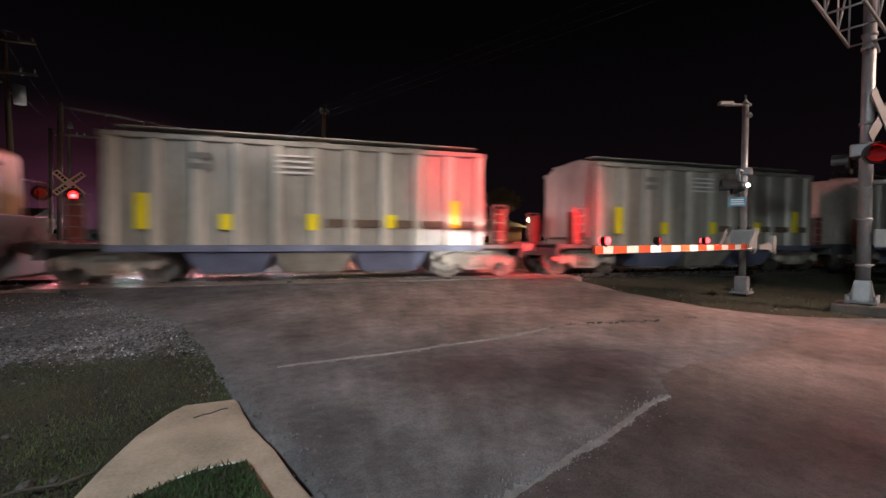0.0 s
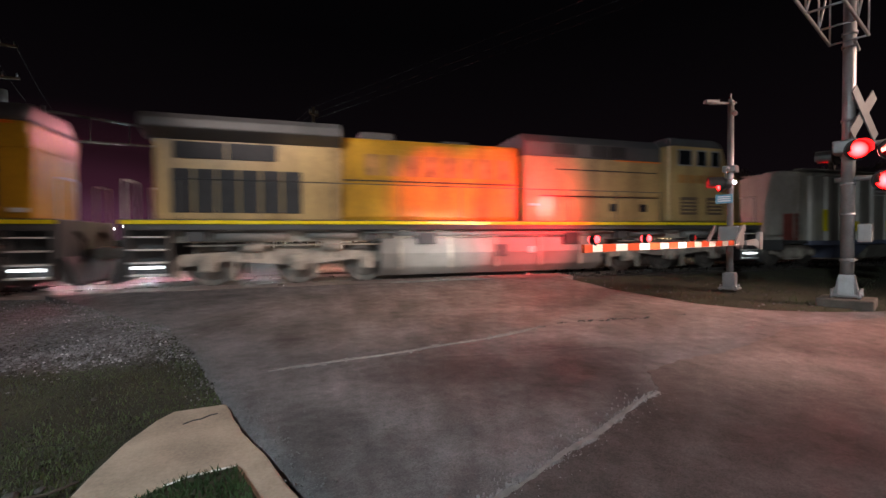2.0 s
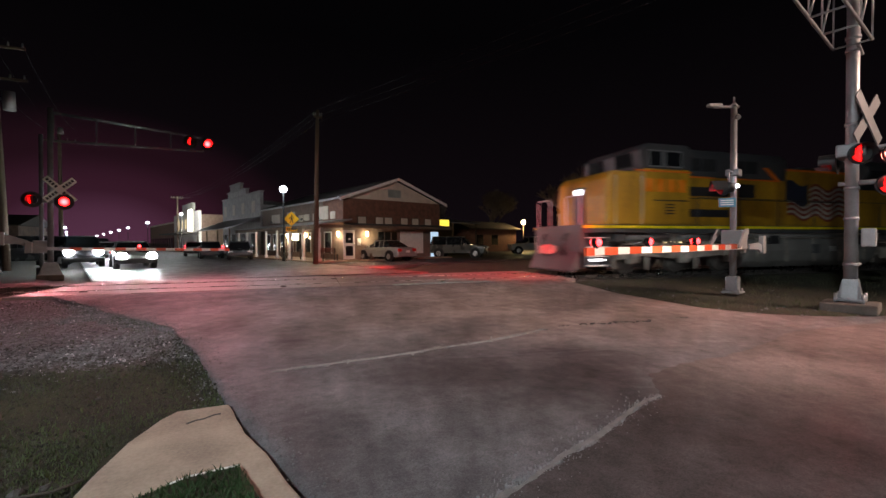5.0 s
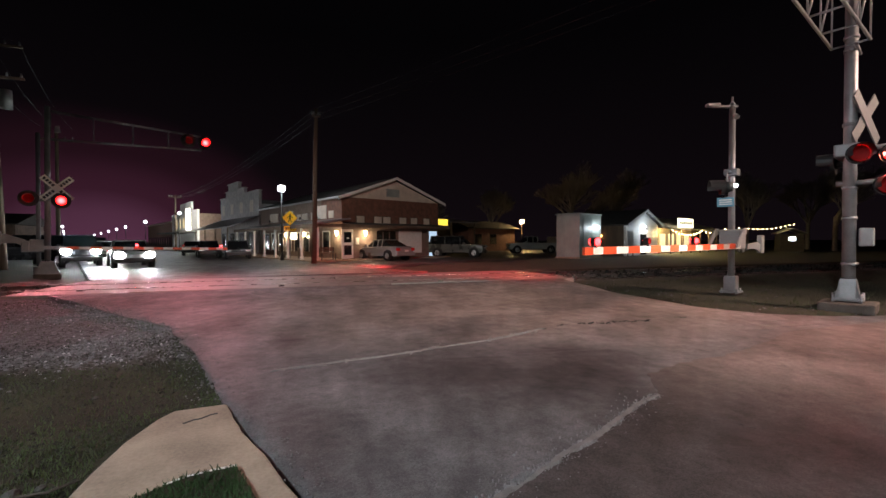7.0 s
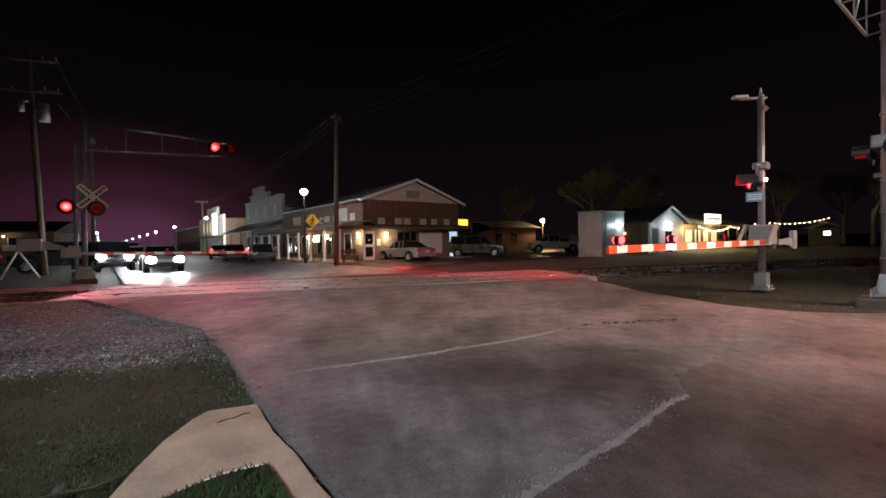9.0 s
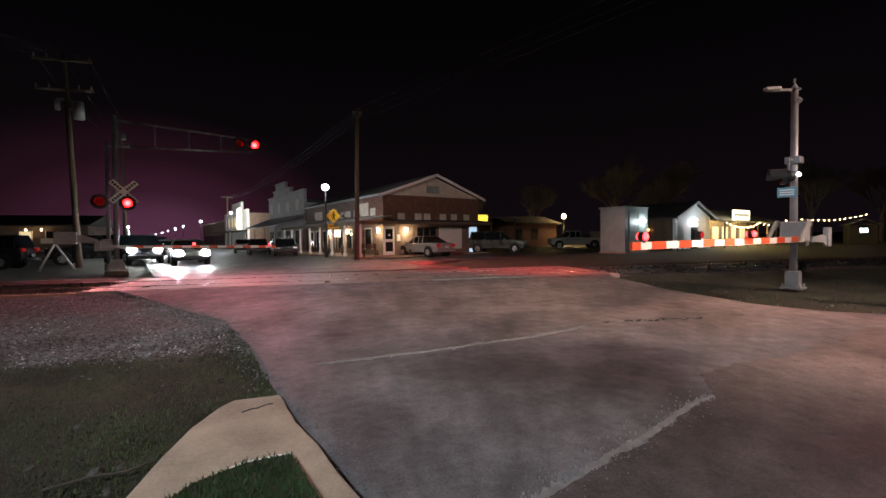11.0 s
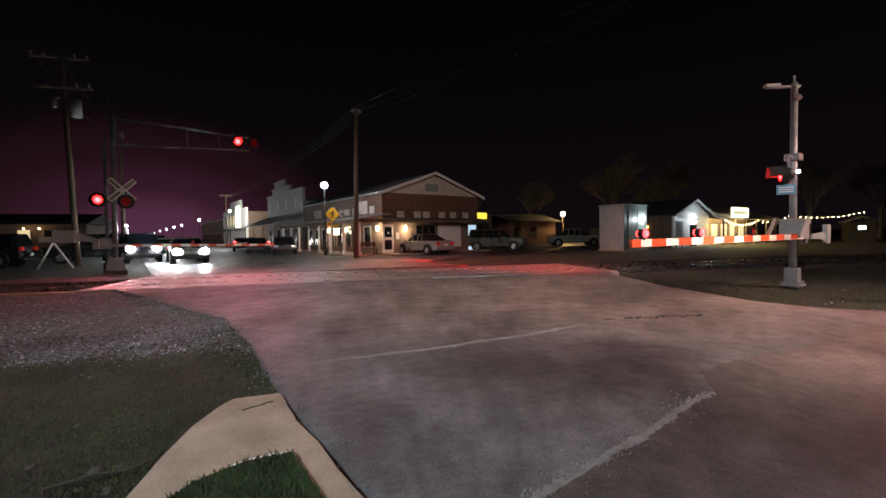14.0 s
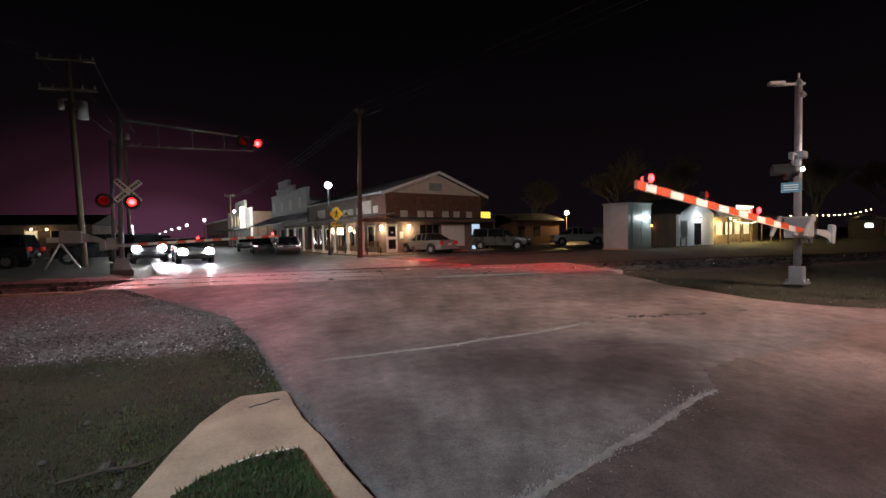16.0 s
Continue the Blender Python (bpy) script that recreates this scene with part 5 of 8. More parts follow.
    for s in (-1, 1):
        bm = bms()
        box(bm, 15.9, 16.4, s * 1.056, s * 1.06, 2.6, 2.8)
        for k in range(3):
            box(bm, 15.95 + 0.16 * k, 16.03 + 0.16 * k, s * 1.056, s * 1.06, 2.12, 2.55)
        part("shield_bars", bm, M["flagblue"], ft, "faint blue bars")
    bm = []
    side_boxes(bm, 20.0, 20.4, 1.82, 1.92, 1.05, 0.02)
    part("reflector", bm, M["white"], t, "white reflective plate")
    handrail(g, 4.6, 19.8)
    steps(g, 0.55)
    steps(g, L - 0.55)
    return g


def hopper_car():
    """Short covered hopper with ribbed sides, two bays and slope sheets. Body from x = 0 to 9.2."""
    g = thing("hopper_car", pose(0, TRACK_Y, 0), "weathered pale gray ribbed covered hopper car", "hopper car", "covered hopper cars")
    L = 9.2
    bm = bms()
    prism(bm, [(-1.52, 0.92), (1.52, 0.92), (1.52, 3.46), (1.2, 3.64), (0.7, 3.75), (-0.7, 3.75), (-1.2, 3.64), (-1.52, 3.46)], 0, L, "x")
    bevel_all(bm, 0.03)
    b = part("body", bm, M["hopper"], g, "pale gray ribbed hopper body")
    n = 11
    for s in (-1, 1):
        for i in range(n):
            bm = bms()
            x = 0.12 + (L - 0.24) * i / (n - 1)
            prism(bm, [(x - 0.16, s * 1.52), (x - 0.1, s * 1.62), (x + 0.1, s * 1.62), (x + 0.16, s * 1.52)], 0.95, 3.44, "z")
            part("side_rib", bm, M["hopperrib"], b, "pale vertical side rib")
        bm = bms()
        box(bm, -0.05, L + 0.05, s * 1.5, s * 1.63, 3.42, 3.55, 0.02)
        part("top_chord", bm, M["hopper"], b)
        bm = bms()
        box(bm, 0.0, L, s * 1.35, s * 1.6, 0.78, 0.95, 0.02)
        part("side_sill", bm, M["hopperblue"], b, "blue-gray side sill")
        for x, z0, z1, w in ((0.78, 1.32, 2.15, 0.28), (2.55, 1.32, 1.7, 0.28), (4.55, 1.33, 1.74, 0.28), (6.55, 1.4, 1.76, 0.28), (8.35, 1.42, 2.18, 0.28)):
            bm = bms()
            box(bm, x - w / 2, x + w / 2, s * 1.625, s * 1.632, z0, z1)
            part("reflector", bm, M["stripe"], b, "yellow reflective strip")
        bm = []
        for z in (2.74, 2.88, 3.02, 3.16):
            text_bars(bm, 3.55, 4.65, z, z + 0.05, 1.622, 1, s)
        part("letter_bar", bm, M["white"], b, "blurred white lettering bars")
        bm = []
        text_bars(bm, 1.75, 2.3, 3.0, 3.15, 1.622, 1, s)
        text_bars(bm, 1.75, 2.3, 2.75, 2.9, 1.622, 1, s)
        part("letter_bar", bm, M["tank"], b, "blurred gray lettering bars")
        bm = bms()
        box(bm, 4.9, L, s * 1.5, s * 1.6, 1.42, 1.62, 0.01)
        part("side_band", bm, M["wood"], b, "brown horizontal stain band")
    # roof hatches and running boards
    bm = bms()
    box(bm, 0.2, L - 0.2, -0.35, 0.35, 3.75, 3.83, 0.03)
    for s in (-1, 1):
        box(bm, 0.1, L - 0.1, s * 0.85, s * 1.25, 3.74, 3.78, 0.01)
    r = part("roof_walk", bm, M["hopper"], g, "roof hatches and running boards")
    for x in (1.8, 4.6, 7.4):
        bm = bms()
        rod(bm, (x, 0, 3.81), (x, 0, 3.9), 0.45, 0.4, n=18)
        part("roof_hatch", bm, M["hopper"], r)
    # slope sheets, platforms, ladders
    for e, d in ((0, -1), (L, 1)):
        bm = bms()
        prism(bm, [(e, 3.5), (e, 1.2), (e + d * 0.25, 1.2), (e + d * 0.06, 3.5)], -1.3, 1.3)
        part("end_sheet", bm, M["hopper"], b)
        bm = bms()
        box(bm, e, e + d * 1.35, -1.5, 1.5, 0.85, 0.97, 0.02)
        box(bm, e + d * 1.25, e + d * 1.35, -1.5, 1.5, 0.6, 1.0, 0.01)
        pl = part("end_platform", bm, M["grayp"], g, "dark gray end platform")
        for s in (-1, 1):
            bm = bms()
            for x in (e + d * 0.35, e + d * 0.75):
                rod(bm, (x, s * 1.5, 0.95), (x, s * 1.5, 2.1), 0.025, n=6)
            for z in np.arange(1.1, 2.15, 0.25):
                rod(bm, (e + d * 0.35, s * 1.5, z), (e + d * 0.75, s * 1.5, z), 0.015, n=6)
            part("ladder", bm, M["hopper"], pl, "end ladder")
            bm = bms()
            box(bm, e + d * 0.5, e + d * 0.75, s * 1.1, s * 1.5, 0.98, 2.0, 0.02)
            part("end_brace", bm, M["rustred"], pl, "reddish upright end brace")
        bm = bms()
        box(bm, e + d * 1.2, e + d * 1.95, -0.1, 0.1, 0.74, 0.98, 0.03)
        box(bm, e + d * 1.7, e + d * 2.0, -0.16, 0.16, 0.68, 1.02, 0.05)
        part("coupler", bm, M["truckp"], g, "rusty knuckle coupler")
    # discharge bays
    for x, paint in ((2.6, "hopperblue"), (4.6, "hopper"), (6.6, "hopperblue")):
        bm = bms()
        z0, z1, a, c = 0.24, 0.76, 0.72, 1.0
        vs = [bm.verts.new(v) for v in ((x - a, -1.2, z0), (x + a, -1.2, z0), (x + a, 1.2, z0), (x - a, 1.2, z0), (x - c, -1.5, z1), (x + c, -1.5, z1), (x + c, 1.5, z1), (x - c, 1.5, z1))]
        for f in ((0, 3, 2, 1), (4, 5, 6, 7), (0, 1, 5, 4), (1, 2, 6, 5), (2, 3, 7, 6), (3, 0, 4, 7)):
            bm.faces.new([vs[i] for i in f])
        bevel_all(bm, 0.03)
        bay = part("discharge_bay", bm, M[paint], g, "sloped blue-gray discharge bay" if paint == "hopperblue" else "sloped pale discharge bay")
        bm = bms()
        box(bm, x - 0.6, x + 0.6, -1.1, 1.1, 0.17, 0.27, 0.02)
        part("outlet_gate", bm, M["truckp"], bay, "steel outlet gate")
    for xc in (-0.05, L + 0.05):
        bm = bms()
        for s in (-1, 1):
            y = s * 1.0
            prism(bm, [(xc - 1.15, 0.45), (xc - 1.15, 0.62), (xc - 0.55, 0.78), (xc + 0.55, 0.78), (xc + 1.15, 0.62), (xc + 1.15, 0.45), (xc + 0.6, 0.4), (xc + 0.4, 0.22), (xc - 0.4, 0.22), (xc - 0.6, 0.4)], y - 0.07, y + 0.07)
            for dx in (-0.2, 0, 0.2):
                rod(bm, (xc + dx, y + s * 0.06, 0.28), (xc + dx, y + s * 0.06, 0.6), 0.08, n=8)
            for dx in (-0.89, 0.89):
                rod(bm, (xc + dx, y + s * 0.05, 0.46), (xc + dx, y + s * 0.16, 0.46), 0.12, n=12)
        box(bm, xc - 0.25, xc + 0.25, -1.1, 1.1, 0.45, 0.72, 0.03)
        t = part("truck", bm, M["truckp"], g, "dusty two-axle truck frame")
        for dx in (-0.89, 0.89):
            wheelset(t, xc + dx, 0.46)
    return g


LOCO_A = loco_wide_radiator()
LOCO_B = loco_flag()
HOPPERS = [hopper_car()]
for _k in range(2):
    _c = copy_thing(HOPPERS[0], pose(0, TRACK_Y, 0))
    HOPPERS.append(_c)
    for _o in _c.children_recursive:
        if _o.name.startswith("wheelset"):
            ROLLING.append((_o, _o.matrix_basis.translation.x, 0.46))


# ---------- crossing signals ----------
BEATING = []      # lens discs flipped to imitate lamps flashing in turn: (object, its pose when lit, beat)


def flasher(parent, x, y, z, side, beat=None, yaw=0, disc=0.25):
    """A round signal head on its backing disc, with a hood, facing along the road before its yaw: side -1 towards the
    near side.
    Its lens glows on one face and is dark behind; it is flipped with beat 0 or 1 to imitate a pair flashing in turn."""
    m = pose(x, y, z, 0, 0, yaw)
    bm = bms()
    rod(bm, (0, 0, 0), (0, side * 0.02, 0), disc, n=24)
    d = part("flasher", bm, M["black"], parent, "black round flasher with a hooded lens", m)
    bm = bms()
    n = 12
    for r in (0.175, 0.165):
        rows = []
        for yy in (0.02, 0.3):
            rows.append([bm.verts.new((r * math.cos(a), side * yy, r * math.sin(a))) for a in [math.radians(-20 + 220 * i / n) for i in range(n + 1)]])
        for i in range(n):
            bm.faces.new((rows[0][i], rows[0][i + 1], rows[1][i + 1], rows[1][i]))
    for r in (0.175, 0.164):
        rows = [[bm.verts.new((r * math.cos(math.pi * i / 12), side * yy, r * math.sin(math.pi * i / 12))) for i in range(24)] for yy in (0.0, 0.085)]
        for i in range(24):
            bm.faces.new((rows[0][i], rows[0][(i + 1) % 24], rows[1][(i + 1) % 24], rows[1][i]))
    part("hood", bm, M["visor"], d)
    bm = bms()
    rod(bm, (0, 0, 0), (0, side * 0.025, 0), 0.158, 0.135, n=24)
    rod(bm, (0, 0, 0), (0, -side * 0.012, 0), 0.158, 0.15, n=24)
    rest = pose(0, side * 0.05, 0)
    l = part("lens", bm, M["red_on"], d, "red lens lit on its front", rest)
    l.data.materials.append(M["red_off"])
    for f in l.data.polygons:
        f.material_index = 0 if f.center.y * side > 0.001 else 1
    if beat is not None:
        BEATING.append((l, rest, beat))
    bm = bms()
    rod(bm, (0, -side * 0.16, 0), (0, 0, 0), 0.1, 0.15, n=16)
    part("housing", bm, M["black"], d)
    return d


def crossbuck(parent, x, y, z, yaw=0, back=False):
    first = None
    turn = pose(x, y, z, 0, 0, yaw)
    for a in (45, -45):
        bm = bms()
        box(bm, -0.61, 0.61, -0.012, 0.012, -0.115, 0.115, 0.004, turn @ pose(0, 0.028 if a < 0 else 0, 0, 0, a, 0))
        b = part("crossbuck_blade", bm, M["darkalu"] if back else M["armwhite"], parent, "bare metal back of a crossbuck blade" if back else "white crossbuck blade")
        if back:
            continue
        b2 = bms()
        for k in range(4):
            for q in (-1, 1):
                c = q * (0.17 + 0.115 * k)
                box(b2, c - 0.04, c + 0.04, -0.02, 0.02, -0.05, 0.05, 0, turn @ pose(0, 0.028 if a < 0 else 0, 0, 0, a, 0))
        tagged(part("letter_bars", b2, M["black"], b, "blurred black lettering bars"), kind="stuff")
    return first


def gate_arm(parent, pivot, length, lamps):
    """The striped arm, pointing to -x from its pivot, with its lamps and counterweights."""
    bm = bms()
    prism(bm, [(-0.3, -0.05), (-length, -0.035), (-length, 0.075), (-0.3, 0.06)], -0.02, 0.02)
    bevel_all(bm, 0.004, 1)
    a = part("gate_arm", bm, M["armwhite"], parent, "red and white striped gate arm", pivot)
    spans = [(-length, -length + 0.2)] + [(-length + 0.47 + 0.72 * k, -length + 0.83 + 0.72 * k) for k in range(8)]
    for x0, x1 in spans:
        if x1 < -0.6:
            bm = bms()
            box(bm, x0, x1, -0.024, 0.024, -0.038, 0.074)
            part("stripe", bm, M["redp"], a, "red reflective stripe")
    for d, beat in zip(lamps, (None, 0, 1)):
        bm = bms()
        box(bm, -d - 0.03, -d + 0.03, -0.03, 0.03, 0.06, 0.1, 0.008)
        rod(bm, (-d, -0.03, 0.15), (-d, 0.03, 0.15), 0.061, n=16)
        for r in (0.061, 0.057):
            ring = [[bm.verts.new((-d + r * math.cos(math.pi * i / 8), yy, 0.15 + r * math.sin(math.pi * i / 8))) for i in range(16)] for yy in (-0.042, 0.042)]
            for i in range(16):
                bm.faces.new((ring[0][i], ring[0][(i + 1) % 16], ring[1][(i + 1) % 16], ring[1][i]))
        f = part("gate_lamp", bm, M["black"], a, "small red gate lamp on its foot")
        for sd in (-1, 1):
            bm = bms()
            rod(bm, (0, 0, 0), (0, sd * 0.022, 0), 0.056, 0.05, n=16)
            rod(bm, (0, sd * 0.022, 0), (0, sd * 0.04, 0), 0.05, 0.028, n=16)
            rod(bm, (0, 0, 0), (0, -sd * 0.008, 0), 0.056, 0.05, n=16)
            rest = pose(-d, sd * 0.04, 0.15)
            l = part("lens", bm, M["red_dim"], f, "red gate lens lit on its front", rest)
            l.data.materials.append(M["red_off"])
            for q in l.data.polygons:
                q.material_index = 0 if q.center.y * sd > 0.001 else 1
            # this lens is flipped later in place of switching its lamp off
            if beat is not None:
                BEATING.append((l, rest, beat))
    bm = bms()
    for y in (-0.2, 0.2):
        prism(bm, [(-0.5, -0.04), (-0.5, 0.06), (0.15, 0.1), (0.5, 0.0), (0.5, -0.14), (0.35, -0.14), (0.1, -0.06)], y - 0.02, y + 0.02)
        box(bm, 0.34, 0.56, y - 0.05, y + 0.05, -0.16, 0.26, 0.02)
    part("counterweight", bm, M["alu"], a, "gray counterweight arms")
    return a


def build_near_gate():
    g = thing("crossing_gate", pose(9.46, 7.53, -0.14, 0, 0, TURN), "lowered crossing gate on a galvanized mast beside the pavement", "crossing gate", "crossing gates")
    bm = bms()
    box(bm, -0.13, 0.13, -0.13, 0.13, 0.05, 0.42, 0.03)
    box(bm, -0.2, 0.2, -0.2, 0.2, 0.02, 0.06, 0.01)
    for x in (-0.15, 0.15):
        for y in (-0.15, 0.15):
            rod(bm, (x, y, 0.0), (x, y, 0.13), 0.022, n=8)
    part("junction_base", bm, M["galv"], g, "cast junction box base with bolts")
    bm = bms()
    rod(bm, (0, 0, 0.4), (0, 0, 4.45), 0.072, 0.066, n=18)
    rod(bm, (0, 0, 4.45), (0, 0, 4.55), 0.095, 0.03, n=14)
    part("mast", bm, M["galv"], g, "round galvanized mast")
    bm = bms()
    m = pose(0, 0, 0, 0, 0, -42)
    box(bm, -0.5, 0.12, -0.04, 0.04, 4.42, 4.47, 0.01, m)
    box(bm, -0.62, -0.3, -0.07, 0.07, 4.44, 4.52, 0.02, m)
    rod(bm, (0, 0, 4.5), (0, 0, 4.68), 0.02, n=6)
    rod(bm, m @ Vector((0.0, -0.1, 4.2)), m @ Vector((0.0, -0.16, 4.15)), 0.06, n=10)
    part("top_bracket", bm, M["alu"], g, "bracket with a flat detector head")
    bm = bms()
    rod(bm, (-0.42, 0, 2.88), (0.25, 0, 2.88), 0.03, n=10)
    box(bm, -0.14, 0.14, -0.14, 0.14, 2.8, 2.96, 0.02)
    rod(bm, (-0.36, 0, 2.88), (-0.36, 0, 2.6), 0.022, n=8)
    part("crossarm", bm, M["galv"], g, "short signal crossarm")
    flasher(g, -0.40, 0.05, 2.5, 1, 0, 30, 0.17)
    bm = bms()
    ball(bm, (-0.33, -0.17, 2.53), 0.042)
    part("peep_light", bm, M["signhot2"], g, "small white side light")
    bm = bms()
    m = pose(-0.21, 0.07, 2.17, 0, 0, -72)
    box(bm, -0.17, 0.17, -0.006, 0.006, -0.11, 0.11, 0.004, m)
    s = part("sign_plate", bm, M["signblue"], g, "blue emergency notice plate")
    bm = bms()
    for z in (0.05, 0.0, -0.05):
        box(bm, -0.13, 0.13, -0.01, -0.007, z - 0.012, z + 0.012, 0, m)
    part("sign_bars", bm, M["white"], s, "white bars of small writing")
    bm = bms()
    box(bm, -0.22, 0.24, -0.24, 0.2, 1.05, 1.52, 0.04)
    box(bm, 0.2, 0.42, -0.16, 0.14, 1.12, 1.45, 0.03)
    rod(bm, (-0.26, -0.02, 1.2), (0.3, -0.02, 1.2), 0.05, n=10)
    part("mechanism", bm, M["alu"], g, "gray gate mechanism case")
    bm = bms()
    rod(bm, (0.25, 0.1, 1.1), (0.07, 0, 0.62), 0.02, n=6)
    part("conduit", bm, M["galv"], g)
    bm = bms()
    for y in (-0.3, 0.28):
        prism(bm, [(-0.75, 1.1), (-0.7, 1.2), (-0.2, 1.55), (0.0, 1.55), (0.0, 1.42), (-0.25, 1.35), (-0.6, 1.1)], y - 0.015, y + 0.015)
    part("arm_bracket", bm, M["alu"], g, "pale arm support bracket")
    rest = pose(0, -0.26, 1.12, 0, -0.15, -2.8)
    return gate_arm(g, rest, 6.5, (6.23, 4.68, 2.82)), rest


def truss(bm, x0, x1, zl0, zl1, zu0, zu1, y=0.16, n=6, r=0.028, braced=True):
    """A box truss between two pairs of chords."""
    for s in (-1, 1):
        rod(bm, (x0, s * y, zl0), (x1, s * y * 0.6, zl1), r, n=8)
        rod(bm, (x0, s * y, zu0), (x1, s * y * 0.6, zu1), r, n=8)
        for i in range(n + 1):
            t = i / n
            x = x0 + (x1 - x0) * t
            yy = s * y * (1 - 0.4 * t)
            zl, zu = zl0 + (zl1 - zl0) * t, zu0 + (zu1 - zu0) * t
            rod(bm, (x, yy, zl), (x, yy, zu), 0.016, n=6)
            if i < n and braced:
                t2 = (i + 1) / n
                rod(bm, (x, yy, zu), (x0 + (x1 - x0) * t2, s * y * (1 - 0.4 * t2), zl0 + (zl1 - zl0) * t2), 0.018, n=6)
    for i in range(n + 1):
        t = i / n
        x, yy = x0 + (x1 - x0) * t, y * (1 - 0.4 * t)
        for z in (zl0 + (zl1 - zl0) * t, zu0 + (zu1 - zu0) * t):
            rod(bm, (x, -yy, z), (x, yy, z), 0.018, n=6)


def build_near_cantilever():
    g = thing("signal_cantilever", pose(10.06, 5.52, -0.2, 0, 0, TURN), "tall galvanized cantilever signal mast with crossbuck and red flashers", "signal mast", "cantilever signals")
    bm = bms()
    box(bm, -0.42, 0.42, -0.42, 0.42, -0.1, 0.10, 0.03)
    part("footing", bm, M["footing"], g, "dark brown concrete footing block")
    bm = bms()
    prism(bm, [(-0.19, 0.16), (0.19, 0.16), (0.115, 0.56), (-0.115, 0.56)], -0.115, 0.115)
    prism(bm, [(-0.19, 0.16), (0.19, 0.16), (0.115, 0.56), (-0.115, 0.56)], -0.115, 0.115, "x")
    box(bm, -0.23, 0.23, -0.23, 0.23, 0.12, 0.17, 0.01)
    for x in (-0.2, 0.2):
        for y in (-0.2, 0.2):
            rod(bm, (x, y, 0.08), (x, y, 0.28), 0.028, n=8)
    part("base_plate", bm, M["galv"], g, "flared base with anchor bolts")
    bm = bms()
    rod(bm, (0, 0, 0.5), (0, 0, 7.2), 0.108, 0.098, n=22)
    for z in (0.85, 1.75, 2.35, 3.05, 3.6, 5.05, 5.3):
        rod(bm, (0, 0, z - 0.03), (0, 0, z + 0.03), 0.122, n=22)
    for z in (0.85, 5.05):
        rod(bm, (-0.32, -0.1, z), (0.32, -0.1, z), 0.03, n=8)
    part("mast", bm, M["galv"], g, "thick round galvanized mast with clamps")
    bm = bms()
    truss(bm, -0.1, -7.5, 5.15, 5.35, 6.5, 6.1, 0.28, 8)
    part("arm_truss", bm, M["galv"], g, "galvanized truss arm over the road", pose(0, 0, 0, 0, 0, -4))
    crossbuck(g, 0.12, -0.22, 3.72, -17, True)
    bm = bms()
    rod(bm, (0, -0.1, 3.85), (0.12, -0.2, 3.85), 0.03, n=8)
    rod(bm, (0, -0.1, 3.6), (0.12, -0.2, 3.6), 0.03, n=8)
    part("sign_arm", bm, M["galv"], g, "bracket for the crossbuck")
    for z, y0 in ((3.1, -0.75), (2.45, -0.65)):
        bm = bms()
        rod(bm, (0, 0.2, z), (0.0, y0, z), 0.05, n=10)
        part("flasher_arm", bm, M["galv"], g, "bracket for the flashers")
    bm = bms()
    rod(bm, (0, 0, 2.95), (0.5, 0.2, 2.95), 0.04, n=8)
    box(bm, -0.25, 0.25, -0.22, 0.22, 2.95, 3.2, 0.03)
    part("clamp", bm, M["galv"], g)
    # these three heads are placed and turned to fit the camera's view
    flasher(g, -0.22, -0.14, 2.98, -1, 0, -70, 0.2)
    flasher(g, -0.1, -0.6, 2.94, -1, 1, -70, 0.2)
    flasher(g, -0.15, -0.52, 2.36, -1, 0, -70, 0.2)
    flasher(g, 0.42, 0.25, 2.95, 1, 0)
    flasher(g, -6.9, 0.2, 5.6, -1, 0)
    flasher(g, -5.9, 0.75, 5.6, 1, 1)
    bm = bms()
    box(bm, -0.06, 0.1, -0.36, -0.14, 1.2, 1.56, 0.03)
    part("junction_case", bm, M["alu"], g, "small pale junction case")
    return g


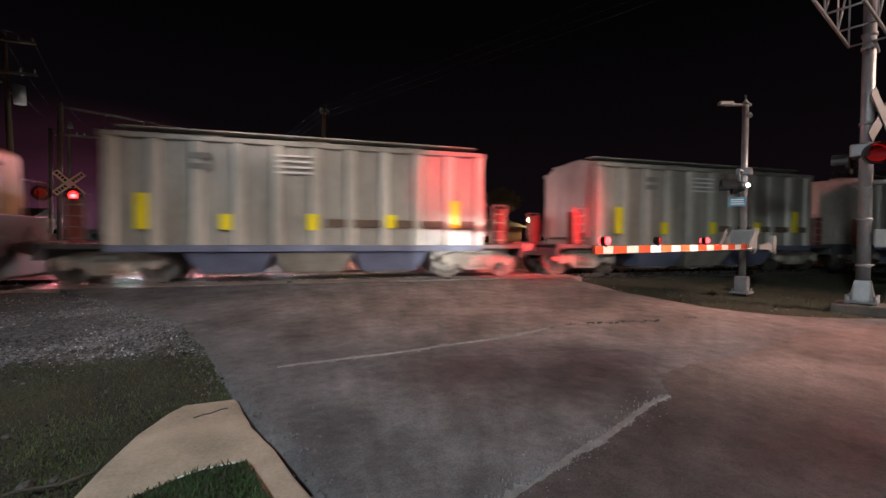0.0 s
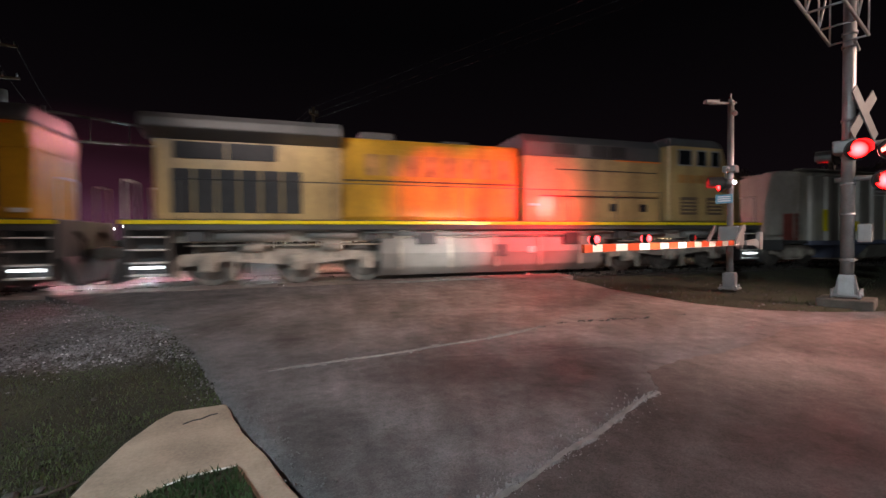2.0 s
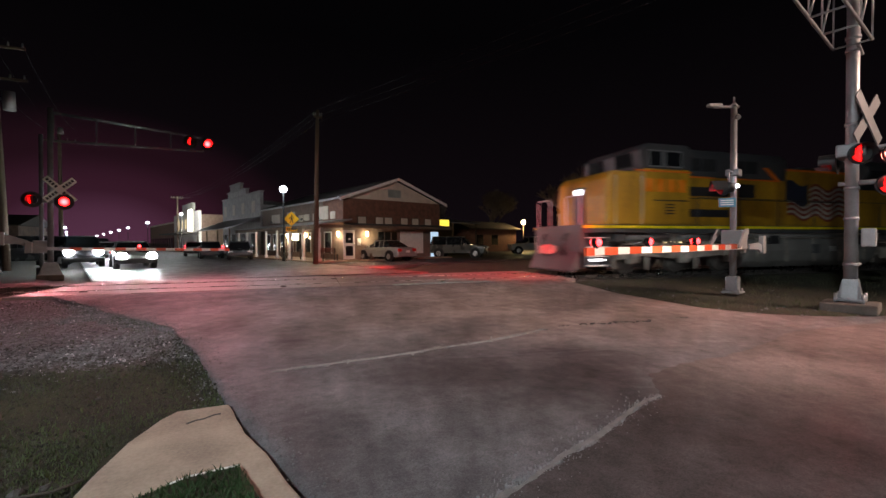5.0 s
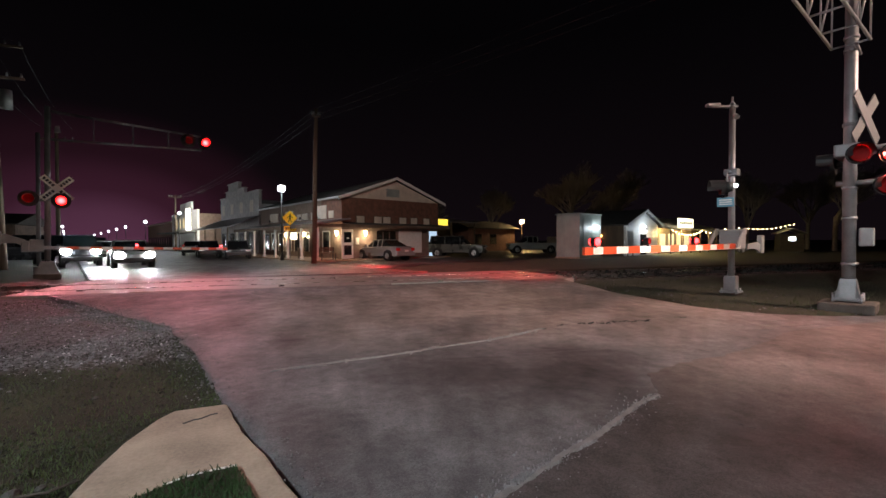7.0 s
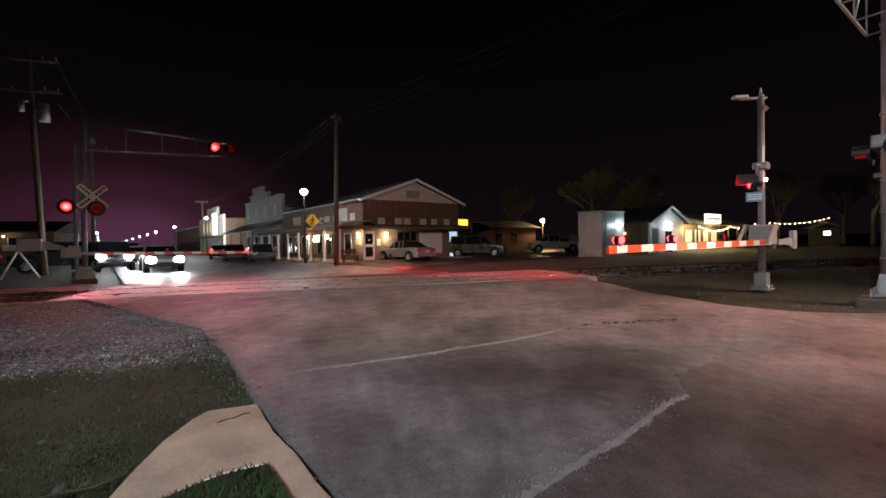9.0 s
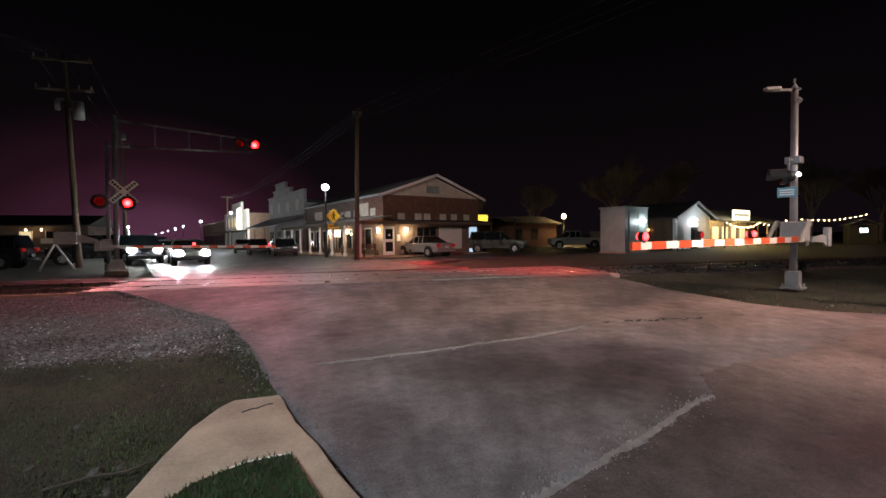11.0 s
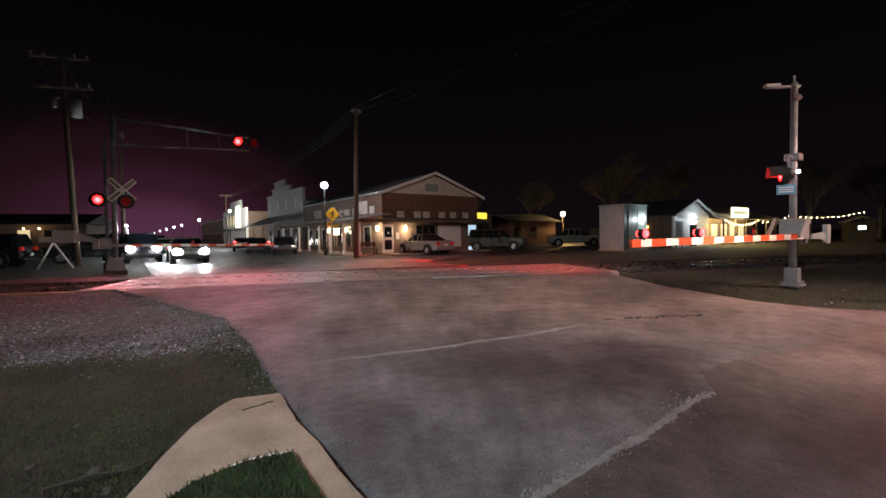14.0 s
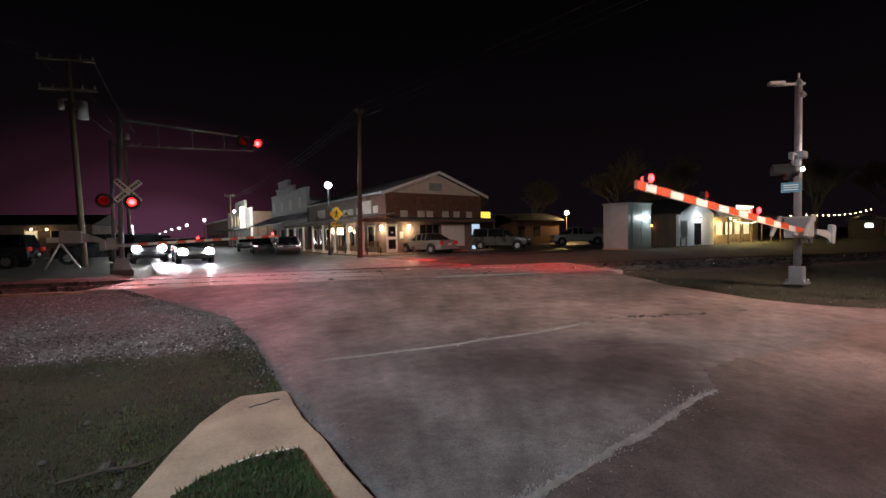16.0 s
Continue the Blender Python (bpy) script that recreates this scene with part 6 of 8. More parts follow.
def build_far_signals():
    g = thing("signal_cantilever", pose(-9.9, 20.2, -0.2, 0, 0.7, TURN), "cantilever signal mast with crossbuck beyond the tracks", "signal mast", "cantilever signals")
    bm = bms()
    box(bm, -0.4, 0.4, -0.4, 0.4, -0.1, 0.12, 0.03)
    part("footing", bm, M["footing"], g)
    bm = bms()
    prism(bm, [(-0.35, 0.12), (0.35, 0.12), (0.2, 0.6), (-0.2, 0.6)], -0.2, 0.2)
    part("base_plate", bm, M["galv"], g, "flared base")
    bm = bms()
    rod(bm, (0, 0, 0.4), (0, 0, 6.6), 0.095, 0.085, n=18)
    part("mast", bm, M["galv"], g, "round galvanized mast")
    bm = bms()
    truss(bm, 0.1, 5.3, 5.33, 5.68, 6.42, 6.3, 0.12, 4, 0.026, False)
    part("arm_truss", bm, M["galv"], g, "galvanized truss arm over the road")
    for x, beat in ((4.72, 0), (5.4, 1)):
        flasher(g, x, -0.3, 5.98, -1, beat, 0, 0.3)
    crossbuck(g, 0.28, -0.3, 3.42)
    bm = bms()
    rod(bm, (-0.6, -0.05, 2.95), (0.5, -0.05, 2.95), 0.05, n=10)
    part("crossarm", bm, M["galv"], g)
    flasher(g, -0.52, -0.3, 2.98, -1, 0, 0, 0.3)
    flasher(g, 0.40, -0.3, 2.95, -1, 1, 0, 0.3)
    bm = bms()
    rod(bm, (0.3, -0.2, 5.6), (0.3, -0.2, 5.85), 0.1, 0.06, n=12)
    part("bell", bm, M["galv"], g, "small bell on the mast")
    m = thing("crossing_gate", pose(-10.3, 20.45, -0.2, 0, 0.5, TURN), "lowered striped crossing gate across the far lanes", "crossing gate", "crossing gates")
    bm = bms()
    rod(bm, (0, 0, 0.3), (0, 0, 5.6), 0.07, n=14)
    part("mast", bm, M["galv"], m, "thin galvanized mast")
    bm = bms()
    box(bm, -0.16, 0.16, -0.16, 0.16, 0.0, 0.4, 0.03)
    part("junction_base", bm, M["galv"], m)
    bm = bms()
    box(bm, -0.25, 0.25, -0.25, 0.2, 0.95, 1.45, 0.04)
    prism(bm, [(-1.5, 1.35), (-1.5, 1.65), (-0.9, 1.65), (-0.4, 1.45), (0.2, 1.05), (0.0, 0.95), (-0.6, 1.3)], -0.36, -0.3)
    box(bm, -1.7, -1.0, -0.45, -0.2, 1.25, 1.75, 0.03)
    part("mechanism", bm, M["alu"], m, "gray gate mechanism with counterweight")
    # this arm points to +x; it is built towards -x and turned about
    rest = pose(0.1, -0.38, 1.12, 0, -0.8, 180)
    return gate_arm(m, rest, 6.6, (6.3, 4.75, 3.0)), rest


NEAR_ARM, NEAR_REST = build_near_gate()
build_near_cantilever()
FAR_ARM, FAR_REST = build_far_signals()


def street_lamp(place, aim, height, color_mat, label):
    """A tall cobra-head lamp behind the viewer, which lights the near pavement."""
    g = thing("street_lamp", pose(place[0], place[1], place[2]), label, "street lamp", "near street lamps")
    d = (Vector(aim) - Vector((place[0], place[1], 0)))
    d.z = 0
    d.normalize()
    bm = bms()
    rod(bm, (0, 0, 0), (0, 0, height), 0.1, 0.06, n=12)
    rod(bm, (0, 0, height - 0.1), tuple(d * 1.6 + Vector((0, 0, height + 0.35))), 0.035, n=8)
    part("pole", bm, M["galv"], g)
    bm = bms()
    c = d * 1.9 + Vector((0, 0, height + 0.38))
    ball(bm, tuple(c), 0.28, 1, 1, 0.3, 14)
    part("head", bm, M["alu"], g)
    return g


street_lamp((-8.4, -6.6, -0.5), (0.5, 7, 0), 8.1, "lamp_white", "tall cool-white street lamp beside the road")
street_lamp((19.6, -3.6, -0.4), (5, 6.6, 0), 9.4, "lamp_warm", "tall warm-white street lamp beside the road")


# ---------- town beyond the tracks ----------
def store():
    """Corner shop with a front gable, brick upper wall and a porch with posts."""
    g = thing("corner_shop", pose(2.0, 31.0, -0.2, 0, 0, TURN), "brick and pale-sided corner shop with a gabled front and lit porch", "shop building")
    W, D, E, PK = 9.0, 16.8, 4.5, 6.15
    bm = bms()
    box(bm, 0, W, 0, 0.25, 0, 2.35)
    box(bm, 0, 0.25, 0.25, D, 0, 2.35)
    box(bm, W - 0.25, W, 0.25, D, 0, E)
    box(bm, 0.25, W - 0.25, D - 0.25, D, 0, E)
    wl = part("lower_wall", bm, M["shopbrick"], g, "dull brown brick lower wall")
    bm = bms()
    box(bm, 0, W, 0, 0.25, 2.36, E)
    box(bm, 0, 0.25, 0.25, 3.2, 2.36, E)
    wu = part("upper_wall", bm, M["brick"], g, "brown brick upper wall")
    bm = bms()
    box(bm, 0, 0.25, 3.2, D, 2.36, E)
    part("side_wall", bm, M["shopbrick"], g, "dull brown upper side wall")
    bm = bms()
    prism(bm, [(0, E), (W, E), (W / 2, PK - 0.1)], 0.02, 0.24)
    gb = part("gable", bm, M["siding"], g, "pale boarded gable")
    bm = bms()
    for z in np.arange(E + 0.2, PK - 0.2, 0.2):
        w = (W / 2) * (PK - 0.1 - z) / (PK - 0.1 - E)
        box(bm, W / 2 - w, W / 2 + w, 0.0, 0.03, z, z + 0.02)
    part("gable_board", bm, M["siding"], gb)
    bm = bms()
    box(bm, W / 2 - 0.7, W / 2 + 0.5, -0.02, 0.03, 4.75, 5.35, 0.01)
    part("gable_vent", bm, M["cabinet"], gb, "faded louvred gable vent")
    for s in (0, 1):
        bm = bms()
        xe, xr = (-0.45, W / 2) if s == 0 else (W + 0.45, W / 2)
        ze = E - 0.12
        prism(bm, [(xe, ze), (xr, PK), (xr, PK + 0.1), (xe, ze + 0.1)], -0.4, D + 0.3)
        part("roof", bm, M["shingle"], g, "dark shingle roof slope")
        bm = bms()
        box(bm, xe - 0.05 if s == 0 else xe, xe if s == 0 else xe + 0.05, -0.4, D + 0.3, ze - 0.02, ze + 0.12)
        part("gutter", bm, M["metalroof"], g, "pale metal gutter along the eave")
        bm = bms()
        prism(bm, [(xe, ze - 0.12), (xr, PK - 0.12), (xr, PK + 0.1), (xe, ze + 0.1)], -0.46, -0.4)
        part("bargeboard", bm, M["white"], g, "pale painted bargeboard")
    # small upper windows of the front
    for x in (1.5, 3.0, 3.8, 5.3, 6.4, 7.7):
        bm = bms()
        box(bm, x - 0.33, x + 0.33, -0.02, 0.06, 2.62, 3.18, 0.01)
        w = part("window", bm, M["siding"], g, "small boarded transom window")
        bm = bms()
        for a, b, c, d in ((-0.38, 0.38, 2.57, 2.62), (-0.38, 0.38, 3.18, 3.23), (-0.38, -0.33, 2.62, 3.18), (0.33, 0.38, 2.62, 3.18)):
            box(bm, x + a, x + b, -0.05, 0.02, c, d)
        part("window_frame", bm, M["wood"], w)
    # porch roof on the street side and round the front
    bm = bms()
    prism(bm, [(-2.5, 2.42), (0, 2.85), (0, 2.95), (-2.5, 2.52)], -1.3, D)
    pr = part("porch_roof", bm, M["metalroof"], g, "low sheet metal porch roof")
    bm = bms()
    prism(bm, [(-1.3, 2.42), (0, 2.62), (0, 2.7), (-1.3, 2.5)], 0.0, W + 0.2, "x")
    part("front_awning", bm, M["shingle"], g, "narrow awning along the front")
    bm = bms()
    box(bm, -2.55, -2.4, -1.3, D, 2.25, 2.5)
    box(bm, -2.4, W + 0.2, -1.36, -1.26, 2.3, 2.5)
    part("porch_beam", bm, M["wood"], g, "dark porch beam")
    bm = bms()
    box(bm, -2.7, W, -1.6, 0, -0.02, 0.09, 0.02)
    box(bm, -2.7, 0, 0, D, -0.02, 0.09, 0.02)
    part("porch_floor", bm, M["concrete"], g, "concrete porch slab")
    for y in (-1.1, 1.4, 3.9, 6.4, 8.9, 11.4, 13.9, 16.4):
        bm = bms()
        box(bm, -2.42, -2.28, y - 0.07, y + 0.07, 0.09, 2.3, 0.015)
        box(bm, -2.47, -2.23, y - 0.12, y + 0.12, 0.09, 0.3, 0.01)
        part("porch_post", bm, M["white"], g, "white square porch post")
    # front door, shop windows
    bm = bms()
    box(bm, -0.02, 0.88, -0.06, 0.02, 0.1, 2.2, 0.01)
    d = part("front_door", bm, M["white"], g, "white glazed shop door")
    for z0, z1 in ((0.35, 1.05), (1.25, 2.0)):
        bm = bms()
        box(bm, 0.13, 0.73, -0.075, -0.055, z0, z1, 0.01)
        part("door_pane", bm, M["glass"], d, "dark door pane")
    bm = bms()
    box(bm, 0.35, 0.51, -0.085, -0.078, 1.5, 1.62)
    part("door_note", bm, M["white"], d, "small white notice")
    bm = bms()
    rod(bm, (0.8, -0.1, 1.0), (0.8, -0.1, 1.25), 0.015, n=6)
    part("door_handle", bm, M["chrome"], d, "metal pull handle")
    bm = bms()
    box(bm, 1.1, 1.38, -0.03, 0.01, 1.1, 1.6, 0.01)
    part("wall_notice", bm, M["white"], g, "white wall notice")
    for x in (2.9, 3.5, 4.1):
        bm = bms()
        box(bm, x, x + 0.5, -0.03, 0.02, 0.6, 2.1, 0.01)
        part("front_window", bm, M["glass"], g, "dark narrow shop window")
    bm = bms()
    box(bm, 4.9, 7.2, -0.04, 0.01, 0.4, 2.15, 0.02)
    part("wall_panel", bm, M["white"], g, "plain pale wall panel")
    bm = bms()
    box(bm, 8.0, 8.8, -0.05, 0.02, 0.1, 2.15, 0.01)
    part("side_door", bm, M["bluelit"], g, "bluish lit doorway")
    for y in (1.8, 3.6, 5.4, 7.2, 9.0, 10.8, 12.6, 14.4):
        bm = bms()
        box(bm, -0.04, 0.02, y, y + 1.1, 0.55, 2.05, 0.01)
        w = part("shop_window", bm, M["glass"], g, "dark shop window")
        bm = bms()
        box(bm, -0.06, -0.03, y - 0.08, y, 0.5, 2.1)
        box(bm, -0.06, -0.03, y + 1.1, y + 1.18, 0.5, 2.1)
        box(bm, -0.06, -0.03, y, y + 1.1, 2.05, 2.13)
        part("window_frame", bm, M["white"], w, "white window frame")
    # upper side openings
    for y in (1.2, 4.2, 7.0):
        bm = bms()
        box(bm, -0.03, 0.02, y, y + 0.8, 3.05, 3.6, 0.01)
        part("window", bm, M["siding"], g, "small boarded transom window")
    # lit wall lamps
    for k, (x, y) in enumerate(((-0.1, 0.6), (1.85, -0.12), (-0.12, 6.2), (-0.12, 10.0))):
        bm = bms()
        rod(bm, (x, y, 1.75), (x, y, 2.08), 0.07, 0.11, n=10)
        s = part("wall_lamp", bm, M["lamp_warm"], g, "lit warm wall lamp")
        c = g.matrix_basis @ Vector((x + (-0.25 if x < 0 else 0), y - (0.25 if y < 0 else 0), 1.7))
        lamp("shop_wall_light", "POINT", tuple(c), 60, (1.0, 0.76, 0.46), 0.08)
    # painted boards on the upper street side, with a small flood lamp each
    for y, l, z0, z1 in ((2.3, 1.5, 3.05, 4.05), (5.6, 1.1, 3.1, 3.6), (8.6, 1.6, 3.05, 3.95), (12.0, 2.0, 3.1, 3.9)):
        bm = bms()
        box(bm, -0.07, -0.004, y, y + l, z0, z1, 0.01)
        sbd = part("sign_board", bm, M["siding"], g, "faded pale sign board")
        bm = bms()
        rod(bm, (-0.05, y + l * 0.5, z0 - 0.05), (-0.5, y + l * 0.5, z0 + 0.1), 0.02, n=6)
        rod(bm, (-0.5, y + l * 0.5, z0 + 0.02), (-0.42, y + l * 0.5, z0 + 0.2), 0.09, 0.05, n=8)
        part("flood_lamp", bm, M["darkalu"], sbd)
    # planter boxes, a round table and barrels by the posts
    for x, y, r, h in ((-2.0, 0.2, 0.22, 0.5), (-1.9, 2.6, 0.25, 0.75), (-2.0, 5.2, 0.2, 0.45), (1.75, -1.0, 0.2, 0.4)):
        o = thing("planter", g.matrix_basis @ pose(x, y, 0.09), "dark round planter standing on the shop porch", "planter", "porch planters")
        bm = bms()
        rod(bm, (0, 0, 0), (0, 0, h), r * 0.8, r, n=14)
        part("pot", bm, M["wood"], o)
        bm = bms()
        rod(bm, (0, 0, h - 0.02), (0, 0, h + 0.02), r * 1.08, n=14)
        part("rim", bm, M["shopbrick"], o)
    # bench and chairs by the porch
    for x, y in ((-1.6, -1.0), (-1.2, 7.5)):
        b = thing("bench", g.matrix_basis @ pose(x, y, 0.09, 0, 0, 90 if y > 0 else 0), "small dark wooden bench on the porch", "bench", "porch benches")
        bm = bms()
        for k in range(3):
            box(bm, -0.6, 0.6, -0.2 + 0.14 * k, -0.08 + 0.14 * k, 0.42, 0.46, 0.008)
        part("seat", bm, M["wood"], b)
        bm = bms()
        for k in range(2):
            box(bm, -0.6, 0.6, 0.2, 0.24, 0.58 + 0.16 * k, 0.7 + 0.16 * k, 0.008)
        part("backrest", bm, M["wood"], b)
        for xx in (-0.5, 0.5):
            bm = bms()
            box(bm, xx - 0.03, xx + 0.03, -0.2, -0.14, 0, 0.42)
            box(bm, xx - 0.03, xx + 0.03, 0.18, 0.24, 0, 0.85)
            part("leg", bm, M["black"], b)
    bm = bms()
    box(bm, -0.24, 0.24, -0.03, 0.03, -0.27, 0.27, 0.01)
    sg = tagged(new("hanging_sign", done("hanging_sign", bm, M["signlit"])), "small lit white sign hung under the porch beam", "sign")
    sg.matrix_basis = g.matrix_basis @ pose(-1.6, 4.6, 1.75, 0, 0, 0)


def false_front():
    g = thing("false_front_shop", pose(*at_road(13.7, 41.0, -0.2), 0, 0, TURN), "white shop with a stepped false front and awning", "shop building")
    D = 14.0
    bm = bms()
    box(bm, 0, 0.3, 0, D, 0, 6.5)
    box(bm, 0.3, 9, 0, 0.25, 0, 5.2)
    box(bm, 0.3, 9, D - 0.25, D, 0, 5.2)
    part("wall", bm, M["graywhite"], g, "gray-white board wall")
    bm = bms()
    box(bm, -0.03, 0.3, 4.6, D - 2.5, 6.5, 7.2)
    box(bm, -0.06, 0.3, 6.6, D - 3.6, 7.2, 8.0)
    p = part("parapet", bm, M["graywhite"], g, "stepped gray-white parapet")
    bm = bms()
    box(bm, -0.12, 0.36, -0.05, D, 6.5, 6.62)
    box(bm, -0.14, 0.36, 4.55, D - 2.45, 7.2, 7.3)
    box(bm, -0.16, 0.36, 6.5, D - 3.5, 8.0, 8.1)
    part("cornice", bm, M["graywhite"], p)
    bm = bms()
    prism(bm, [(-3.0, 2.7), (0, 3.9), (0, 4.0), (-3.0, 2.8)], -0.2, D)
    part("awning", bm, M["metalroof"], g, "sloped pale sheet metal awning")
    for y in (0.3, 4.8, 9.3, 13.8):
        bm = bms()
        box(bm, -2.9, -2.78, y, y + 0.12, 0, 2.75)
        part("post", bm, M["wood"], g, "dark awning post")
    for y in (1.5, 5.0, 8.5, 12.0):
        bm = bms()
        box(bm, -0.03, 0.02, y, y + 1.6, 0.5, 2.3)
        part("shop_window", bm, M["glass"], g, "dark shop window")
        bm = bms()
        box(bm, -0.03, 0.02, y + 0.2, y + 1.2, 4.5, 5.7)
        part("window", bm, M["siding"], g, "boarded upper window")
    bm = bms()
    prism(bm, [(0.3, 5.2), (9, 5.2), (9, 5.4), (0.3, 5.6)], 0, D)
    part("roof", bm, M["shingle"], g)


def lit_block():
    g = thing("lit_building", pose(*at_road(13.7, 68.0, -0.2), 0, 0, TURN), "floodlit white two-storey building down the street", "building")
    bm = bms()
    box(bm, 0, 0.3, 0, 20, 0, 6.2)
    box(bm, -0.05, 0.3, 4, 12, 6.2, 7.6)
    part("wall", bm, M["white"], g)
    # end wall in brown, standing in for its being out of the floodlight
    bm = bms()
    box(bm, 0.31, 9, 0, 0.3, 0, 5.6)
    part("side_wall", bm, M["shopbrick"], g, "dull brown end wall")
    bm = bms()
    box(bm, -2.4, 0, 0, 20, 2.7, 2.9, 0.02)
    part("canopy", bm, M["shingle"], g)
    bm = bms()
    box(bm, -0.1, -0.02, 4.5, 7.5, 3.2, 6.6)
    part("sign_face", bm, M["signhot"], g, "bright lit sign panel")
    for y in (9, 12, 15):
        bm = bms()
        box(bm, -0.06, 0.0, y, y + 1.2, 3.6, 5.2)
        part("window", bm, M["winlit"], g, "warm lit window")
    lamp("facade_flood", "SPOT", tuple(g.matrix_basis @ Vector((-3.5, -5, 4.5))), 2600, (1.0, 0.93, 0.8), 0.1, tuple(g.matrix_basis @ Vector((0, 7, 4))), 100, 0.6)


def row_building(u, s, d, h, label, m="brick"):
    g = thing("row_building", pose(*at_road(u, s, -0.2), 0, 0, TURN), label, "building", "street row")
    side = 1 if u > 5 else -1
    bm = bms()
    box(bm, 0, side * 9, 0, d, 0, h, 0.05)
    part("wall", bm, M[m], g)
    bm = bms()
    box(bm, -side * 0.15, side * 9.1, -0.1, d + 0.1, h, h + 0.25, 0.03)
    part("parapet", bm, M["siding"], g)
    for y in np.arange(1.0, d - 1.5, 2.6):
        bm = bms()
        box(bm, -side * 0.04, side * 0.04, y, y + 1.5, 0.5, 2.3)
        part("shop_window", bm, M["glass"], g, "dark shop window")


def street_globe(u, s, h=5.5, r=0.2, light=0):
    r = r if s < 90 else 0.27
    p = at_road(u, s, -0.2)
    g = thing("street_lamp", pose(p.x, p.y, -0.2, 0, 0, TURN), "slim street lamp with a glowing white head", "street lamp", "main street lamps")
    bm = bms()
    rod(bm, (0, 0, 0), (0, 0, h - 0.2), 0.07, 0.05, n=10)
    rod(bm, (0, 0, 0), (0, 0, 0.6), 0.14, 0.08, n=10)
    part("pole", bm, M["black"], g)
    bm = bms()
    ball(bm, (0, 0, h), r, 1, 1, 0.85, 14)
    part("globe", bm, M["lamp_white"], g, "glowing white globe")
    if light:
        lamp("street_globe_light", "POINT", (p.x - 1.0, p.y - 2.2, h + 0.2), light, (0.9, 0.95, 1.0), 0.15)


def utility_pole(x, y, h, arms, label, lean=0.0, transformer=False):
    g = thing("utility_pole", pose(x, y, -0.25, 0, lean, 0), label, "utility pole", "utility poles")
    bm = bms()
    rod(bm, (0, 0, 0), (0, 0, h), 0.16, 0.10, n=12)
    part("pole", bm, M["wood"], g)
    for z, w in arms:
        bm = bms()
        box(bm, -w / 2, w / 2, -0.2, -0.1, z - 0.06, z + 0.06, 0.01, pose(0, 0, 0, 0, 0, 10))
        c = part("crossarm", bm, M["wood"], g)
        for k in (-0.46, -0.25, 0.25, 0.46):
            b2 = bms()
            rod(b2, (k * w, -0.15 + k * w * 0.17, z + 0.06), (k * w, -0.15 + k * w * 0.17, z + 0.26), 0.05, 0.035, n=8)
            part("insulator", b2, M["alu"], c)
    if transformer:
        for s, z in ((0.5, h - 3.4), (-0.45, h - 2.9)):
            bm = bms()
            rod(bm, (s, 0, z), (s, 0, z + 0.9 if s > 0 else z + 0.5), 0.24 if s > 0 else 0.12, n=14)
            box(bm, min(0, s), max(0, s), -0.04, 0.04, z + 0.5, z + 0.6)
            part("transformer", bm, M["alu"], g, "gray pole transformer")
    return g


def wire(a, b, sag, r=0.009):
    """A hanging cable between two fixings."""
    bm = bms()
    a, b = Vector(a), Vector(b)
    pts = [a.lerp(b, k / 20) - Vector((0, 0, sag * 4 * (k / 20) * (1 - k / 20))) for k in range(21)]
    tube(bm, pts, r)
    tagged(new("overhead_wire", done("overhead_wire", bm, M["cable"])), "thin sagging overhead cable against the night sky", "cable", "overhead cables")


def ped_sign():
    p = at_road(11.15, 26.6)
    g = thing("pedestrian_sign", pose(p.x, p.y, -0.2, 0, 0, TURN - 12), "yellow diamond pedestrian crossing sign on a post", "road sign")
    bm = bms()
    rod(bm, (0, 0.04, 0), (0, 0.04, 3.6), 0.035, n=8)
    part("post", bm, M["galv"], g)
    bm = bms()
    box(bm, -0.38, 0.38, -0.008, 0.008, -0.38, 0.38, 0.004, pose(0, 0, 3.03, 0, 45, 0))
    d = part("diamond_plate", bm, M["signyellow"], g, "yellow diamond plate")
    bm = bms()
    y0, y1 = -0.022, -0.012
    rod(bm, (0.02, y0, 3.29), (0.02, y1, 3.29), 0.06, n=12)
    prism(bm, [(-0.05, 2.98), (0.07, 2.98), (0.09, 3.22), (-0.04, 3.22)], y0, y1)
    prism(bm, [(-0.05, 3.0), (0.02, 3.0), (-0.06, 2.72), (-0.13, 2.72)], y0, y1)
    prism(bm, [(0.0, 3.0), (0.07, 3.0), (0.13, 2.72), (0.07, 2.72)], y0, y1)
    prism(bm, [(-0.04, 3.2), (-0.04, 3.14), (-0.16, 3.0), (-0.19, 3.04)], y0, y1)
    prism(bm, [(0.08, 3.2), (0.08, 3.14), (0.18, 3.02), (0.21, 3.07)], y0, y1)
    part("walking_symbol", bm, M["black"], d, "black walking figure symbol")
    bm = bms()
    box(bm, -0.4, 0.4, -0.008, 0.008, 2.12, 2.46, 0.004)
    q = part("lower_plate", bm, M["signyellow"], g, "yellow word plate")
    bm = bms()
    for k in range(5):
        box(bm, -0.3 + 0.13 * k, -0.22 + 0.13 * k, -0.02, -0.01, 2.2, 2.38)
    part("letter_bars", bm, M["black"], q, "blurred black lettering bars")


